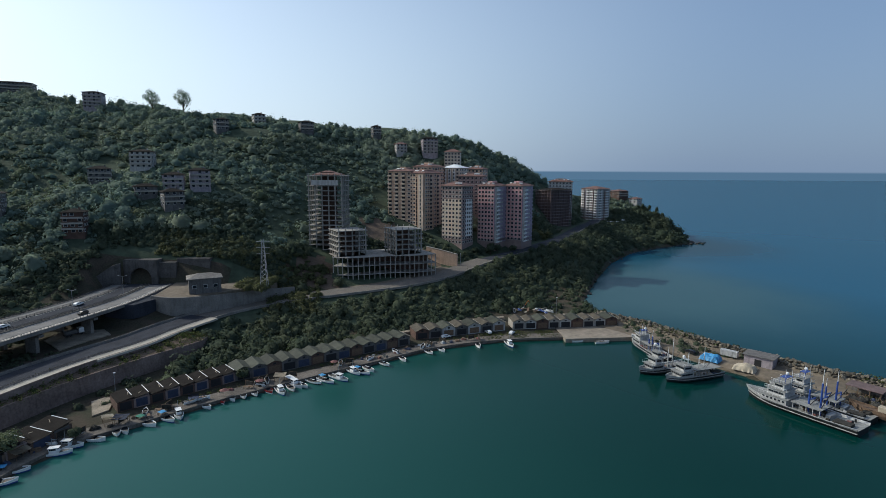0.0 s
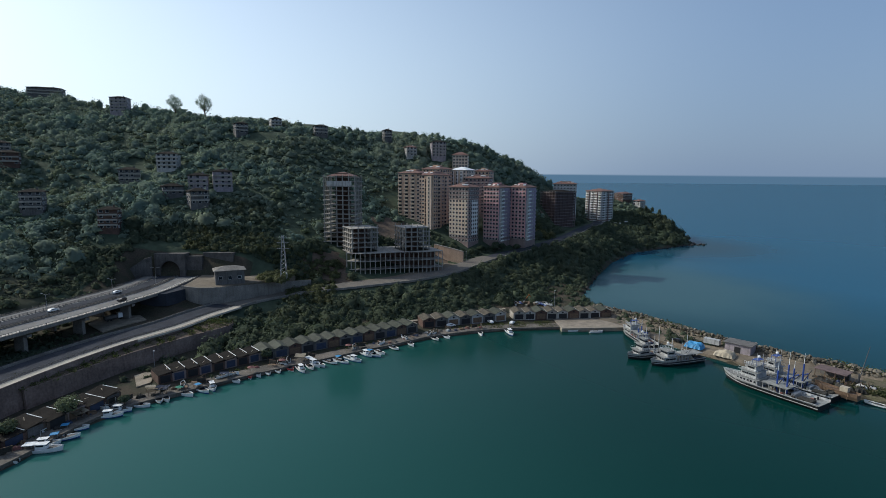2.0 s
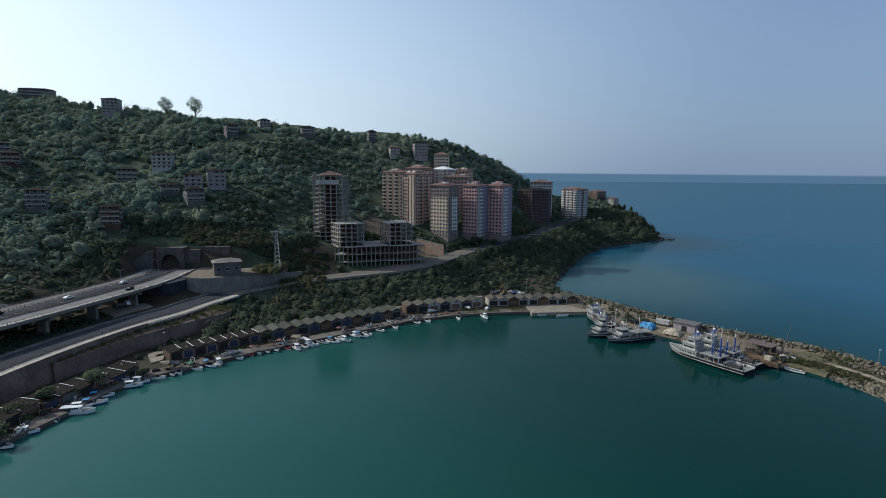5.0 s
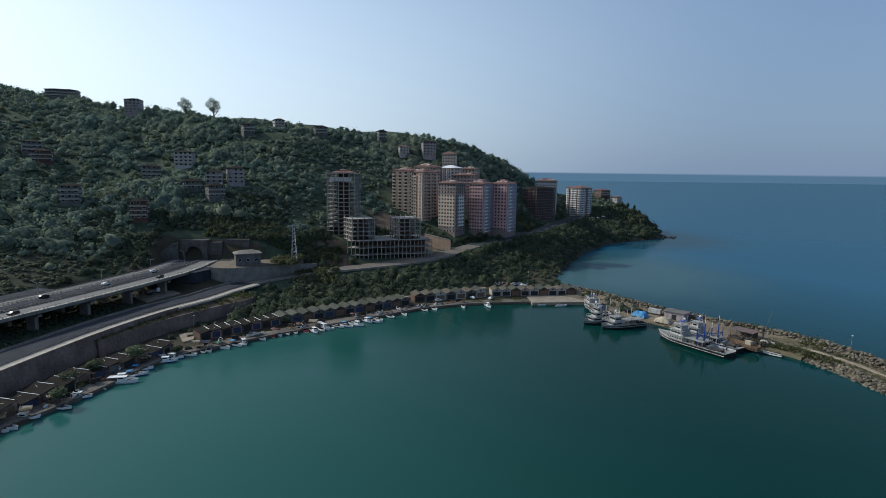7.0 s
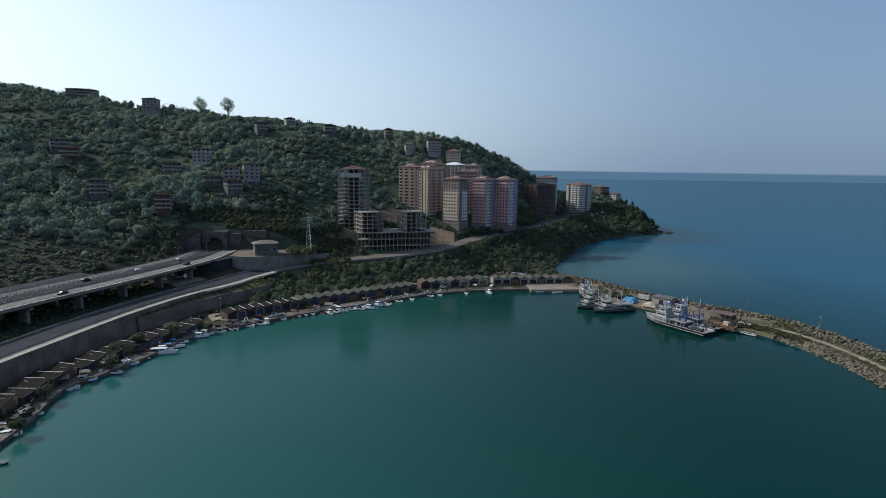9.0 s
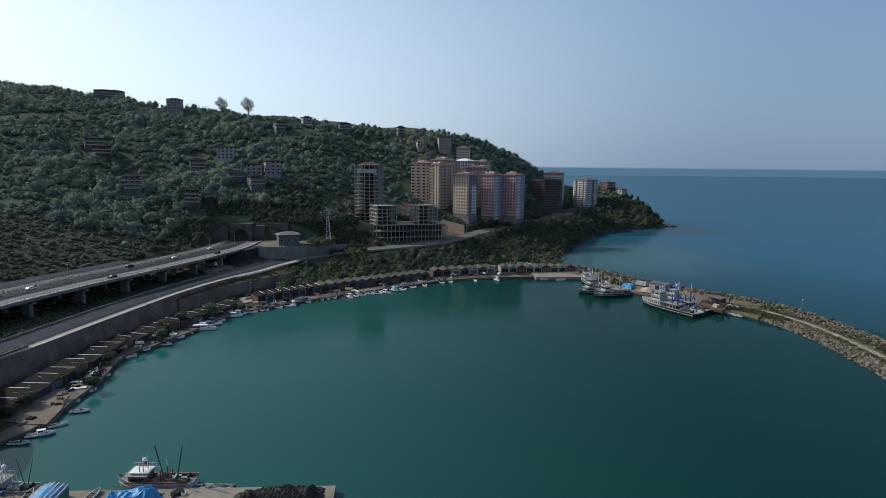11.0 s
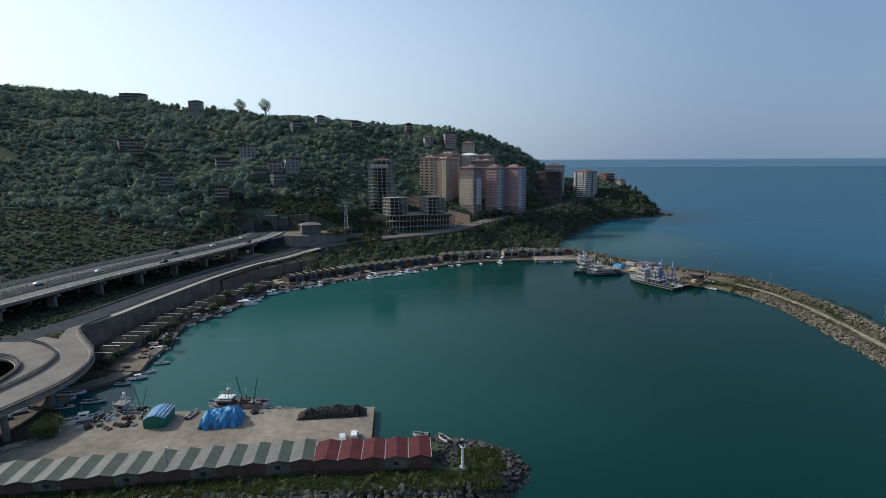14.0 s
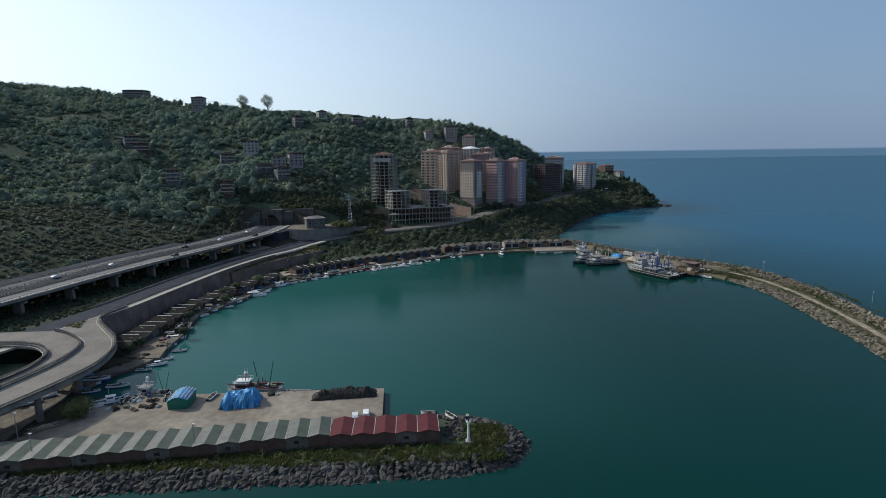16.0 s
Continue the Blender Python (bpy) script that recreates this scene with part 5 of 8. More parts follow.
keep &= ~((ty < 294) & (tx > -128) & (tx < -55) & (ty > 236))
keep &= ~((tx < -85) & (s_road < 0)) & ~((s_via < 0) & (tx < -80) & (ty < 262))
keep &= ~((tx > 60) & (ty < 268) & (tx < 200)) & ~((tx > 84) & (tx < 112) & (ty > 262) & (ty < 286))
tx, ty, tz = tx[keep], ty[keep], tz[keep]
big = np.sin(tx * .021 + 2 * np.sin(ty * .017)) * np.sin(ty * .026 + 1.6 * np.sin(tx * .019)) + .5 * np.sin(tx * .06 + ty * .05)
rad = np.clip(rng.lognormal(0.9, 0.4, len(tx)) * np.clip(1 + .45 * big, .8, 1.9), 1.3, 7.0)
scrub = (tx < -150) & (ty < 250 + 0.3 * (tx + 150))
some = ~scrub | (rng.random(len(tx)) < .3)
tx, ty, tz, big, rad, scrub = (q[some] for q in (tx, ty, tz, big, rad, scrub))
rad = np.where(scrub, rad * 0.5, rad)
light = rng.random(len(tx)) < np.where(scrub, 0.5, np.where((tz < 24) & (tx > -60), .03, np.clip(0.13 - 0.2 * big, 0.03, 0.4)))
# the near slope keeps plain leaf; farther trees take the haze-tinted colour
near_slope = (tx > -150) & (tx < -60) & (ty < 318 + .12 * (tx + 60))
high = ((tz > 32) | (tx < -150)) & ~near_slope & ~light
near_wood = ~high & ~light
woods("hill_trees", tx[high], ty[high], tz[high], rad[high] * 1.12, 22, "leaf_hazed", "dense hazel and broadleaf trees over the hillside, tinted grey-green for haze", 5, .23, .9)
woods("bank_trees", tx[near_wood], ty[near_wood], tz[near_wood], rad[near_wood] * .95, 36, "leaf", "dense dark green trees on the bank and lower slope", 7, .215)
woods("trees_light", tx[light], ty[light], tz[light], rad[light] * 0.9, 36, "leaf_light", "lighter green bushes and hazel among the trees", 6, .2, .9)
bx, by = rng.uniform(-92, 150, 1500), rng.uniform(150, 335, 1500)
bz, bd = ground(bx, by)
br, _, bs = nearest(ROAD_LINE, bx, by)
ok = ((bx < -38) & (bd > 19) & (bs < 0) & (br > 2) & (by < 228) & (bx > -84)) | ((bx > 99) & (bd > 1.5) & (by > 276) & (bx < 150) & (np.hypot(bx - 97, by - 288) > 9))
bw_, _, bws = nearest(berm, bx, by)
ok &= (bw_ > 2.5) & ~((bws > 0) & (bw_ < 12) & (bx < -57))
woods("bank_bushes", bx[ok], by[ok], bz[ok], rng.uniform(.9, 2.2, ok.sum()), 90, "leaf", "dark bushes behind the sheds and at the mole's root", 14, .18)
sx, sy = rng.uniform(-420, -140, 7500), rng.uniform(20, 260, 7500)
sz, sd = ground(sx, sy)
sv, _, ss_ = nearest(vl, sx, sy)
ok = (sy < 255 + 0.3 * (sx + 150)) & (ss_ > 0) & (sv > 45)
woods("scrub", sx[ok], sy[ok], sz[ok], rng.uniform(0.8, 2.3, ok.sum()) ** 1.1, 9, "scrubleaf", "low brown-green scrub over the lower slope", 8, .2, .55)

# bushes close round the hillside houses
hx, hy = [], []
for h in HOUSES:
    a = rng.uniform(0, 6.28, 26)
    hx += list(h[0] + np.cos(a) * (h[2] * .62 + rng.uniform(0, 4, 26)))
    hy += list(h[1] - 3 + np.sin(a) * (h[3] * .7 + rng.uniform(0, 4, 26)))
hx, hy = np.array(hx), np.array(hy)
# same leaf colour with haze mixed in as the hill trees
woods("house_bushes", hx, hy, ground(hx, hy)[0], rng.uniform(1.0, 2.3, len(hx)), 50, "leaf_hazed", "garden bushes and small trees round the hillside houses", 31, .24)

# bushes round the pylon and over the tunnel mouths
px, py = rng.uniform(-104, -18, 900), rng.uniform(262, 312, 900)
pz, _ = ground(px, py)
ok = ((px > -57) & (py > 296 - .62 * (px + 57) - 26) & (py < 306)) | (py > 293)
pz = np.where((px < -42) & (py < 290), 18.6, pz)
woods("pylon_bushes", px[ok], py[ok], pz[ok], rng.uniform(1, 2.8, ok.sum()), 70, "hazel", "olive green bushes round the pylon and over the tunnel", 15, .18)
qx, qy = rng.uniform(-185, -40, 2600), rng.uniform(262, 350, 2600)
qz, _ = ground(qx, qy)
ok = ((qy > 299) | ((qx > -97) & (qy > 293) & (qx < -58)) | ((qx < -132) & (nearest(vl, qx, qy)[0] > 34))) & (np.all([np.hypot(qx - h[0], qy - h[1] + 6) > 13 for h in HOUSES], axis=0)) & ~((qx > -60) & (qy > 315))
woods("portal_bushes", qx[ok], qy[ok], qz[ok], rng.uniform(.9, 3.0, ok.sum()), 32, "leaf", "dark green bushes on the slope above the tunnel", 28, .25)
vx, vy = rng.uniform(-180, -70, 5200), rng.uniform(20, 240, 5200)
vr, _, vs_ = nearest(ROAD_LINE, vx, vy)
ok = (vs_ > 0) & (vr > 16.5) & ~((vy > 203) & (vx > -124)) & (nearest(vl, vx, vy)[2] * nearest(vl, vx, vy)[0] < 27)
woods("verge_weeds", vx[ok], vy[ok], ground(vx, vy)[0][ok], rng.uniform(.5, 1.3, ok.sum()), 24, "leaf", "dark weeds and bushes under the viaduct", 16, .25)


# ---------- ramps, portal, hut ----------
def ramp_deck(name, ring, z, rails, piers, label):
    """A curved road deck given by its plan outline, with kerbs and twin tube rails along some of its edges."""
    t = thing(name, pose(0, 0, 0), label, "ramp")
    bm = bmesh.new()
    prism(bm, ring, z - 1.3, z)
    bmesh.ops.recalc_face_normals(bm, faces=bm.faces[:])
    part("deck", bm, "rampdeck", t)
    for line in rails:
        line = np.c_[line, np.full(len(line), z)]
        bm = bmesh.new()
        sweep(bm, line, [(-.3, -1.2), (-.3, .5), (.3, .5), (.3, -1.2)])
        part("kerb", bm, "concrete", t)
        for o, h in ((0, .72), (0, .98), (-.45, .3), (-.45, .8), (-.45, 1.15)):
            bm = bmesh.new()
            sweep(bm, line, [(o - .09, h), (o - .09, h + .15), (o + .09, h + .15), (o + .09, h)])
            part("handrail", bm, "railing", t, "dark steel tube rail")
        bm = bmesh.new()
        sweep(bm, line, [(-.6, -1.25), (-.6, -.2), (-.3, -.2), (-.3, -1.25)])
        part("fascia", bm, "concrete", t)
        bm = bmesh.new()
        inner = line + np.c_[normals(line) * .95, np.zeros(len(line))]
        sweep(bm, inner, [(-.12, .004), (-.12, .14), (.12, .14), (.12, .004)])
        part("inner_kerb", bm, "kerbpale", t, "low pale kerb along the roadway")
        for p in line[::2]:
            part("post", boxm(p[0] - .07, p[0] + .07, p[1] - .07, p[1] + .07, z + .4, z + 1.2), "railing", t)
    for x, y in piers:
        bm = bmesh.new()
        beam(bm, (x, y, -1), (x, y, z - 1.2), 0.9, 12)
        part("pier", bm, "concrete", t)
    return t


OUTER = smooth_line([(-116.5, 74), (-118.4, 62), (-115.9, 52.2), (-106, 39.6), (-97.7, 29.4), (-92.5, 18.5), (-90.3, 5), (-92.9, -9), (-97.7, -24), (-106, -44), (-120, -70)], 3)
SPLIT = smooth_line([(-126, 41.3), (-119.2, 37.5), (-110.9, 30.5), (-105.6, 23.3), (-103.5, 14), (-103.8, 4.5), (-107.1, -11), (-112, -27), (-120, -47), (-133, -72)], 3)
INNER = smooth_line([(-160, 27), (-135, 26.7), (-126.8, 26), (-120, 23.5), (-113.6, 17.6), (-110.7, 11.4), (-110, 3.5), (-111.7, -5), (-117, -20), (-126, -42), (-140, -68)], 3)
ramp_deck("slip_ramp", ([tuple(p) for p in SPLIT] + [tuple(p) for p in OUTER[::-1]]), 10.32, (OUTER[::-1],), ((-97, -12), (-98, 8), (-102, 24), (-113, -45)), "curved concrete slip road with kerbs and tube rails")
ramp_deck("loop_ramp", ([tuple(p) for p in INNER] + [tuple(p) for p in SPLIT[::-1]] + [(-160, 41)]), 10.3, (SPLIT, INNER[::-1]), ((-107, 8), (-112, -14), (-113, 24), (-125, -45)), "tight concrete loop road inside the slip road")

portal = thing("tunnel_portal", pose(0, 0, 0), "grey concrete tunnel portal with two dark bores", "tunnel")


def arch_wall(m, w, h, r, depth):
    """A wall with an arched opening, its face towards -y."""
    bm = bmesh.new()
    n = 14
    arch = [(r, 0)] + [(r * math.cos(a), r * 0.55 + r * math.sin(a)) for a in np.linspace(0, math.pi, n)] + [(-r, 0)]
    outer = [(w / 2, 0)] + [(w / 2 if a < .8 else (-w / 2 if a > 2.34 else w / 2 * math.cos((a - .8) / 1.54 * math.pi)), h if .5 < a < 2.64 else h * (.5 if a < .4 or a > 2.7 else .85)) for a in np.linspace(0, math.pi, n)] + [(-w / 2, 0)]
    f0 = [bm.verts.new((x, 0, z)) for x, z in arch]
    f1 = [bm.verts.new((x, 0, z)) for x, z in outer]
    b0 = [bm.verts.new((x, depth, z)) for x, z in arch]
    b1 = [bm.verts.new((x, depth, z)) for x, z in outer]
    for i in range(len(arch) - 1):
        bm.faces.new((f0[i], f1[i], f1[i + 1], f0[i + 1]))
        bm.faces.new((f0[i + 1], b0[i + 1], b0[i], f0[i]))
        bm.faces.new((f1[i], b1[i], b1[i + 1], f1[i + 1]))
    bmesh.ops.recalc_face_normals(bm, faces=bm.faces[:])
    ob = part("facing", bm, "portalface", portal)
    ob.matrix_basis = m
    # black panel closes the arch, the bore's darkness put into its colour
    bm = boxm(-r, r, depth - .3, depth, 0, r * 1.55)
    ob = part("bore", bm, "dark", portal, "black panel standing for the unlit tunnel bore")
    ob.matrix_basis = m
    return ob


arch_wall(pose(-109, 285, 18.1, 0, 0, -4), 17, 12.5, 5.4, 9)
arch_wall(pose(-84, 289, 18.1, 0, 0, -4), 17, 12.5, 5.4, 9)
part("facing", boxm(-101, -92, 286.5, 292, 18, 29), "portalface", portal)
bm = bmesh.new()
wing = [(-8.6, 0), (-34, 0), (-34, 1.5), (-20, 6), (-12, 11.5), (-8.6, 12.4)]
fa, fb = [[bm.verts.new((x, y, z)) for x, z in wing] for y in (-.5, 1.2)]
bm.faces.new(fa)
bm.faces.new(fb[::-1])
for i in range(6):
    bm.faces.new((fa[i], fa[(i + 1) % 6], fb[(i + 1) % 6], fb[i]))
bmesh.ops.recalc_face_normals(bm, faces=bm.faces[:])
ob = part("wing_wall", bm, "portalface", portal)
ob.matrix_basis = pose(-109, 284.5, 17, 0, 0, 14)

# embankment wall under the maintenance hut
hut_wall = thing("embankment_wall", pose(0, 0, 0), "pale concrete embankment wall stepping down beside the road", "wall")
wall_line = smooth_line([(-90, 252), (-80, 249), (-66, 256), (-48, 273), (-32, 286)], 4)
wall_line = np.c_[wall_line, np.interp(np.arange(len(wall_line)), [0, len(wall_line) - 1], [19.5, 15.5])]
bm = bmesh.new()
sweep(bm, wall_line, [(0, -13), (0, 0), (.8, 0), (.8, -13)])
part("wall", bm, "concrete", hut_wall)
bm = bmesh.new()
prism(bm, [(-90, 252), (-80, 249.3), (-66, 256.3), (-48, 273.3), (-40, 282), (-60, 292), (-92, 286)], 9, 18.6)
tagged(part("ground_terrace", bm, "sand"), "levelled earth terrace behind the embankment wall", "ground", kind="structure")
hut = thing("maintenance_hut", pose(-70, 264, 18.6, 0, 0, 22), "grey plastered service building with a hipped roof", "building")
part("wall", boxm(-7, 7, -4.5, 4.5, 0, 7), "wallplaster", hut)
part("roof", hip_roof(14, 9, 0.9, 2.0, 7), "concrete", hut, "grey hipped roof")
for x in (-4.6, 0, 4.6):
    shared("window", WIN, hut, pose(x, -4.5, 3.4))

pylon = thing("lattice_pylon", pose(-43, 268, 22), "grey steel lattice power pylon", "pylon")
for sx in (-1, 1):
    for sy in (-1, 1):
        bm = bmesh.new()
        beam(bm, (sx * 1.6, sy * 1.6, -2), (sx * .4, sy * .4, 21), .12, 4)
        part("leg", bm, "metal", pylon)
for k in range(9):
    z = k * 2.3
    w0, w1 = 1.6 - 1.2 * z / 21, 1.6 - 1.2 * (z + 2.3) / 21
    bm = bmesh.new()
    for sx, sy, ex, ey in ((-1, -1, 1, -1), (1, -1, 1, 1), (1, 1, -1, 1), (-1, 1, -1, -1)):
        beam(bm, (sx * w0, sy * w0, z), (ex * w1, ey * w1, z + 2.3), .07, 4)
    part("brace", bm, "metal", pylon)
for z in (14, 17, 20):
    bm = bmesh.new()
    beam(bm, (-3.2, 0, z), (3.2, 0, z), .1, 4)
    part("crossarm", bm, "metal", pylon)


# ---------- boats ----------
def hull(L, B, D, sheer=0.5, transom=0.75, full=0.6, n=12, low=-0.5, strake=0.4):
    """A hull with its bow to +x: planked sides, deck set inside a bulwark. Materials: 0 topsides, 1 lower strake, 2 deck."""
    bm = bmesh.new()
    rows = []
    for i in range(n + 1):
        s = i / n
        x = -L / 2 + L * s
        wid = B / 2 * (transom + (1 - transom) * min(1, s / .35)) if s < .35 else B / 2 * (1 - max(0, (s - full) / (1 - full)) ** 2.1)
        wid = max(wid, 0.03)
        top = D * (1 + sheer * max(0, (s - .45) / .55) ** 2 + .12 * max(0, (.2 - s) / .2))
        rake = L * .05 * max(0, (s - .8) / .2)
        rows.append([(x, wid * .62, low), (x + rake * .5, wid * .93, D * strake), (x + rake, wid, top), (x + rake, wid * .9, top), (x + rake * .7, wid * .86, top - D * .28)])
    V = [[[bm.verts.new((x, sg * y, z)) for x, y, z in r] for r in rows] for sg in (-1, 1)]
    for side, vv in enumerate(V):
        for a, b in zip(vv, vv[1:]):
            for j in range(4):
                q = (a[j], b[j], b[j + 1], a[j + 1])
                f = bm.faces.new(q if side == 0 else q[::-1])
                f.material_index = 1 if j == 0 else 0
    for a, b in zip(range(n), range(1, n + 1)):
        bm.faces.new((V[0][a][4], V[0][b][4], V[1][b][4], V[1][a][4])).material_index = 2
        bm.faces.new((V[0][a][0], V[1][a][0], V[1][b][0], V[0][b][0])).material_index = 1
    for i in (0, n):
        ring = [V[0][i][j] for j in range(5)] + [V[1][i][j] for j in (4, 3, 2, 1, 0)]
        bm.faces.new(ring if i == 0 else ring[::-1]).material_index = 1
    bmesh.ops.recalc_face_normals(bm, faces=bm.faces[:])
    return bm


def skiff(m, L, B, label, top="white", low="white", canopy=None, cabin=False, group="small boats along the quay", mast=False):
    t = thing("boat", m, label, "boat", group)
    D = 0.6 * (1 + L / 16)
    part("hull", hull(L, B, D), [top, low, "boatdeck"], t)
    if cabin:
        bm = bmesh.new()
        box(bm, -L * .08, L * .18, -B * .28, B * .28, D * .6, D + 1.25 + (L > 11.5) * .9, 0, .14)
        part("cabin", bm, "white", t)
        part("cabin_window", boxm(L * .165, L * .175, -B * .22, B * .22, D + .75, D + 1.2), "glass", t)
        part("cabin_window", boxm(-L * .05, L * .12, -B * .28 + .01, -B * .28 + .1, D + .65, D + 1.05), "glass", t)
        part("cabin_roof", boxm(-L * .1, L * .2, -B * .3, B * .3, D + 1.25 + (L > 11.5) * .9, D + 1.34 + (L > 11.5) * .9), "white", t)
    else:
        for x in (-L * .28, -L * .02, L * .2):
            part("thwart", boxm(x - .15, x + .15, -B * .4, B * .4, D * .75, D * .83), "wood", t)
        part("locker", boxm(-L * .45, -L * .34, -B * .3, B * .3, D * .7, D * 1.05), "boatdeck", t)
        part("net", boxm(-L * .18, -L * .08, -B * .25, B * .2, D * .7, D * .98), "net", t, "dark heap of net")
        bm = bmesh.new()
        v = [bm.verts.new(p) for p in ((L * .12, -B * .36, D), (L * .12, B * .36, D), (L * .07, B * .3, D + .5), (L * .07, -B * .3, D + .5))]
        bm.faces.new(v)
        bmesh.ops.solidify(bm, geom=bm.faces[:], thickness=.04)
        part("windscreen", bm, "glass", t)
    if canopy:
        bm = bmesh.new()
        box(bm, -L * .36, -L * .1, -B * .38, B * .38, D + 1.3, D + 1.38, 0, .06)
        part("canopy", bm, canopy, t, "cloth sun canopy")
        for x in (-L * .34, -L * .12):
            for y in (-B * .34, B * .34):
                part("pole", boxm(x - .03, x + .03, y - .03, y + .03, D * .6, D + 1.32), "metal", t)
    bm = bmesh.new()
    box(bm, -L / 2 - .35, -L / 2 + .02, -.16, .16, D * .35, D + .35, 0, .04)
    part("outboard_motor", bm, "rubber", t)
    if mast:
        bm = bmesh.new()
        beam(bm, (0, 0, D), (0, 0, D + 4), .06, 6)
        part("mast", bm, "metal", t)
    return t


B_SMALL = skiff(pose(-82, 120, 0, 0, 0, 175), 6.5, 2.1, "small white open rowing skiff with wooden thwarts", top="white", low="white")
B_DINGHY = skiff(pose(-45, 174.5, 1.55, 0, 0, 40), 4.2, 1.6, "small open dinghy drawn up on the quay", group="")
B_CANOPY = skiff(pose(-77, 125.5, 0, 0, 0, 5), 11, 3.2, "white cabin boat with a pale canopy", cabin=True, canopy="white")
B_BLUE = skiff(pose(-75, 132, 0, 0, 0, 20), 8, 2.5, "white motor boat with a blue canopy", canopy="blue", low="bluepaint")
B_CABIN = skiff(pose(-70.5, 146, 0, 0, 0, 10), 9, 2.8, "white cabin fishing boat", cabin=True, low="bluepaint", mast=True)
B_GREEN = skiff(pose(-54, 163, 0, 0, 0, -30), 9, 2.7, "white boat with a mint green canopy", canopy="green", low="white")
B_RED = skiff(pose(-84, 114, 0, 0, 0, 10), 6.5, 2.2, "small white boat with red gunwale and motor", top="redpaint", low="white")
B_DARK = skiff(pose(-60, 158, 0, 0, 0, -60), 7, 2.3, "white motor boat with dark seats", low="hullblack")
for proto, places in ((B_SMALL, ((-64, 153.5, -5), (-58.3, 159, -50), (-40.5, 174, -35), (-92, 91.5, -10), (-88.8, 51, 5), (24, 214.5, -65), (40.5, 225, -60), (57.5, 229.5, -85), (-12, 189.5, -45), (-83, 35, 30),
                                (-34, 180, -50), (11, 203.5, -50), (104, 232.5, 4), (-90, 53, 10), (-93.5, 90, -8), (-34.9, 186.2, -55))),
                      (B_BLUE, ((-75.5, 137.5, 15), (-49, 165.5, -35), (-4, 193, -40), (8.3, 200.5, -35), (-91, 70.5, 20), (-95, 8, 10))),
                      (B_CABIN, ((-69.5, 150, 0), (-46.5, 168.5, -60), (0.5, 195, -40), (71.6, 230.3, -80), (-78.5, 128.5, 10), (-84, 29.5, 20), (-18.7, 185, -60), (-91.5, 97, 12), (-84.6, 112.4, 8), (5, 201.5, -50))),
                      (B_DARK, ((-30.5, 182, -65), (-27.3, 183.8, -60), (-15.4, 187, -60), (-8.2, 192, -35), (16.6, 209, -50), (35, 222, -60), (-84.8, 104.5, -10), (-91, 99, 25), (-82, 43.5, 12), (-86.5, 25, 5), (-71.6, 148.5, 8))),
                      (B_CANOPY, ((-93, 63, 8), (-83, 134, 12), (-90, 58, 15), (-15.3, 191, -48))), (B_RED, ((-36.5, 178.5, -60), (-23, 185.5, -50)))):
    for x, y, r in places:
        copy_thing(proto, pose(x, y, 0, 0, 0, r) @ Matrix.Scale(.74 if y < 75 else 1.0, 4))


def strake_line(L, B, D, sg):
    """A thin raised band along one side of the hull."""
    pts = []
    for i in range(19):
        s = i / 18
        wid = B / 2 * (.9 + .1 * min(1, s / .35)) if s < .35 else B / 2 * (1 - max(0, (s - .68) / .32) ** 2.1)
        pts.append((-L / 2 + L * s + L * .02 * max(0, (s - .8) / .2), sg * (max(wid, .03) * .89 + .05), D * (.48 + .16 * max(0, (s - .5) / .5) ** 2)))
    bm = bmesh.new()
    sweep(bm, np.array(pts), [(-.12, -.1), (-.12, .1), (.12, .1), (.12, -.1)])
    return bm


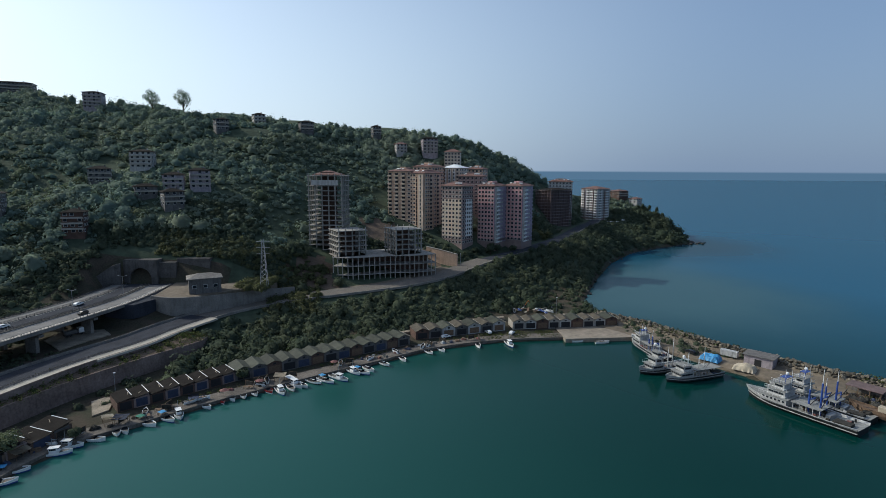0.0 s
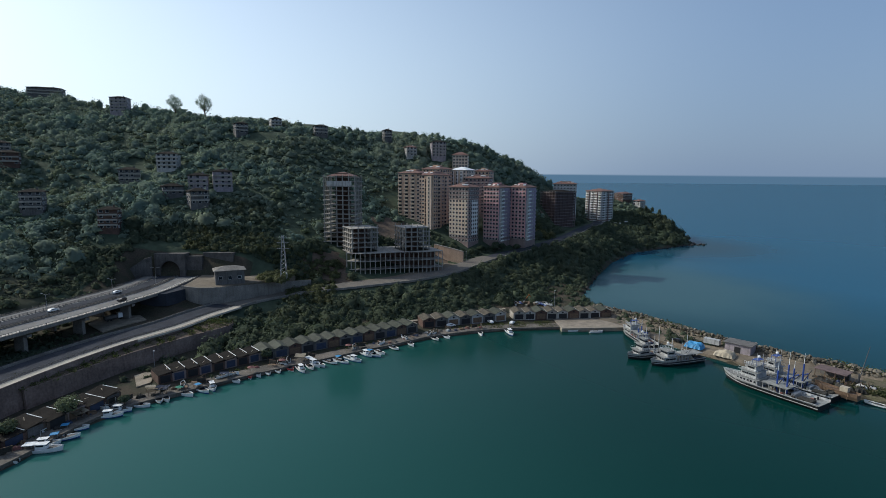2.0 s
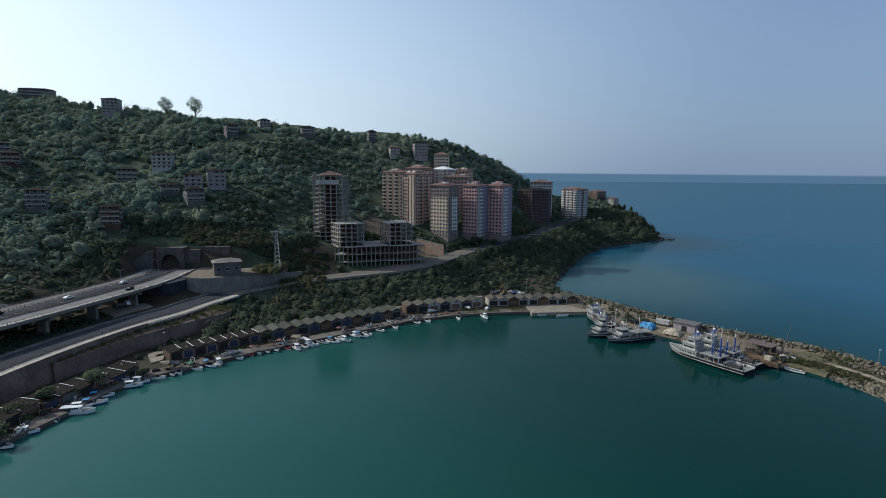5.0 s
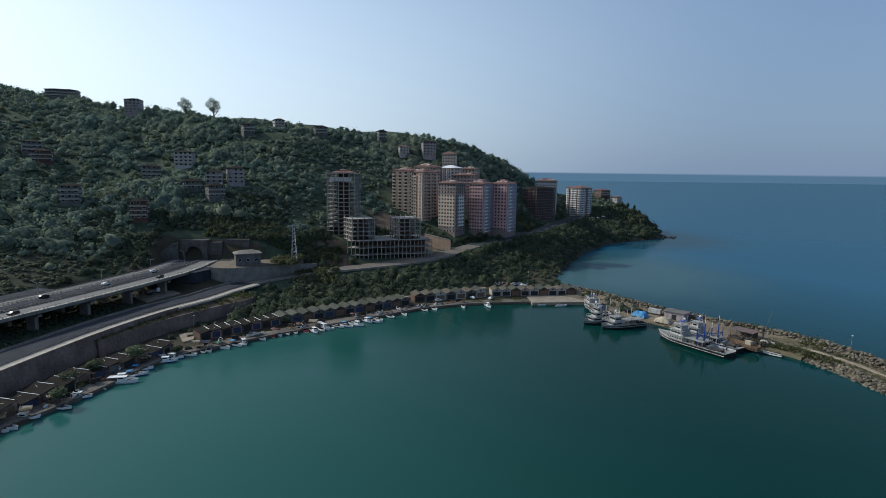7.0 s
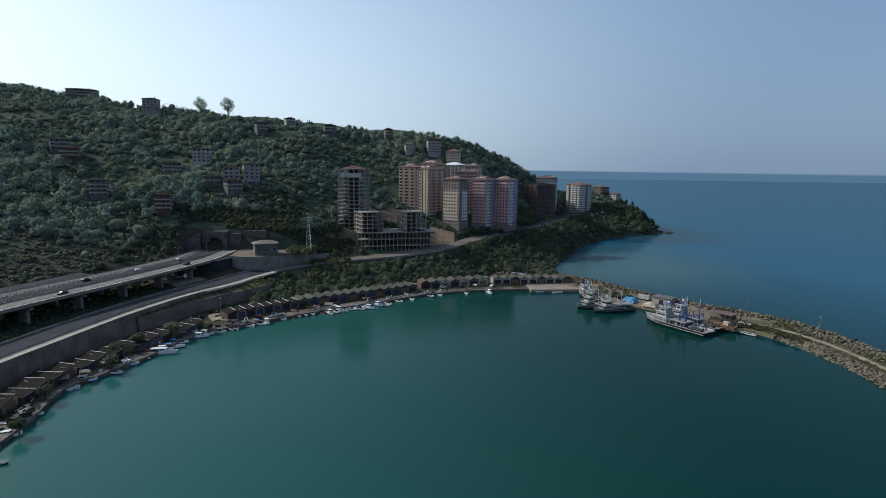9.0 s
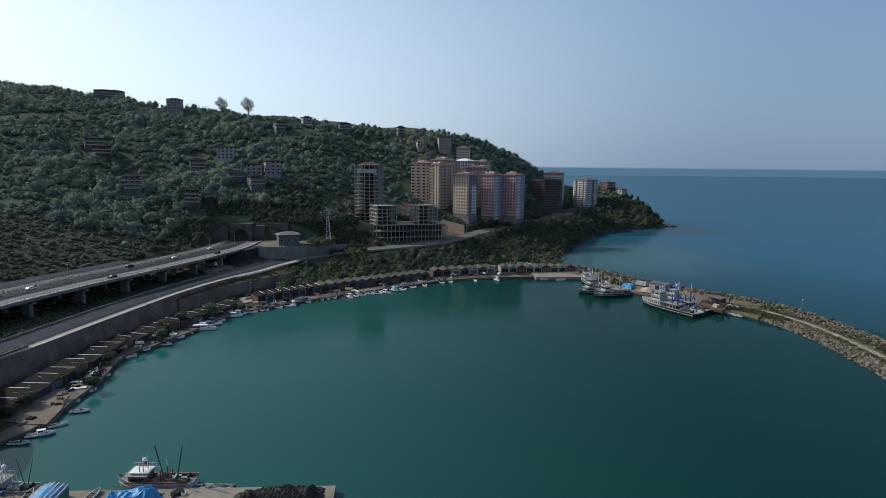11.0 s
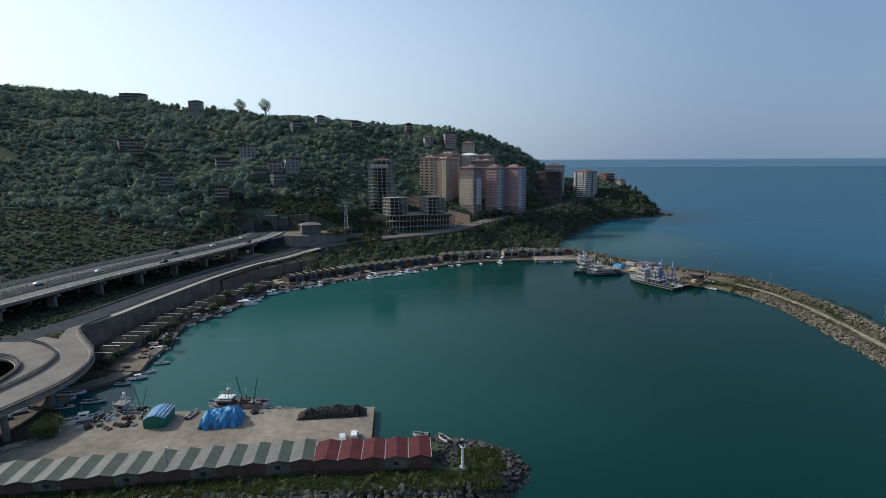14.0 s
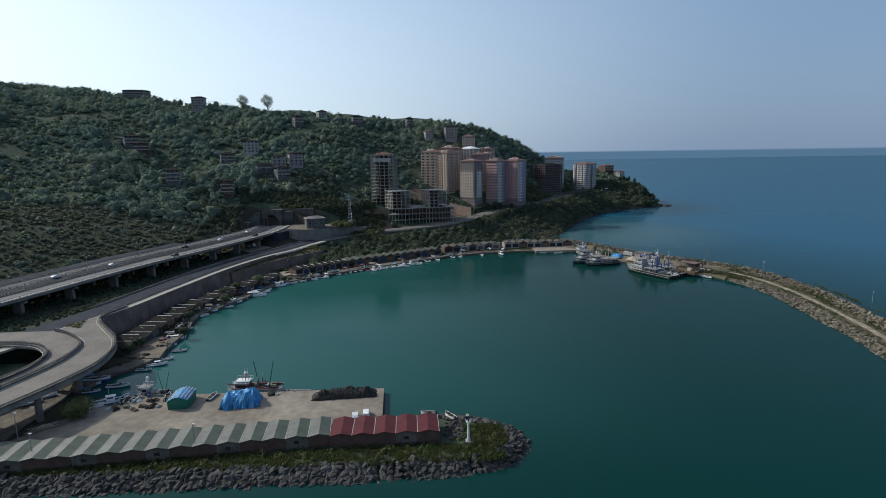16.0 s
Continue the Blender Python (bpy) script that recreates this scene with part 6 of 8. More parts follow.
def ship(m, L, B, label, tiers=3, roofed=True, frames="bluepaint", mast=13, low="hullblack", post=.34, house_paint="shipwhite"):
    """A steel purse seiner, bow to +x: tiered white bridge forward, roofed waist, clear working deck aft."""
    t = thing("fishing_vessel", m, label, "ship")
    D = 2.35 if L > 25 else 1.9
    part("hull", hull(L, B, D, 0.5, 0.9, .68, 18, -1.0, .86), ["shipwhite", low, "shipdeck"], t)
    for sg in (-1, 1):
        part("rubbing_strake", strake_line(L, B, D, sg), "shipwhite", t, "white line along the black hull")
    dk = D * .72
    x1 = L * .34
    for k in range(tiers):
        bw, x0, xa = B * (.37 - .06 * k), L * (.1 + .022 * k), x1 - k * 1.5
        bm = bmesh.new()
        box(bm, x0, xa, -bw, bw, dk + k * 2.3, dk + k * 2.3 + 2.2, 0, .08)
        tier = part("bridge_tier", bm, house_paint, t)
        part("deck_edge", boxm(x0 - .5, xa + .7, -bw - .35, bw + .35, dk + k * 2.3 + 2.2, dk + k * 2.3 + 2.32), "shipdeck", t)
        for f in np.linspace(x0 + .9, xa - .9, 6):
            for sg in (-1, 1):
                part("window", boxm(f - .35, f + .35, sg * bw * .99 - .06, sg * bw * .99 + .06, dk + k * 2.3 + 1.0, dk + k * 2.3 + 1.6), "glass", tier)
        for y in np.linspace(-bw * .75, bw * .75, 5):
            part("window", boxm(xa - .1, xa + .03, y - .35, y + .35, dk + k * 2.3 + 1.0, dk + k * 2.3 + 1.65), "glass", tier)
        for sg in (-1, 1):
            bm = bmesh.new()
            beam(bm, (x0 - .4, sg * (bw + .3), dk + k * 2.3 + 3.2), (xa + .6, sg * (bw + .3), dk + k * 2.3 + 3.2), .04, 4)
            for f in np.linspace(x0 - .4, xa + .6, 7):
                beam(bm, (f, sg * (bw + .3), dk + k * 2.3 + 2.3), (f, sg * (bw + .3), dk + k * 2.3 + 3.2), .03, 4)
            part("railing", bm, "white", t)
    top = dk + tiers * 2.3
    bm = bmesh.new()
    for px in (L * .145, L * .195):
        for sg in (-1, 1):
            beam(bm, (px, sg * B * .22, top), (px, sg * B * .22, top + 1.9), .08, 5)
    box(bm, L * .14, L * .2, -B * .2, B * .2, top + 1.85, top + 1.95)
    part("top_awning", bm, frames, t, "painted awning frame over the bridge")
    for x, y in ((L * .12, 0), (L * .16, B * .12)):
        bm = bmesh.new()
        beam(bm, (x, y, top), (x, y, top + 4.5), .09, 6, .04)
        part("antenna", bm, "white", t)
    bm = bmesh.new()
    bmesh.ops.create_uvsphere(bm, u_segments=10, v_segments=6, radius=.55, matrix=Matrix.Translation((L * .18, -B * .12, top + 2.5)))
    part("radar_dome", bm, "white", t)
    if roofed:
        part("waist_roof", boxm(-L * (.44 if roofed == "long" else .2), L * .06, -B * .38, B * .38, dk + 2.4, dk + 2.55), "shipdeck", t, "flat grey roof over the waist")
        for x in np.linspace(-L * .19, L * .04, 5):
            for sg in (-1, 1):
                part("stanchion", boxm(x - .08, x + .08, sg * B * .36 - .08, sg * B * .36 + .08, dk, dk + 2.4), "shipwhite", t)
    for x, h in ((-L * .06, mast * .7), (-L * .16, mast)):
        bm = bmesh.new()
        beam(bm, (x, B * .1, dk), (x, B * .1, dk + h * .8), post, 8, post * .75)
        part("crane_post", bm, frames, t, "painted steel crane post")
        bm = bmesh.new()
        beam(bm, (x, B * .1, dk + h * .78), (x, B * .1, dk + h * 1.15), .12, 6, .06)
        part("mast", bm, "white", t)
        bm = bmesh.new()
        beam(bm, (x, B * .12, dk + 1.6), (x - 3.4, B * .3, dk + h * .72), post * .4, 6)
        part("boom", bm, "railing", t, "dark steel derrick boom")
        bm = bmesh.new()
        beam(bm, (x, -B * .3, dk), (x, -B * .3, dk + h * .42), post * .7, 6)
        beam(bm, (x, -B * .3, dk + h * .41), (x, B * .1, dk + h * .41), post * .6, 6)
        part("gantry", bm, frames, t, "painted gantry frame")
    gear = random.Random(int(L * 10))
    for k in range(24):
        gx0, gy0, gs = gear.uniform(-L * .44, L * .06), gear.uniform(-B * .36, B * .3), gear.uniform(.3, 1.1)
        bm = bmesh.new()
        box(bm, gx0, gx0 + gs * 1.5, gy0, gy0 + gs, dk, dk + gs * .8, 0, .06)
        part("deck_gear", bm, gear.choice(["wood", "shipdeck", "metal", "net", "beigetarp", "cloth", "darkblue", "net", "shipwhite"]), t)
    part("winch", boxm(-L * .26, -L * .22, -B * .2, B * .2, dk, dk + 1.3), "metal", t)
    part("net_bin", boxm(-L * .44, -L * .3, B * .08, B * .38, dk, dk + 1.1), "net", t, "dark heap of folded net")
    for y in (-B * .3, -B * .1):
        bm = bmesh.new()
        beam(bm, (-L * .4, y, dk), (-L * .4, y, dk + 1.1), .3, 8)
        part("bollard", bm, "hullblack", t)
    for k in range(7):
        bm = bmesh.new()
        x = -L * .4 + k * L * .11
        ww = Matrix.Translation((x, -B * .5, D * .75)) @ Matrix.Rotation(math.pi / 2, 4, "X")
        bmesh.ops.create_cone(bm, cap_ends=True, segments=10, radius1=.42, radius2=.42, depth=.3, matrix=ww)
        part("fender", bm, "rubber", t, "black tyre fender")
    return t


def heading(a, b):
    return math.degrees(math.atan2(b[1] - a[1], b[0] - a[0]))


ship(pose(151.9, 156.0, 0, 0, 0, 116.5), 33.5, 10, "large white purse seiner with black waterline and blue cranes", 3)
ship(pose(161.3, 160.4, 0, 0, 0, 117), 30, 8.5, "white purse seiner with blue bridge top and cranes", 3, mast=11)
ship(pose(133, 187.3, 0, 0, 0, 194), 24, 6.8, "white seiner with flat grey roof over its waist", 2, roofed="long", mast=9, frames="shipwhite", post=.16)
ship(pose(125.5, 195.6, 0, 0, 0, 196), 22, 6.5, "white fishing vessel with three bridge levels", 3, roofed=False, mast=10, frames="shipwhite", post=.18)
ship(pose(129.6, 217.5, 0, 0, 0, 93), 27, 7, "blue and white fishing vessel alongside the quay corner", 2, mast=8)


# ---------- near pier: things on the quay ----------
def tarp_mesh(w, d, h, seed, mat_split=0.0, folds=0.35, nx=26, ny=20, crease=0.0):
    """A crumpled sheet over a boat on stands: a lumpy mound with vertical folds."""
    r = np.random.default_rng(seed)
    bm = bmesh.new()
    ph = r.uniform(0, 6, 6)
    vs = []
    for j in range(ny + 1):
        row = []
        for i in range(nx + 1):
            u, v = i / nx * 2 - 1, j / ny * 2 - 1
            edge = max(abs(u), abs(v))
            side = min(1.0, (1 - edge) / .24)
            crown = (1 - .35 * v * v) * (1 - .25 * u * u)
            z = h * side ** .6 * (crown * (.85 + .12 * math.sin(4 * u + ph[0]) + .08 * math.sin(5 * v + ph[1])))
            f = folds * (1 - side) * math.sin(14 * (u + v) + ph[2]) * .5
            row.append(bm.verts.new((u * w / 2 * (1 + f * .2) + .12 * math.sin(7 * v + ph[3]), v * d / 2 * (1 + f * .2) + .1 * math.sin(6 * u + ph[4]), max(0.0, z + .12 * math.sin(9 * u + 5 * v + ph[5]) * side + r.normal() * crease * side))))
        vs.append(row)
    for j in range(ny):
        for i in range(nx):
            f = bm.faces.new((vs[j][i], vs[j][i + 1], vs[j + 1][i + 1], vs[j + 1][i]))
            if mat_split and f.calc_center_median().z < h * mat_split:
                f.material_index = 1
    return bm


covered = thing("covered_boat", pose(-60, -5.2, 1.5, 0, 0, 4) @ Matrix.Diagonal((.82, .82, .88, 1)), "laid-up boat under a green cover with blue striped top sheet", "covered boat")
bm = bmesh.new()
prof = [(-3.5, 0), (-3.7, 2.9), (-2.0, 3.8), (0, 4.2), (2.0, 3.9), (3.7, 3.0), (3.5, 0)]
rows = [[bm.verts.new((x * s, y, z * k + .12 * math.sin(y * 2 + x))) for x, z in prof] for y, s, k in ((-4.8, .96, .96), (-2, 1, 1), (1, 1, 1.02), (4.5, .95, .97), (5.4, .7, .75))]
for a, b in zip(rows, rows[1:]):
    for j in range(len(prof) - 1):
        bm.faces.new((a[j], a[j + 1], b[j + 1], b[j])).material_index = 1 if 0 < j < 5 else 0
bm.faces.new(rows[0]).material_index = 0
bm.faces.new(rows[-1][::-1]).material_index = 0
bmesh.ops.recalc_face_normals(bm, faces=bm.faces[:])
part("cover", bm, ["green", "blue"], covered)
for x in (-3.2, -2.1, -1.0, 0.2, 1.3, 2.4, 3.3):
    bm = bmesh.new()
    zz = float(np.interp(x, [-3.7, -2, 0, 2, 3.7], [2.9, 3.8, 4.2, 3.9, 3.0])) + .13
    box(bm, x - .15, x + .15, -4.6, 4.6, zz - .16, zz - .05)
    part("stripe", bm, "shipwhite", covered, "white stripe of the top sheet")
tarp = thing("tarpaulin_boat", pose(-42.4, -6.2, 1.5, 0, 0, 10), "boat on the quay under a crumpled bright blue tarpaulin", "covered boat")
part("tarpaulin", tarp_mesh(10.6, 8.2, 4.4, 4, 0, 1.6, 15, 11, .32), "blue", tarp)
for k, (x, y) in enumerate(((-4.4, -3.2), (-2, -4.0), (3, -3.8), (4.8, -1.8))):
    bm = bmesh.new()
    beam(bm, (x, y, 0), (x * .8, y * .7, 2.6), .12, 6)
    part("prop", bm, "wood", tarp)
nets = thing("net_heap", pose(-12, -3.6, 1.5, 0, 0, 5), "long heap of dark fishing nets on the quay edge", "fishing net")
part("net", tarp_mesh(19.5, 5.0, 2.3, 20, 0, .2, 60, 14, .13), "net", nets, "one long pile of folded net")
for k, (x, y, w) in enumerate(((-6, -.3, 4.5), (1.5, .2, 5), (6.6, -.2, 4))):
    part("net", tarp_mesh(w, 3.4, 2.75, 24 + k, 0, .2, 16, 12, .1), "net", nets).matrix_basis = pose(x, y, 0, 0, 0, k * 35)

red_boat = ship(pose(-41.3, 4.4, 0, 0, 0, 177), 17, 5.2, "red and white fishing boat with tall spars at the pier", 1, roofed=False, frames="cloth", mast=5, low="shipwhite", post=.2, house_paint="cloth")
for y in (-2.0, 2.0):
    part("gunwale", boxm(-8, 6.5, y - .3, y + .3, 2.0, 2.25), "cloth", red_boat, "worn red gunwale")
part("wheelhouse_roof", boxm(1.2, 5.6, -1.5, 1.5, 3.9, 4.15), "white", red_boat, "white wheelhouse roof")
for x, dx in ((-1.5, -3.5), (1.5, 2.5)):
    bm = bmesh.new()
    beam(bm, (x - 3, 0, 2), (x - 3 + dx * .55, 0.5, 10.5), .2, 6, .14)
    part("spar", bm, "green", red_boat, "green painted spar")
white_boat = ship(pose(-72, 2.3, 0.2, 0, 0, 172), 10.5, 3.6, "white cabin trawler with two green spars at the pier", 1, roofed=False, frames="shipwhite", mast=3, low="shipwhite", post=.1)
for dx in (-1.5, 2.5):
    bm = bmesh.new()
    beam(bm, (-3.5, 0, 1), (-3.5 - dx, .3, 9), .12, 6, .07)
    part("spar", bm, "green", white_boat, "green painted spar")
for x, y, z, r in ((-84, -2.5, 1.5, 20), (-80, -1, 1.5, 70), (-52.5, -2, 1.5, 80), (-31, 3.2, 0, 4), (-26, 3.0, 0, 178), (-88, -4, 1.5, 130)):
    copy_thing(B_SMALL if r != 80 else B_DARK, pose(x, y, z, 0, 0, r) @ Matrix.Scale(.75, 4))
copy_thing(B_CABIN, pose(-82.5, -3.5, 1.5, 0, 4, 30))
copy_thing(B_DINGHY, pose(19.5, -20.4, 2.0, 0, 0, 125))
copy_thing(B_DINGHY, pose(13.5, -14.5, 0, 0, 0, 170))
copy_thing(B_BLUE, pose(-99, 14, 0.0, 0, 0, 0))
copy_thing(B_BLUE, pose(-108, -2, 1.0, 0, 0, 30))

lighthouse = thing("harbour_light", pose(23.3, -34.3, 1.7), "white octagonal harbour light on a stepped plinth", "harbour light")
part("plinth", boxm(-.7, .7, -.7, .7, -.5, 1.0), "shipwhite", lighthouse)
bm = bmesh.new()
beam(bm, (0, 0, 1.0), (0, 0, 6.0), .36, 8, .24)
part("column", bm, "white", lighthouse)
bm = bmesh.new()
beam(bm, (0, 0, 6.0), (0, 0, 6.15), .65, 10)
part("gallery", bm, "white", lighthouse)
bm = bmesh.new()
for k in range(10):
    a = k * math.pi / 5
    beam(bm, (.75 * math.cos(a), .75 * math.sin(a), 6.2), (.75 * math.cos(a), .75 * math.sin(a), 7.1), .04, 4)
    beam(bm, (.75 * math.cos(a), .75 * math.sin(a), 7.1), (.75 * math.cos(a + .628), .75 * math.sin(a + .628), 7.1), .04, 4)
part("railing", bm, "white", lighthouse)
bm = bmesh.new()
beam(bm, (0, 0, 6.2), (0, 0, 7.5), .35, 8)
part("lantern", bm, "glass", lighthouse)
for k in range(3):
    part("solar_panel", boxm(-.5, .5, -.03, .03, 0, .8), "glass", lighthouse).matrix_basis = pose(.7 * math.cos(k * 2.1), .7 * math.sin(k * 2.1), 7.0, 40, 0, k * 120)


def car(m, paint, label, van=False):
    t = thing("van" if van else "car", m, label, "van" if van else "car")
    L, W, H = (4.9, 1.9, 2.0) if van else (4.3, 1.75, 1.45)
    bm = bmesh.new()
    prof = [(-L / 2, .35), (L / 2, .35), (L / 2, .8), (L * .3, .95), (L * .12, H), (-L * (.45 if van else .33), H), (-L / 2, 1.0)]
    a = [bm.verts.new((x, -W / 2 * (.86 if z > 1 else 1), z)) for x, z in prof]
    b = [bm.verts.new((x, W / 2 * (.86 if z > 1 else 1), z)) for x, z in prof]
    bm.faces.new(a)
    bm.faces.new(b[::-1])
    for i in range(len(prof)):
        bm.faces.new((a[(i + 1) % len(prof)], a[i], b[i], b[(i + 1) % len(prof)]))
    bmesh.ops.bevel(bm, geom=bm.edges[:], offset=.08, segments=2, affect="EDGES")
    bmesh.ops.recalc_face_normals(bm, faces=bm.faces[:])
    part("body", bm, paint, t)
    bm = bmesh.new()
    v = [bm.verts.new(p) for p in ((L * .292, -W * .4, 1.0), (L * .292, W * .4, 1.0), (L * .14, W * .36, H - .1), (L * .14, -W * .36, H - .1))]
    bm.faces.new(v)
    bmesh.ops.solidify(bm, geom=bm.faces[:], thickness=.03)
    part("windscreen", bm, "glass", t)
    for sg in (-1, 1):
        part("side_window", boxm(-L * .28, L * .12, sg * W * .455 - .03, sg * W * .455 + .03, 1.02, H - .16), "glass", t)
        for x in (-L * .32, L * .3):
            bm = bmesh.new()
            beam(bm, (x, sg * W / 2 - sg * .2, .33), (x, sg * W / 2 + sg * .02, .33), .33, 12)
            part("wheel", bm, "rubber", t)
    return t


car(pose(-7.0, -18.2, 1.5, 0, 0, 100), "carpaint", "white car parked behind the red boathouses")
car(pose(-4.0, -17.6, 1.5, 0, 0, 92), "white", "white van parked behind the red boathouses", True)
car_proto = car(pose(-146, 118, 18.1, 0, 0, 68), "white", "white car on the viaduct")
van_dark = car(pose(-133, 158, 18.1, 0, 0, -112), "hullblack", "dark car on the viaduct")


def at_viaduct(s, off, flip=0):
    p = np.array([np.interp(s, VACC, vl[:, i]) for i in range(3)])
    q = np.array([np.interp(s + 2, VACC, vl[:, i]) for i in range(3)])
    n = np.array([np.interp(s, VACC, vn[:, i]) for i in range(2)])
    return pose(p[0] + n[0] * off, p[1] + n[1] * off, p[2] + .1, 0, 0, heading(p, q) + flip)


VACC = np.r_[0, np.cumsum(np.linalg.norm(np.diff(vl[:, :2], axis=0), axis=1))]
car_proto.matrix_basis = at_viaduct(120, 16)
van_dark.matrix_basis = at_viaduct(150, 4, 180)
for s, off, fl, pr in ((92, 20, 0, car_proto), (175, 20, 0, van_dark), (205, 17, 0, car_proto), (228, 5, 180, van_dark), (60, 16, 0, van_dark), (240, 19, 0, car_proto)):
    copy_thing(pr, at_viaduct(s, off, fl))
for x, y, r in ((258, 598, 20), (264, 596, 20), (270, 594, 20), (277, 596, 25)):
    copy_thing(car_proto, on_ground(x, y, r, .1))
copy_thing(van_dark, pose(143, 208, 2.3, 0, 0, 120))

lamp = thing("street_lamp", at_viaduct(40, 11.8), "grey steel street lamp with two arms", "street lamp", "lamps along the viaduct")
bm = bmesh.new()
beam(bm, (0, 0, 0), (0, 0, 9), .12, 8, .07)
part("pole", bm, "metal", lamp)
for sg in (-1, 1):
    bm = bmesh.new()
    beam(bm, (0, 0, 8.9), (0, sg * 1.9, 9.4), .05, 6)
    part("arm", bm, "metal", lamp)
    part("lamp_head", boxm(-.15, .15, sg * 1.9 - .35, sg * 1.9 + .35, 9.32, 9.45), "metal", lamp)
for s in np.arange(70, 275, 32):
    copy_thing(lamp, at_viaduct(s, 11.8))


def pole(m, h, label, lampy=True):
    t = thing("lamp_post", m, label, "lamp post")
    bm = bmesh.new()
    beam(bm, (0, 0, 0), (0, 0, h), .13, 8, .08)
    part("pole", bm, "metal", t)
    part("lamp_head", boxm(-.2, .5, -.15, .15, h - .1, h + .1), "white", t)
    return t


for x, y, z, h in ((-82, -36.5, 1.7, 8), (-44.5, -34.5, 1.7, 8), (-93, -26, 1.5, 8.5), (102, 262, 1.7, 12), (212, 140, 4.3, 5), (218, 70, 4.3, 5), (-73, 184, 1.6, 7), (62, 340, 16, 8)):
    pole(pose(x, y, z), h, "thin grey steel lamp post")


# clutter on the pier
rc = random.Random(5)
for k in range(14):
    x, y = rc.uniform(-84, -30), rc.uniform(-3.5, -.3)
    if abs(x + 43) < 8 or abs(x + 59) < 6:
        continue
    if k % 3 == 0:
        d = thing("drum", pose(x, y, 1.5), "blue steel drum on the quay", "drum")
        bm = bmesh.new()
        beam(bm, (0, 0, 0), (0, 0, .9), .3, 12)
        part("body", bm, "bluepaint", d)
        bm = bmesh.new()
        beam(bm, (0, 0, .9), (0, 0, .94), .26, 12)
        part("lid", bm, "metal", d)
    elif k % 3 == 1:
        d = thing("crate", pose(x, y, 1.5, 0, 0, rc.uniform(0, 90)), "white slatted fish crate on the quay", "crate")
        for z in (0, .22, .44):
            bm = bmesh.new()
            for x0, x1, y0, y1 in ((-.5, .5, -.35, -.31), (-.5, .5, .31, .35), (-.5, -.46, -.35, .35), (.46, .5, -.35, .35)):
                box(bm, x0, x1, y0, y1, z, z + .18)
            part("slat", bm, "white", d)
    else:
        d = thing("net_bundle", pose(x, y, 1.5, 0, 0, rc.uniform(0, 180)), "small bundle of dark nets on the quay", "fishing net")
        part("net", tarp_mesh(2.6, 2.2, .9, 70 + k), "net", d)
planks = thing("plank_pile", pose(-92.5, -18, 1.0, 0, 0, 48), "loose pile of weathered planks", "timber")
for k in range(16):
    ob = part("plank", boxm(-2.6, 2.6, -.12, .12, 0, .06), "beigetarp", planks)
    ob.matrix_basis = pose(rc.uniform(-1.6, 1.6), rc.uniform(-1.2, 1.2), .1 + .07 * k, 0, rc.uniform(-5, 5), rc.uniform(-25, 25))
slab = thing("scrap_heap", on_ground(93, 281, 0, .1), "heap of broken boats and timber behind the sheds", "scrap")
for k in range(12):
    ob = part("timber", boxm(-3, 3, -.5, .5, 0, .3), ("white", "wood", "bluepaint", "beigetarp")[k % 4], slab)
    ob.matrix_basis = pose(rc.uniform(-8, 8), rc.uniform(-4, 4), .3 + rc.random(), rc.uniform(-15, 15), rc.uniform(-12, 12), rc.uniform(0, 180))


# ---------- mole things ----------
shed = thing("shed", pose(163.6, 193.6, 2.3, 0, 0, -50), "weathered grey timber shed with a flat sheet roof", "shed")
part("wall", boxm(-5, 5, -3.4, 3.4, -.3, 3.7), "mauve", shed)
bm = bmesh.new()
box(bm, -5.6, 5.6, -4.0, 4.0, 3.7, 3.95)
part("roof", bm, "wallplaster", shed)
part("door", boxm(-1.2, 1.2, -3.46, -3.3, 0, 2.6), "dark", shed)
trailer = thing("trailer", pose(156.2, 202.2, 2.3, 0, 0, -50), "white box trailer on small wheels", "trailer")
part("body", boxm(-3.2, 3.2, -1.2, 1.2, .7, 2.9), "shipwhite", trailer)
for x in (-2.1, 2.1):
    for sg in (-1, 1):
        bm = bmesh.new()
        beam(bm, (x, sg * 1.1, .35), (x, sg * 1.3, .35), .38, 10)
        part("wheel", bm, "rubber", trailer)
bt = thing("tarpaulin_stack", pose(147.5, 200.5, 2.0, 0, 0, -55), "stores heaped under a bright blue tarpaulin", "tarpaulin")
part("tarpaulin", tarp_mesh(7.5, 5, 2.8, 31, 0, .6, 12, 8, .12), "blue", bt)
bt = thing("tarpaulin_stack", pose(154.6, 189.5, 1.8, 0, 0, -50), "stores heaped under a beige tarpaulin", "tarpaulin")
part("tarpaulin", tarp_mesh(8, 5.4, 2.8, 32, 0, .6, 12, 8, .1), "beigetarp", bt)
for k, (x, y, w) in enumerate(((145, 209, 6), (149, 204, 5), (174, 160, 9), (177, 154, 8), (170, 151, 6), (181, 152, 6))):
    hp = thing("gear_heap", pose(x, y, 1.6, 0, 0, k * 50), "heap of brown nets and fishing gear", "fishing gear")
    part("net", tarp_mesh(w * .7, w * .5, 1.5, 50 + k), "net", hp)
copy_thing(B_DARK, pose(180, 143.2, 0, 0, 0, 128))
wreck = thing("beached_hulk", pose(171.5, 150.5, 1.6, 0, 0, 118), "weathered brown boat hull propped on the mole", "boat")
part("hull", hull(13, 4, 1.8), ["wood", "wood", "wood"], wreck)
part("cabin", boxm(-3.4, -1, -1.0, 1.0, 1.6, 3.2), "beigetarp", wreck)
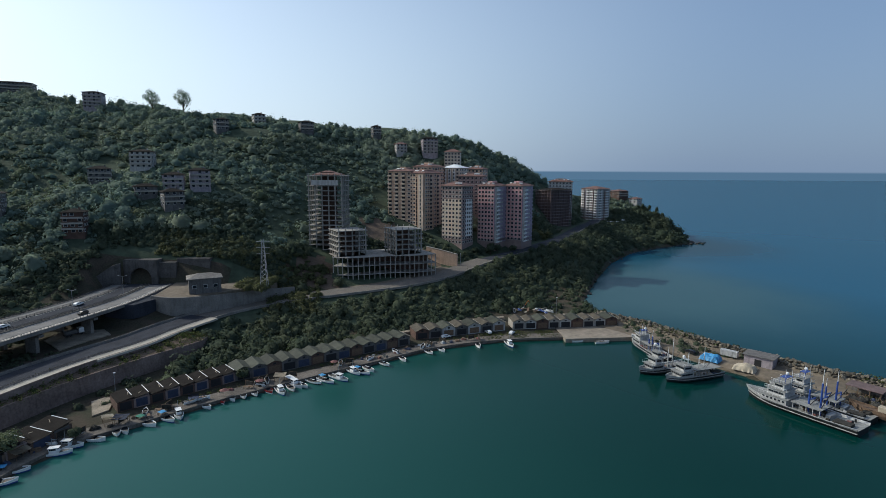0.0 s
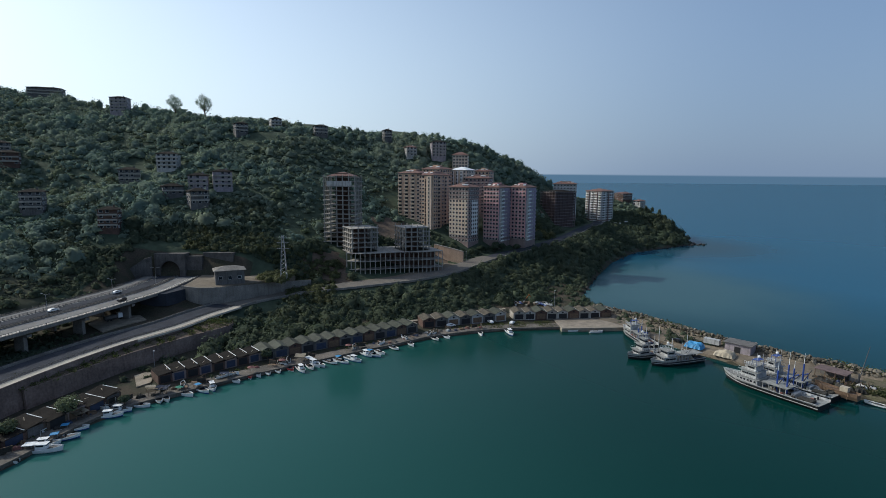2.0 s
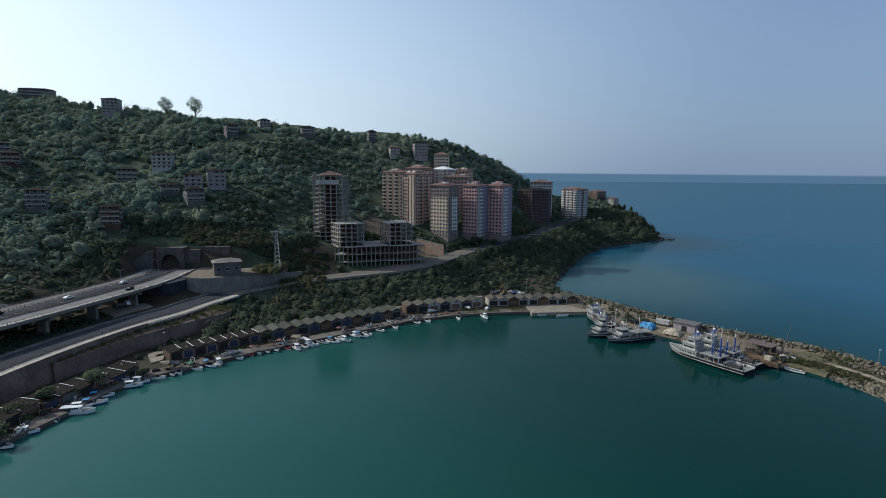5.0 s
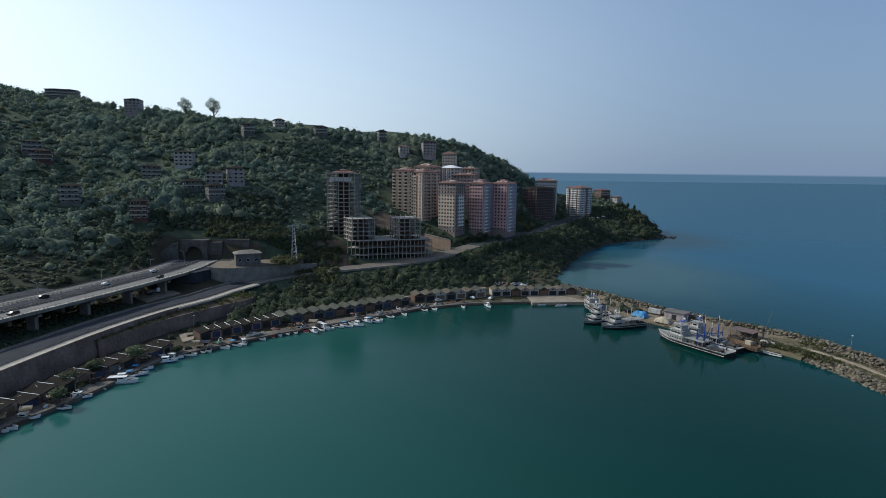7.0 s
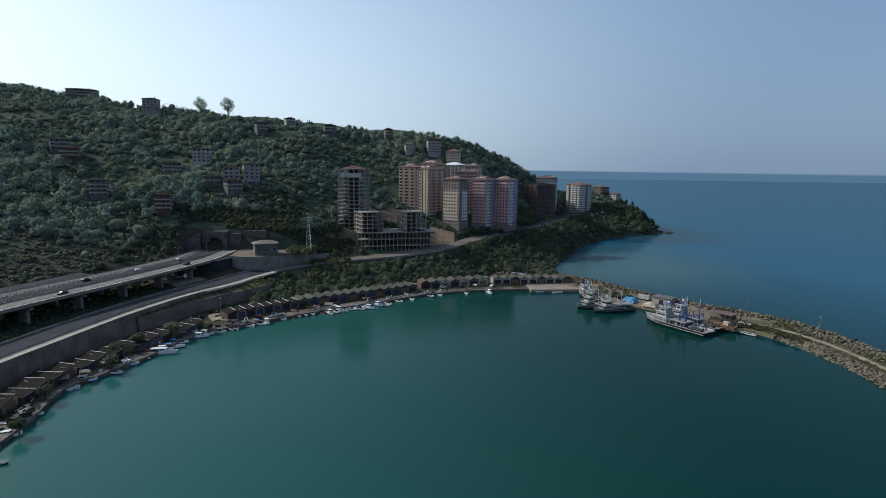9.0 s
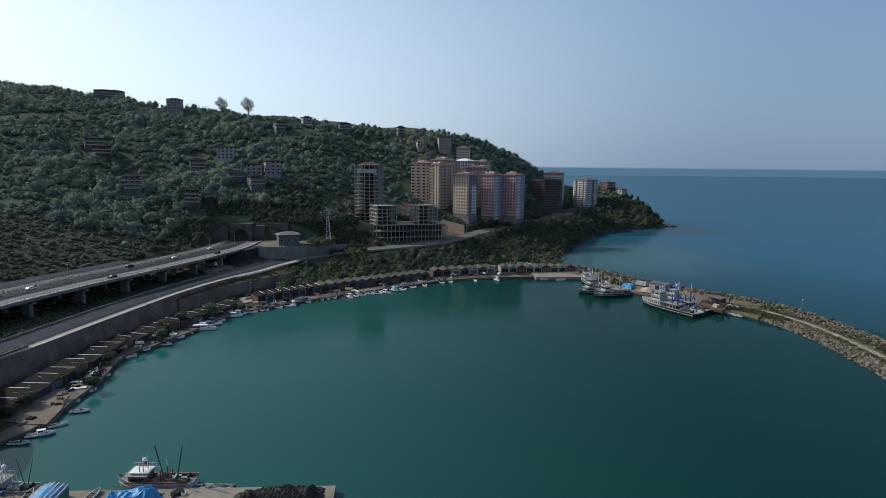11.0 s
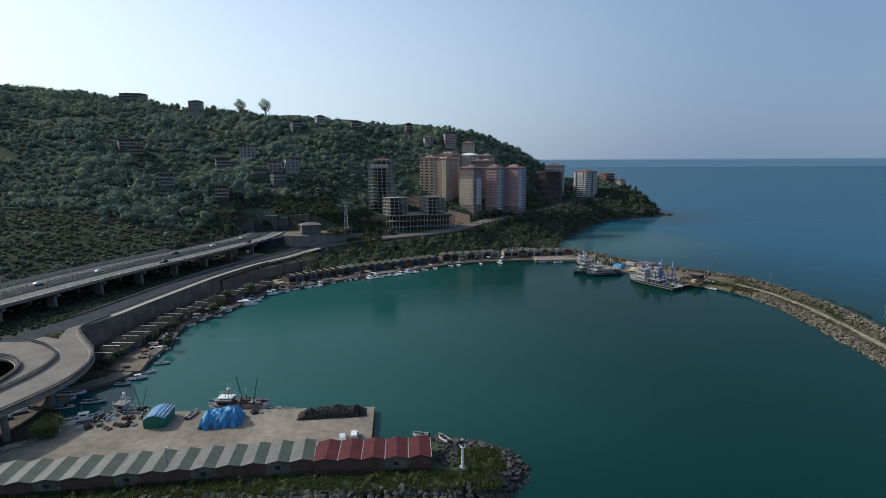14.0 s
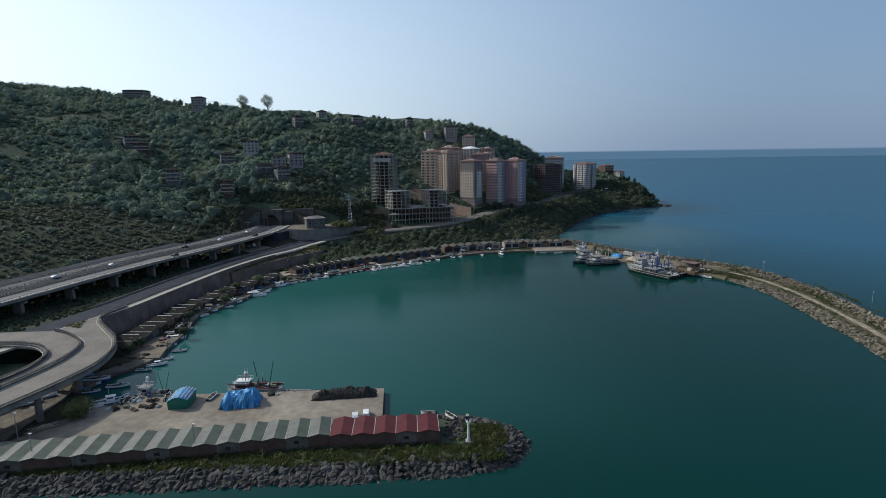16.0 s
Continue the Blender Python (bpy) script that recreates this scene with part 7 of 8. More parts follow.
for x in (-4, 3):
    for sg in (-1, 1):
        bm = bmesh.new()
        beam(bm, (x, sg * 2.8, -.1), (x, sg * 1.7, 1.7), .12, 6)
        part("prop", bm, "wood", wreck)
rusty = thing("shed", pose(180, 163, 2.2, 0, 0, -58), "low open shed with a rusty brown roof among scrap", "shed")
part("wall", boxm(-4.6, 4.6, 1.6, 3.0, -.3, 2.9), "wallplaster", rusty)
part("roof", boxm(-5.2, 5.2, -3.4, 3.5, 2.9, 3.1), "rust", rusty, "rusty sheet roof")
for x in (-4.7, -1.5, 1.7, 4.7):
    part("post", boxm(x - .1, x + .1, -3.2, -3.0, -.3, 2.9), "wood", rusty)
# scrap, nets and broken timber heaped at the seiners' sterns
sj = random.Random(64)
for k in range(30):
    f = sj.random()
    x, y = 173 + 12 * f + sj.uniform(-1, 3), 161 - 12 * f + sj.uniform(-.5, 4.5)
    hp = thing("gear_heap", pose(x, y, 1.7, 0, 0, sj.uniform(0, 180)), "heap of nets, timber and scrap on the mole", "fishing gear")
    part("net", tarp_mesh(sj.uniform(1.2, 3.6), sj.uniform(1, 2.2), sj.uniform(.6, 2.0), 400 + k, nx=9, ny=8, crease=.12), sj.choice(["net", "net", "wood", "hullblack", "shipwhite", "roof_brown", "housewhite", "darkblue"]), hp)
    if k % 3 == 0:
        bm = bmesh.new()
        for j in range(4):
            a = sj.uniform(0, 6.28)
            beam(bm, (math.cos(a) * .3, math.sin(a) * .3, 0), (math.cos(a) * sj.uniform(1, 2.4), math.sin(a) * sj.uniform(1, 2.4), sj.uniform(1, 2.8)), .08, 5)
        part("timber", bm, "wood", hp, "broken timbers")
crane = thing("derrick", pose(184, 156, 2.2, 0, 0, 30), "slim dark steel derrick boom on the mole", "crane")
bm = bmesh.new()
beam(bm, (0, 0, 0), (0, 0, 4), .3, 8)
part("post", bm, "railing", crane)
bm = bmesh.new()
beam(bm, (0, 0, 1.5), (7, 0, 13), .18, 6, .1)
part("boom", bm, "railing", crane)
# pale path along the mole
pl_line = mole[(mole[:, 1] < 152)]
bm = bmesh.new()
pl_line = smooth_line(pl_line, 2.5)
pn = normals(pl_line)
pw = 1.0 + .25 * np.sin(np.arange(len(pl_line)) * .9) + .2 * np.sin(np.arange(len(pl_line)) * .37)
ctr = -4 + .5 * np.sin(np.arange(len(pl_line)) * .21)
edge = [[bm.verts.new((p[0] + n[0] * (c + s * w), p[1] + n[1] * (c + s * w), z)) for s, z in ((-1, 2.1), (-1, 2.46), (1, 2.46), (1, 2.1))] for p, n, c, w in zip(pl_line, pn, ctr, pw)]
for a, b in zip(edge, edge[1:]):
    for j in range(4):
        bm.faces.new((a[j], b[j], b[(j + 1) % 4], a[(j + 1) % 4]))
bmesh.ops.recalc_face_normals(bm, faces=bm.faces[:])
tagged(part("path_mole", bm, "path"), "pale trodden path along the breakwater", "path", kind="structure")


# ---------- rocks ----------
def rock_shape(seed):
    r = np.random.default_rng(seed)
    bm = bmesh.new()
    p = r.normal(size=(20, 3))
    p /= np.linalg.norm(p, axis=1)[:, None]
    p = np.sign(p) * np.abs(p) ** .72
    p *= r.uniform(.42, .5, (20, 1)) * (1.2, 1.0, .72)
    vs = [bm.verts.new(q) for q in p]
    out = bmesh.ops.convex_hull(bm, input=vs)
    bmesh.ops.delete(bm, geom=[g for g in out["geom_interior"] if isinstance(g, bmesh.types.BMVert)], context="VERTS")
    bmesh.ops.recalc_face_normals(bm, faces=bm.faces[:])
    me = bpy.data.meshes.new("rock")
    bm.to_mesh(me)
    bm.free()
    me.materials.append(M["rock"])
    return me


ROCKS = [rock_shape(s) for s in range(8)]
ROCK_GEO = []
for me in ROCKS:
    co = np.zeros(len(me.vertices) * 3)
    me.vertices.foreach_get("co", co)
    ROCK_GEO.append((co.reshape(-1, 3), [list(p.vertices) for p in me.polygons]))


def rock_stuff(name, places, label, mat="rock"):
    """Rocks too many to count, joined: places are rows of x, y, z, size."""
    r = np.random.default_rng(7)
    V, F, n = [], [], 0
    for x, y, z, s in places:
        co, faces = ROCK_GEO[r.integers(8)]
        q = Euler((r.normal() * .4, r.normal() * .4, r.uniform(0, 6.28))).to_matrix()
        V.append(co @ np.array(q).T * s + (x, y, z))
        F += [[i + n for i in f] for f in faces]
        n += len(co)
    me = bpy.data.meshes.new(name)
    me.from_pydata(np.concatenate(V).tolist(), [], F)
    me.materials.append(M[mat])
    return tagged(new(name, me), label, "rocks", kind="stuff")


rr = np.random.default_rng(3)
toe = smooth_line([(-128, -43), (-60, -42.2), (0, -41.5), (22, -40.5), (30, -38), (34.5, -33.5), (33.5, -29), (30, -24), (20, -20.5), (14, -20)], 1.2)
tn = normals(toe)
armour = thing("armour_slope", pose(0, 0, 0), "slope of large angular grey boulders round the pier", "boulders")
spare, count = [], 0
for row, (out, z) in enumerate(((-.3, 1.5), (.6, 1.25), (1.5, .85), (2.4, .45), (3.3, .05), (4.1, -.3), (4.9, -.6))):
    for i in range(len(toe)):
        p, n = toe[i], tn[i]
        u = out + rr.normal() * .12
        x, y = p[0] - n[0] * -1 * 0 + n[0] * -u, p[1] + n[1] * -u
        x += rr.normal() * .2
        s = rr.uniform(1.7, 2.4)
        if x > -38 and count < 300 and row < 6:
            m = Matrix.LocRotScale((x, y, z + rr.normal() * .1), Euler((rr.normal() * .35, rr.normal() * .35, rr.uniform(0, 6.28))), (s, s, s))
            shared("rock", ROCKS[rr.integers(8)], armour, m)
            count += 1
        else:
            spare.append((x, y, z + rr.normal() * .1, s))
rock_stuff("pier_boulders", spare, "angular grey boulders along the pier's foot")
mr, mn = mole, normals(mole)
fine = []
for i in range(len(mole) - 1):
    for k in range(5):
        p = mole[i] + (mole[i + 1] - mole[i]) * k / 5
        n = mn[i]
        ws, wh = mole_wide[i]
        for u, z in ((5.2, 3.6), (6.4, 4.5), (7.8, 5.0), (9.3, 4.6), (10.8, 3.8), (12.5, 2.6), (14.2, 1.5), (16, .3)):
            u *= ws
            fine.append((p[0] + n[0] * u + rr.normal() * .3, p[1] + n[1] * u + rr.normal() * .3, z - .3 + rr.normal() * .25, rr.uniform(1.1, 1.9)))
        if p[1] < 150:
            for u, z in ((.6, 2.9), (1.6, 3.2), (2.8, 3.5), (4.0, 3.8)):
                fine.append((p[0] + n[0] * u + rr.normal() * .35, p[1] + n[1] * u + rr.normal() * .35, z - .3 + rr.normal() * .3, rr.uniform(1.0, 1.8)))
        if p[1] < 141:
            for u, z in ((-8.9, 1.75), (-10, 1.5), (-11.1, 1.0), (-12.3, .5), (-13.5, 0), (-14.4, -.4)):
                u *= wh
                fine.append((p[0] + n[0] * u + rr.normal() * .3, p[1] + n[1] * u + rr.normal() * .3, z + rr.normal() * .2, rr.uniform(1.1, 1.9)))
rock_stuff("mole_boulders", fine, "pale boulder armour of the breakwater", "rock_pale")
rock_stuff("light_rocks", [(rr.uniform(17.8, 22.5), rr.uniform(-32, -21), 1.75, rr.uniform(1, 1.9)) for _ in range(70)], "grey rocks heaped beside the harbour light")
cape = [(336 + rr.normal() * 7, 556 + rr.normal() * 7, rr.uniform(-.3, 1), rr.uniform(2, 5)) for _ in range(26)] + [(350, 558, 0, 5), (354, 560, 0, 3), (346, 551, 0, 3)]
ez = smooth_line(EAST[:6], 4)
cape += [(x + rr.normal() * 1.5, y + rr.normal() * 1.5, rr.uniform(-.3, .8), rr.uniform(1.2, 3)) for x, y in ez]
rock_stuff("shore_rocks", cape, "dark natural rocks at the foot of the cape")


# ---------- low plants ----------
def tufts(name, xs, ys, zs, size, mat, label, per=5, tall=1.0, seed=9):
    r = np.random.default_rng(seed)
    c = np.repeat(np.stack([xs, ys, zs], 1), per, 0) + r.normal(size=(len(xs) * per, 3)) * (size * .9, size * .9, size * .45 * tall) + (0, 0, size * .35 * tall)
    ob = new(name, leaf_mesh(name, c, r.uniform(.5, 1.1, len(c)) * size * .6, r, mat))
    return tagged(ob, label, "plants", kind="stuff")


def blades(name, xs, ys, zs, tall, mat, label, per=10, seed=9):
    """Tapered leaning grass blades in tussocks, one mesh."""
    r = np.random.default_rng(seed)
    n = len(xs) * per
    grow = np.repeat(r.uniform(.45, 1.25, len(xs)), per)
    root = np.repeat(np.stack([xs, ys, zs], 1), per, 0) + np.c_[r.normal(size=(n, 2)) * .28, np.full(n, -.1)]
    tip = np.c_[r.normal(size=(n, 2)) * .3, r.uniform(.55, 1.1, n)] * (tall * grow)[:, None]
    a = r.uniform(0, math.pi, n)
    w = np.c_[np.cos(a), np.sin(a), np.zeros(n)] * r.uniform(.07, .16, (n, 1))
    quad = np.stack([root - w, root + w, root + tip + w * .3, root + tip - w * .3], 1).reshape(-1, 3)
    me = bpy.data.meshes.new(name)
    me.from_pydata(quad.tolist(), [], np.arange(4 * n).reshape(-1, 4).tolist())
    me.materials.append(M[mat])
    return tagged(new(name, me), label, "plants", kind="stuff")


gxs, gys = rr.uniform(-128, 32, 5200), rr.uniform(-42, -34, 5200)
ok = (gys < np.interp(gxs, [-128, -13, 17, 32], [-41.5, -34.4, -33.6, -26])) & (np.sin(gxs * .35 + gys) + .7 * np.sin(gxs * .9 + 2) + rr.normal(size=5200) * .8 > -.7)
blades("pier_weeds", gxs[ok], gys[ok], np.full(ok.sum(), 1.7), .95, "grass", "rank green grass and weeds on the pier's edge", 12, 19)
tipx, tipy = rr.uniform(22, 34, 1500), rr.uniform(-39, -23, 1500)
ok = (np.hypot((tipx - 28) / 5, (tipy + 31.2) / 6.3) + .12 * np.sin(tipx * 2.1) + .12 * np.sin(tipy * 1.7) < 1)
blades("pier_tip_weeds", tipx[ok], tipy[ok], np.full(ok.sum(), 1.6), 1.3, "grass", "tall green weeds at the pier's tip", 16, 10)
pick = np.flatnonzero(ok)[::14]
woods("pier_tip_bushes", tipx[pick], tipy[pick], np.full(len(pick), 1.5), rr.uniform(.6, 1.5, len(pick)), 130, "grass", "dense green bushes at the pier's tip", 33, .13, 1.2)
sx_, sy_ = rr.uniform(-105, 32, 900), rr.uniform(-41.5, -31, 900)
ok = (sy_ < np.interp(sx_, [-105, -13, 17, 20, 32], [-41, -35, -34.5, -27, -27])) & (sy_ > -41.5 + .02 * sx_) & (np.sin(sx_ * .23) + .8 * np.sin(sx_ * .61 + 1) + rr.normal(size=900) * .5 > .1)
woods("pier_bushes", sx_[ok], sy_[ok], np.full(ok.sum(), 1.5), rr.uniform(.5, 1.25, ok.sum()), 120, "grass", "rank bushes and brambles along the pier", 29, .13, 1.2)


def mole_spots(n):
    k, f = rr.integers(0, len(mole) - 1, n), rr.random((n, 1))
    return mole[k] + (mole[k + 1] - mole[k]) * f, mn[k] + (mn[k + 1] - mn[k]) * f


q, qn = mole_spots(5200)
u = rr.uniform(-8.8, 1.2, 5200)
side_ok = (q[:, 1] < 150 + rr.normal(size=5200) * 4) & ~((u > -5.4) & (u < -2.6)) & (np.sin(q[:, 1] * .21 + u) + rr.normal(size=5200) * .7 > -.6)
tufts("mole_weeds", (q[:, 0] + qn[:, 0] * u)[side_ok], (q[:, 1] + qn[:, 1] * u)[side_ok], (2.25 + np.clip(u + 2, 0, 4) * .22)[side_ok], .36, "drygrass", "dry brown-green weeds on the breakwater", 9, .9, 12)
q, qn = mole_spots(3000)
u = np.where(rr.random(3000) < .25, rr.uniform(9, 15, 3000), rr.uniform(-1.5, 6, 3000))
ok = np.sin(q[:, 1] * .09) + .6 * np.sin(q[:, 1] * .31 + 1) + rr.normal(size=3000) * .5 > .5
ok &= (q[:, 1] < 150) | (u > 5)
q, qn, u = q[ok], qn[ok], u[ok]
tufts("mole_bushes", q[:, 0] + qn[:, 0] * u, q[:, 1] + qn[:, 1] * u, np.interp(u, [-2, 5.5, 9, 15], [2.6, 4.4, 5, 1.8]), .6, "grass", "low green bushes on the seaward boulders", 8, 1.0, 13)


# ---------- single trees ----------
def tree(m, h, r, label, crown="leaf", leaves=700, leaf=.35, sparse=False, tall=1.0):
    g = np.random.default_rng(int(abs(m.translation.x * 7 + m.translation.y * 13)) + 5)
    t = thing("tree", m, label, "tree")
    bm = bmesh.new()
    beam(bm, (0, 0, -1), (.2, .1, h * .55), r * .09, 8, r * .05)
    for k in range(7):
        a = k * 2.4
        beam(bm, (.15, .1, h * (.3 + .04 * k)), (math.cos(a) * r * .6, math.sin(a) * r * .6, h * (.55 + .05 * k)), r * .04, 5, r * .012)
    part("trunk", bm, "bark", t)
    blobs = [(math.cos(k * 2.4) * r * .5 * (k > 0), math.sin(k * 2.4) * r * .5 * (k > 0), h * (.62 + .05 * (k % 4)), r * g.uniform(.45, .65)) for k in range(8)]
    if sparse:      # an open round crown held high
        blobs = [(math.cos(k * 2.4) * r * .6 * math.sqrt(1 - c * c), math.sin(k * 2.4) * r * .6 * math.sqrt(1 - c * c), h * .72 + r * .6 * c, r * g.uniform(.42, .5)) for k, c in enumerate(np.linspace(-.9, .9, 8))]
    c, dirs = [], []
    for bx, by, bz, br in blobs:
        n = leaves // 8
        v = g.normal(size=(n, 3))
        v /= np.linalg.norm(v, axis=1)[:, None]
        dirs.append(v)
        c.append(v * (br * g.uniform(.5, 1, (n, 1))) * (1, 1, tall) + (bx, by, bz))
    c = np.concatenate(c)
    ob = new("crown", leaf_mesh("crown", c, g.uniform(.6, 1.2, len(c)) * leaf, g, crown, np.concatenate(dirs)))
    ob.parent = t
    return t


# crowns in the haze-tinted leaf colour
for x, y, h, r in ((-163, 500, 25, 8.2), (-197, 519, 24, 7.8)):
    tree(on_ground(x, y), h, r, "tall round thin-crowned tree on the ridge", "leaf_hazed", 2800, .34, True)
tree(pose(-86.5, -11.5, 0.6), 5.0, 4.6, "dense yellow-green bush-like tree at the pier's root", "bush", 4600, .19)
for x, y, h, r in ((-86, 106, 5, 2.8), (-87.5, 129, 6, 3), (-79.3, 142, 6.5, 3.6), (-91, 120, 4.5, 3.4), (-89, 131, 4.5, 2.6), (-82, 147, 5, 3.2), (-93, 80, 4, 2.6), (-33, 192, 4.5, 2.5), (-86, 58, 3.5, 2.2), (-68, 152, 3, 1.8), (-97, 45, 4, 2.6), (-98, 38, 3.5, 2.4)):
    tree(pose(x, y, 1.4), h, r, "small green tree by the shore sheds", "leaf_light" if h > 4.8 else "leaf", 700, .32)
gpx, gpy = rr.uniform(-100, -85, 260), rr.uniform(116, 128, 260)
ok = inside([(-97, 117), (-85.5, 117), (-89.5, 127.5), (-100, 128)], gpx, gpy)
woods("shore_bramble", gpx[ok], gpy[ok], np.full(ok.sum(), 1.5), rr.uniform(.7, 1.5, ok.sum()), 90, "bush", "bright green bramble patch beside the sheds", 37, .14, .9)
for x, y, h in ((318, 600, 13), (312, 606, 12), (322, 594, 10), (306, 610, 11), (330, 588, 8)):
    tree(on_ground(x, y), h, 2.2, "dark slender cypress on the cape", "leaf", 500, .45, tall=2.2)

q, qn = mole_spots(1500)
ok = (q[:, 1] > 130) & (q[:, 1] < 166)
q = q - np.c_[qn * rr.uniform(6, 12, (1500, 1)), np.zeros(1500)]
tufts("mole_scrub", q[ok, 0], q[ok, 1], np.full(ok.sum(), 1.9), .8, "drygrass", "brown scrub at the seiners' sterns", 14, 1.0, 17)
hw = smooth_line([(44, 352, 0), (52, 356, 0), (62, 364, 0), (78, 374, 0), (92, 382, 0), (106, 387, 0)], 3)
for k, p in enumerate(hw[::2]):
    tree(on_ground(p[0] + 3 * math.sin(k * 2), p[1] - 3 + 3 * math.cos(k * 3)), 5 + 2 * math.sin(k), 3.2, "round green tree before the apartment blocks", "leaf", 600, .5)


# ---------- clutter along the harbour quay ----------
def excavator(m):
    t = thing("excavator", m, "orange tracked excavator with its boom raised", "excavator")
    for sg in (-1, 1):
        bm = bmesh.new()
        box(bm, -1.9, 1.9, sg * 1.1 - .3, sg * 1.1 + .3, 0, .85, 0, .12)
        part("track", bm, "rubber", t)
    bm = bmesh.new()
    box(bm, -2.0, 1.4, -1.3, 1.3, .95, 1.9, 0, .08)
    body = part("body", bm, "orange", t)
    bm = bmesh.new()
    box(bm, -.1, 1.4, -1.3, -.2, 1.9, 3.0, 0, .1)
    part("cab", bm, "glass", t, "dark glazed cab")
    for nm, a, b, r in (("boom", (1.2, .3, 1.8), (3.8, .3, 4.8), .28), ("arm", (3.8, .3, 4.8), (5.8, .3, 2.6), .2)):
        bm = bmesh.new()
        beam(bm, a, b, r, 4)
        part(nm, bm, "orange", t)
    bm = bmesh.new()
    box(bm, 5.4, 6.3, -.3, .9, 1.6, 2.5, 0, .15)
    part("bucket", bm, "rubber", t)
    return t


excavator(on_ground(97, 288, 200, .1))


def lorry(m):
    t = thing("lorry", m, "white tipper lorry parked under the viaduct", "lorry")
    part("chassis", boxm(-3.5, 3.5, -1, 1, .7, 1.0), "rubber", t)
    bm = bmesh.new()
    box(bm, 1.7, 3.6, -1.2, 1.2, .9, 2.9, 0, .1)
    cab = part("cab", bm, "white", t)
    part("windscreen", boxm(3.52, 3.6, -.95, .95, 1.9, 2.6), "glass", cab)
    bm = bmesh.new()
    box(bm, -3.6, 1.4, -1.2, 1.2, 1.05, 2.3, 0, -.08)
    part("tipper_body", bm, "wallplaster", t)
    for x in (-2.6, -1.4, 2.6):
        for sg in (-1, 1):
            bm = bmesh.new()
            beam(bm, (x, sg * .9, .5), (x, sg * 1.15, .5), .5, 12)
            part("wheel", bm, "rubber", t)
    return t


lorry(pose(-108.7, 224.6, 9.72, 0, 0, 50))


def quay_parasol(m):
    t = thing("parasol", m, "faded red parasol on the quay", "parasol")
    bm = bmesh.new()
    beam(bm, (0, 0, 0), (0, 0, 2.3), .04, 6)
    part("pole", bm, "metal", t)
    bm = bmesh.new()
    bmesh.ops.create_cone(bm, cap_ends=False, segments=8, radius1=1.5, radius2=.05, depth=.6, matrix=Matrix.Translation((0, 0, 2.2)))
    bmesh.ops.solidify(bm, geom=bm.faces[:], thickness=.03)
    part("canopy", bm, "cloth", t)
    return t


def rack(m):
    t = thing("net_rack", m, "timber rack hung with drying nets", "rack")
    for x in (-1.6, 0, 1.6):
        part("post", boxm(x - .06, x + .06, -.06, .06, 0, 2.0), "wood", t)
    part("rail", boxm(-1.8, 1.8, -.05, .05, 1.9, 2.0), "wood", t)
    bm = boxm(-1.5, 1.4, -.12, .12, .5, 1.95)
    part("net", bm, "net", t)
    return t


def lean_cover(m, mat, label):
    t = thing("awning", m, label, "awning")
    for x in (-1.8, 1.8):
        for y in (-1.3, 1.3):
            part("post", boxm(x - .05, x + .05, y - .05, y + .05, 0, 2.2 if y > 0 else 1.9), "wood", t)
    bm = bmesh.new()
    n = 6
    rows = [[bm.verts.new((-2.1 + 4.2 * i / n, y, z - .18 * math.sin(math.pi * i / n))) for i in range(n + 1)] for y, z in ((-1.6, 1.9), (0, 2.15), (1.6, 2.3))]
    for a, b in zip(rows, rows[1:]):
        for i in range(n):
            bm.faces.new((a[i], a[i + 1], b[i + 1], b[i]))
    bmesh.ops.solidify(bm, geom=bm.faces[:], thickness=.04)
    part("sheet", bm, mat, t)
    return t


def table(m):
    t = thing("work_table", m, "weathered plank work table on the quay", "table")
    part("tabletop", boxm(-1.1, 1.1, -.45, .45, .72, .78), "wood", t)
    for x in (-.95, .95):
        for y in (-.35, .35):
            part("leg", boxm(x - .04, x + .04, y - .04, y + .04, 0, .72), "wood", t)
    return t


hq = smooth_line(HARBOUR, 3)
hn = normals(hq)
protos = [quay_parasol(pose(-26, 187, 1.5)), rack(pose(-50, 169, 1.5)), lean_cover(pose(-60, 161, 1.5), "darkblue", "dark blue sheet awning on timber posts"),
          lean_cover(pose(-20, 192, 1.5), "beigetarp", "beige sheet awning on timber posts"), table(pose(-30, 185, 1.5)), B_DINGHY]
weights = (1, 5, 1, 2, 4, 5)
for k in range(70):
    i = rc.randrange(4, len(hq) - 12)
    if hq[i, 1] < 30:
        continue
    off = rc.uniform(1.2, 5.2)
    p = protos[rc.choices(range(6), weights)[0]]
    copy_thing(p, pose(hq[i, 0] + hn[i, 0] * off, hq[i, 1] + hn[i, 1] * off, 1.42 + off * .033 + (.12 if p is B_DINGHY else 0), 0, 0, rc.uniform(0, 180)))
for k in range(60):
    i = rc.randrange(4, len(hq) - 12)
    if hq[i, 1] < 30:
        continue
    off = rc.uniform(2, 5.8)
    d = thing("gear_heap", pose(hq[i, 0] + hn[i, 0] * off, hq[i, 1] + hn[i, 1] * off, 1.45, 0, 0, rc.uniform(0, 180)), "low heap of nets and gear on the quay", "fishing gear")
    part("net", tarp_mesh(rc.uniform(1.2, 3), rc.uniform(1, 2), rc.uniform(.5, 1.1), 200 + k, nx=9, ny=8), rc.choice(["net", "net", "wood", "boatdeck", "shipwhite", "darkblue", "cloth"]), d)
wy = np.random.default_rng(44)
i = wy.integers(2, len(hq) - 6, 900)
off = wy.uniform(5.2, 8, 900)
ok = (np.sin(i * .35) + wy.normal(size=900) * .5 > .3)
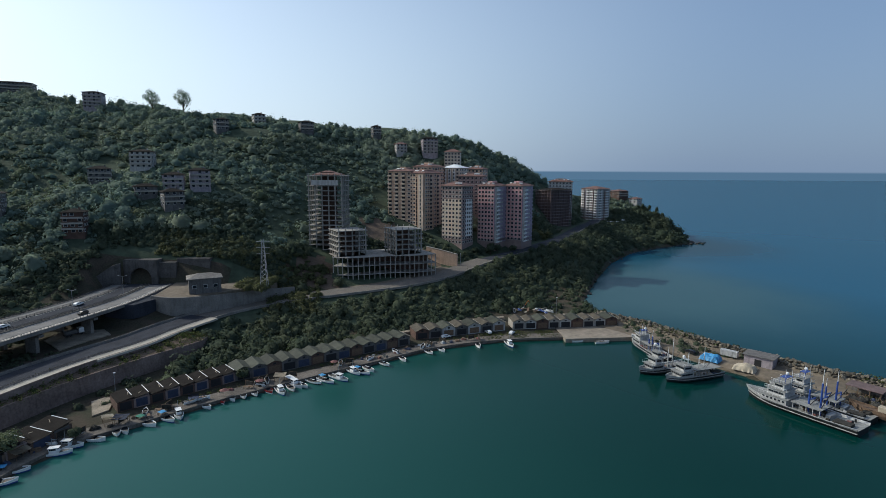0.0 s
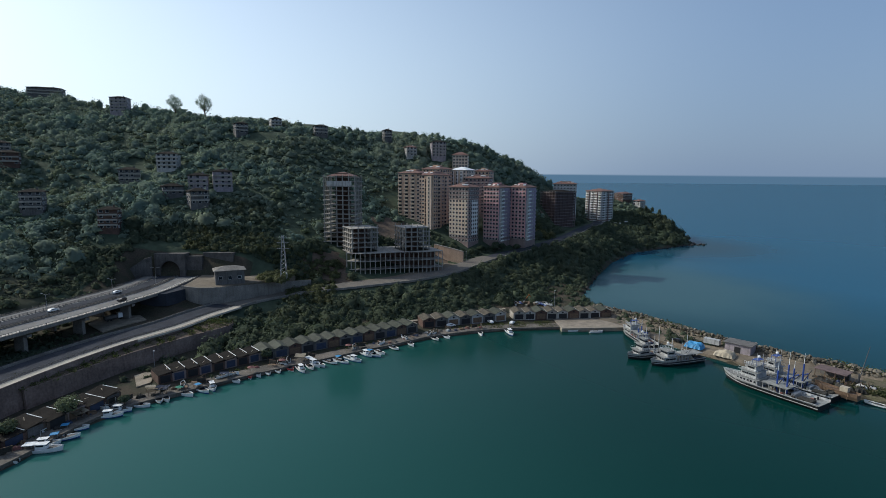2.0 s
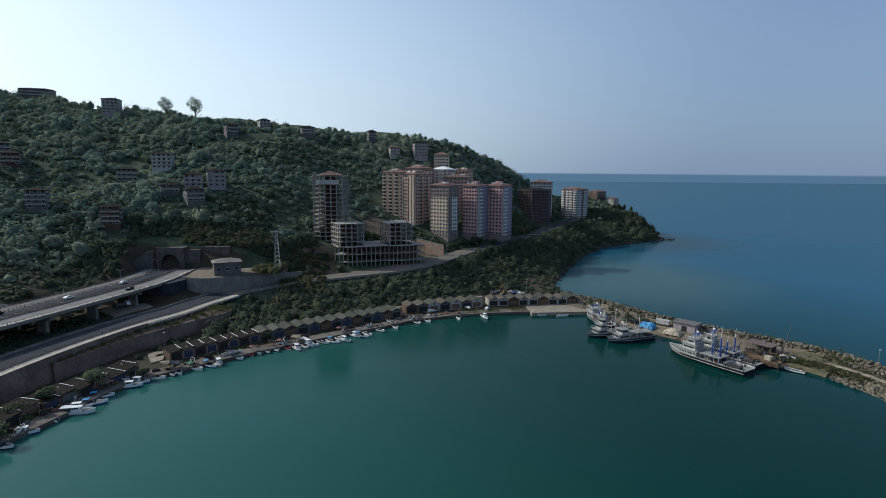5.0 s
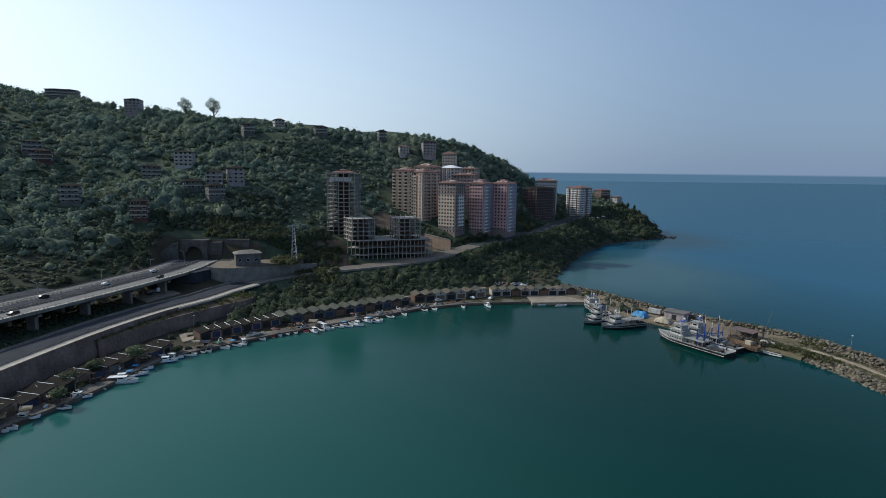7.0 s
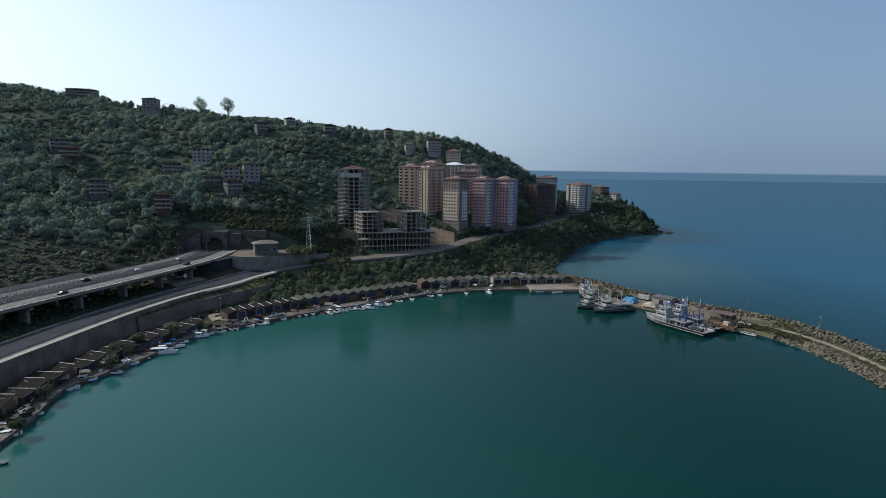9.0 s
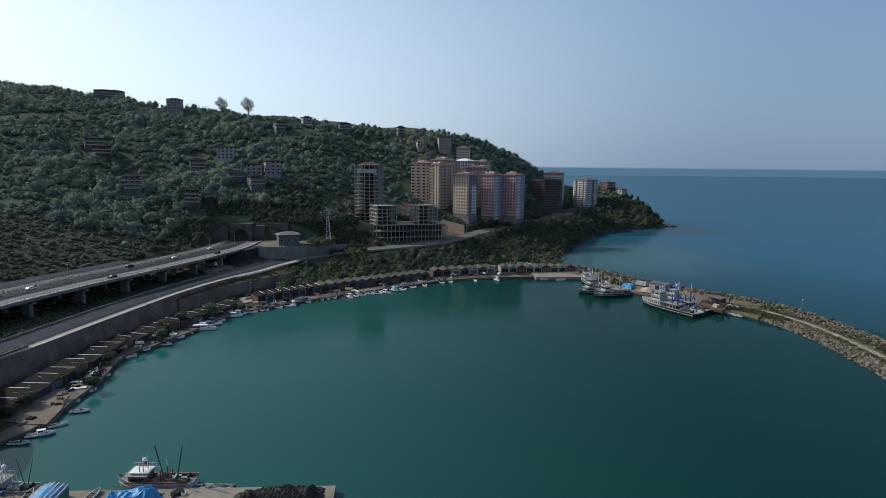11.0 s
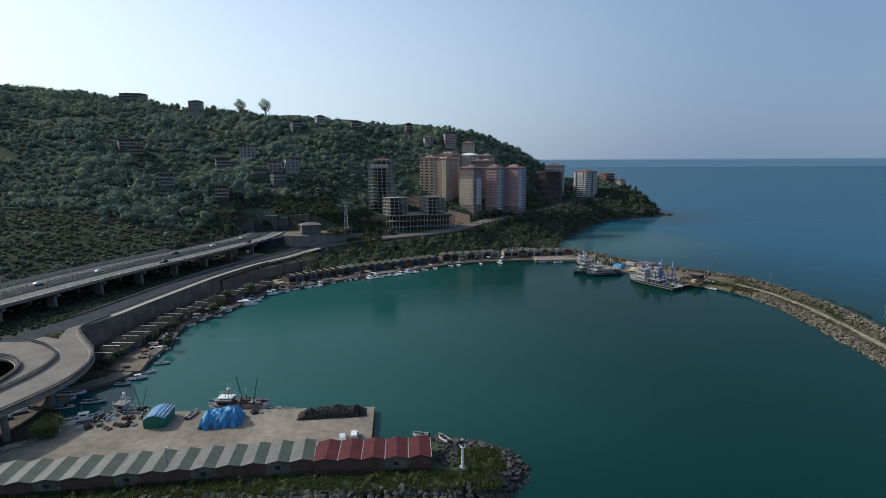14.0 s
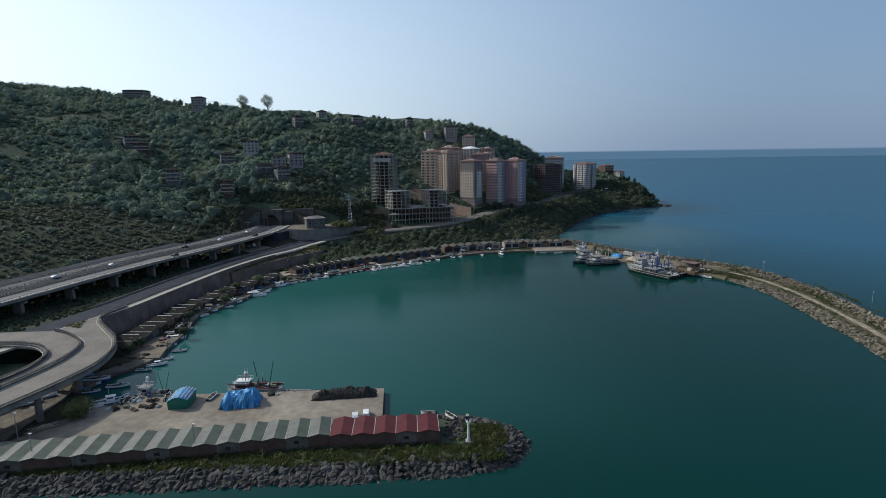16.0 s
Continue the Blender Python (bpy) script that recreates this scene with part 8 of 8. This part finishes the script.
tufts("quay_weeds", (hq[i, 0] + hn[i, 0] * off)[ok], (hq[i, 1] + hn[i, 1] * off)[ok], np.full(ok.sum(), 1.6), .4, "grass", "green weeds between sheds and quay", 8, 1.3, 18)

# ---------- ridge trees, undergrowth ----------
rg = np.random.default_rng(77)
crest = smooth_line([(-520, 640), (-360, 585), (-258, 543), (-160, 503), (-70, 522), (10, 548), (75, 562), (130, 572), (172, 588), (240, 625)], 4)
pick = rg.integers(0, len(crest), 230)
cx_, cy_ = crest[pick, 0] + rg.normal(size=230) * 5, crest[pick, 1] + rg.normal(size=230) * 8
far = np.all([np.hypot(cx_ - h[0], cy_ - h[1]) > 12 for h in HOUSES], axis=0)
cx_, cy_ = cx_[far], cy_[far]
# ridge crowns carry the painted haze too
woods("ridge_trees", cx_, cy_, ground(cx_, cy_)[0] + rg.uniform(0, 1.5, len(cx_)), rg.uniform(1.5, 5.2, len(cx_)), 46, "leaf_hazed", "taller uneven trees along the ridge line", 21, .17, 1.2, .7)
ux, uy = rg.uniform(-45, 340, 9000), rg.uniform(200, 620, 9000)
uz, ud = ground(ux, uy)
ur, _, us = nearest(ROAD_LINE, ux, uy)
ok = (ud > np.where(ux > 125, .8, 2)) & (us < 0) & (ur > 2.5) & (uz > np.where(ux > 125, .7, 2.2)) & (np.hypot(ux - 97, uy - 288) > 9)
woods("bank_undergrowth", ux[ok], uy[ok], uz[ok] - .3, rg.uniform(1.1, 3.0, ok.sum()), 30, "leaf", "low dark green undergrowth on the bank", 22, .22)
# gore between slip road and loop
gx_, gy_ = rg.uniform(-127, -116, 500), rg.uniform(42, 56, 500)
ok = inside([(-125.5, 47), (-118.5, 44), (-122, 55)], gx_, gy_)
tufts("gore_weeds", gx_[ok], gy_[ok], np.full(ok.sum(), 10.35), .35, "drygrass", "dry grass on the gore of the slip road", 8, 1.0, 23)
# junk and boats at the pier's root
for k in range(34):
    x, y = rc.uniform(-88, -66), rc.uniform(-9, -1)
    d = thing("gear_heap", pose(x, y, 1.5, 0, 0, rc.uniform(0, 180)), "heap of nets, floats and gear on the pier", "fishing gear")
    part("net", tarp_mesh(rc.uniform(1, 2.8), rc.uniform(.8, 1.8), rc.uniform(.4, 1.0), 300 + k, nx=9, ny=8), rc.choice(["net", "net", "wood", "white", "beigetarp", "shipwhite", "drygrass"]), d)
for x, y, r in ((-85, -6, 25), (-79, -2.5, 110), (-75.5, -1.8, 80), (-66, -1.5, 100)):
    copy_thing(B_DINGHY, pose(x, y, 1.6, 0, 0, r))
copy_thing(B_BLUE, pose(-97, 15.5, 1.0, 0, 0, 8))
copy_thing(B_BLUE, pose(-106.5, 2.5, 1.0, 0, 0, 25))
copy_thing(B_DARK, pose(-88, 11.5, 0, 0, 0, 10))
bt = thing("tarpaulin_boat", pose(-94.5, 108, 1.5, 0, 0, 60), "boat under a deep blue tarpaulin beside the sheds", "covered boat")
part("tarpaulin", tarp_mesh(6, 3.4, 2.2, 91, 0, .6, 12, 8, .12), "darkblue", bt)

bq, bqn = berm[:, :2], normals(berm)
i, off = wy.integers(0, len(berm), 1600), wy.uniform(.8, 11, 1600)
bzz = berm[i, 2] + np.interp(off, [.5, 5, 12.5], [-.1, .9, 1.9])
ok = np.sin(i * 1.7) + wy.normal(size=1600) * .8 > -.5
tufts("berm_weeds", (bq[i, 0] + bqn[i, 0] * off + wy.normal(size=1600))[ok], (bq[i, 1] + bqn[i, 1] * off + wy.normal(size=1600))[ok], bzz[ok], .5, "grass", "green weeds and low bushes on the berm", 9, 1.2, 24)

# larger trees on the cape and below the brick block
kx = np.r_[rg.uniform(300, 338, 46), rg.normal(150, 9, 26), rg.normal(205, 8, 14)]
ky = np.r_[rg.uniform(572, 622, 46), rg.normal(468, 12, 26), rg.normal(520, 8, 14)]
kr, _, ks = nearest(ROAD_LINE, kx, ky)
kz, kd = ground(kx, ky)
ok = (kd > 4) & ~((ks > 0) & (kr < 17)) & (kr > 4) & (np.hypot(kx - 175, ky - 530) > 26)
woods("cape_trees", kx[ok], ky[ok], kz[ok], rg.uniform(3.2, 6.2, ok.sum()), 60, "leaf", "tall dark round trees on the cape", 25, .24)

# trees along the lower edge of the road under the apartment blocks
el = east[(east[:, 0] > 46) & (east[:, 0] < 215)]
en = normals(el)
i = rg.integers(0, len(el), 150)
off = -rg.uniform(1.8, 8, 150)
ex_, ey_ = el[i, 0] + en[i, 0] * off, el[i, 1] + en[i, 1] * off
ez_ = np.maximum(ground(ex_, ey_)[0], 1)
tall_ = np.interp(ex_, [46, 70, 120, 150, 215], [1.4, 2.4, 3.4, 2.6, 2.0]) * rg.uniform(.75, 1.3, 150)
woods("roadside_trees", ex_, ey_, ez_, tall_, 60, "leaf", "dark round trees along the lower road edge", 41, .2, 1.25, .5)
ox, oy = rg.normal(138, 6, 16), rg.normal(446, 7, 16)
oq, _, os_ = nearest(ROAD_LINE, ox, oy)
ok = (os_ > 0) & (oq > 14)
woods("olive_trees", ox[ok], oy[ok], ground(ox, oy)[0][ok], rg.uniform(2.6, 4.6, ok.sum()), 80, "hazel", "round olive green trees beside the road bend", 42, .2, 1.1, .5)

# grassy bank and drawn-up boats at the harbour head
wx_, wy_ = wy.uniform(60, 97.5, 700), wy.uniform(234, 246, 700)
ok = (wy_ > np.interp(wx_, [60, 74, 98], [233.5, 235.5, 236])) & (np.sin(wx_ * .5) + wy.normal(size=700) * .7 > -.2)
tufts("head_grass", wx_[ok], wy_[ok], np.full(ok.sum(), 1.5), .35, "grass", "rough green grass on the bank by the apron", 8, .8, 26)
for x, y, r in ((89, 285, 30), (85, 282, 80), (98, 284, 10), (104, 280, 140), (101, 286, 60), (107, 284, 100)):
    copy_thing(B_DINGHY, on_ground(x, y, r, .25))
for x, y, r in ((44, 237.4, 20), (64.3, 243, 110), (75, 241, 60)):
    copy_thing(car_proto, pose(x, y, 1.6, 0, 0, r))
copy_thing(B_SMALL, pose(114, 230, 0, 0, 0, 4))
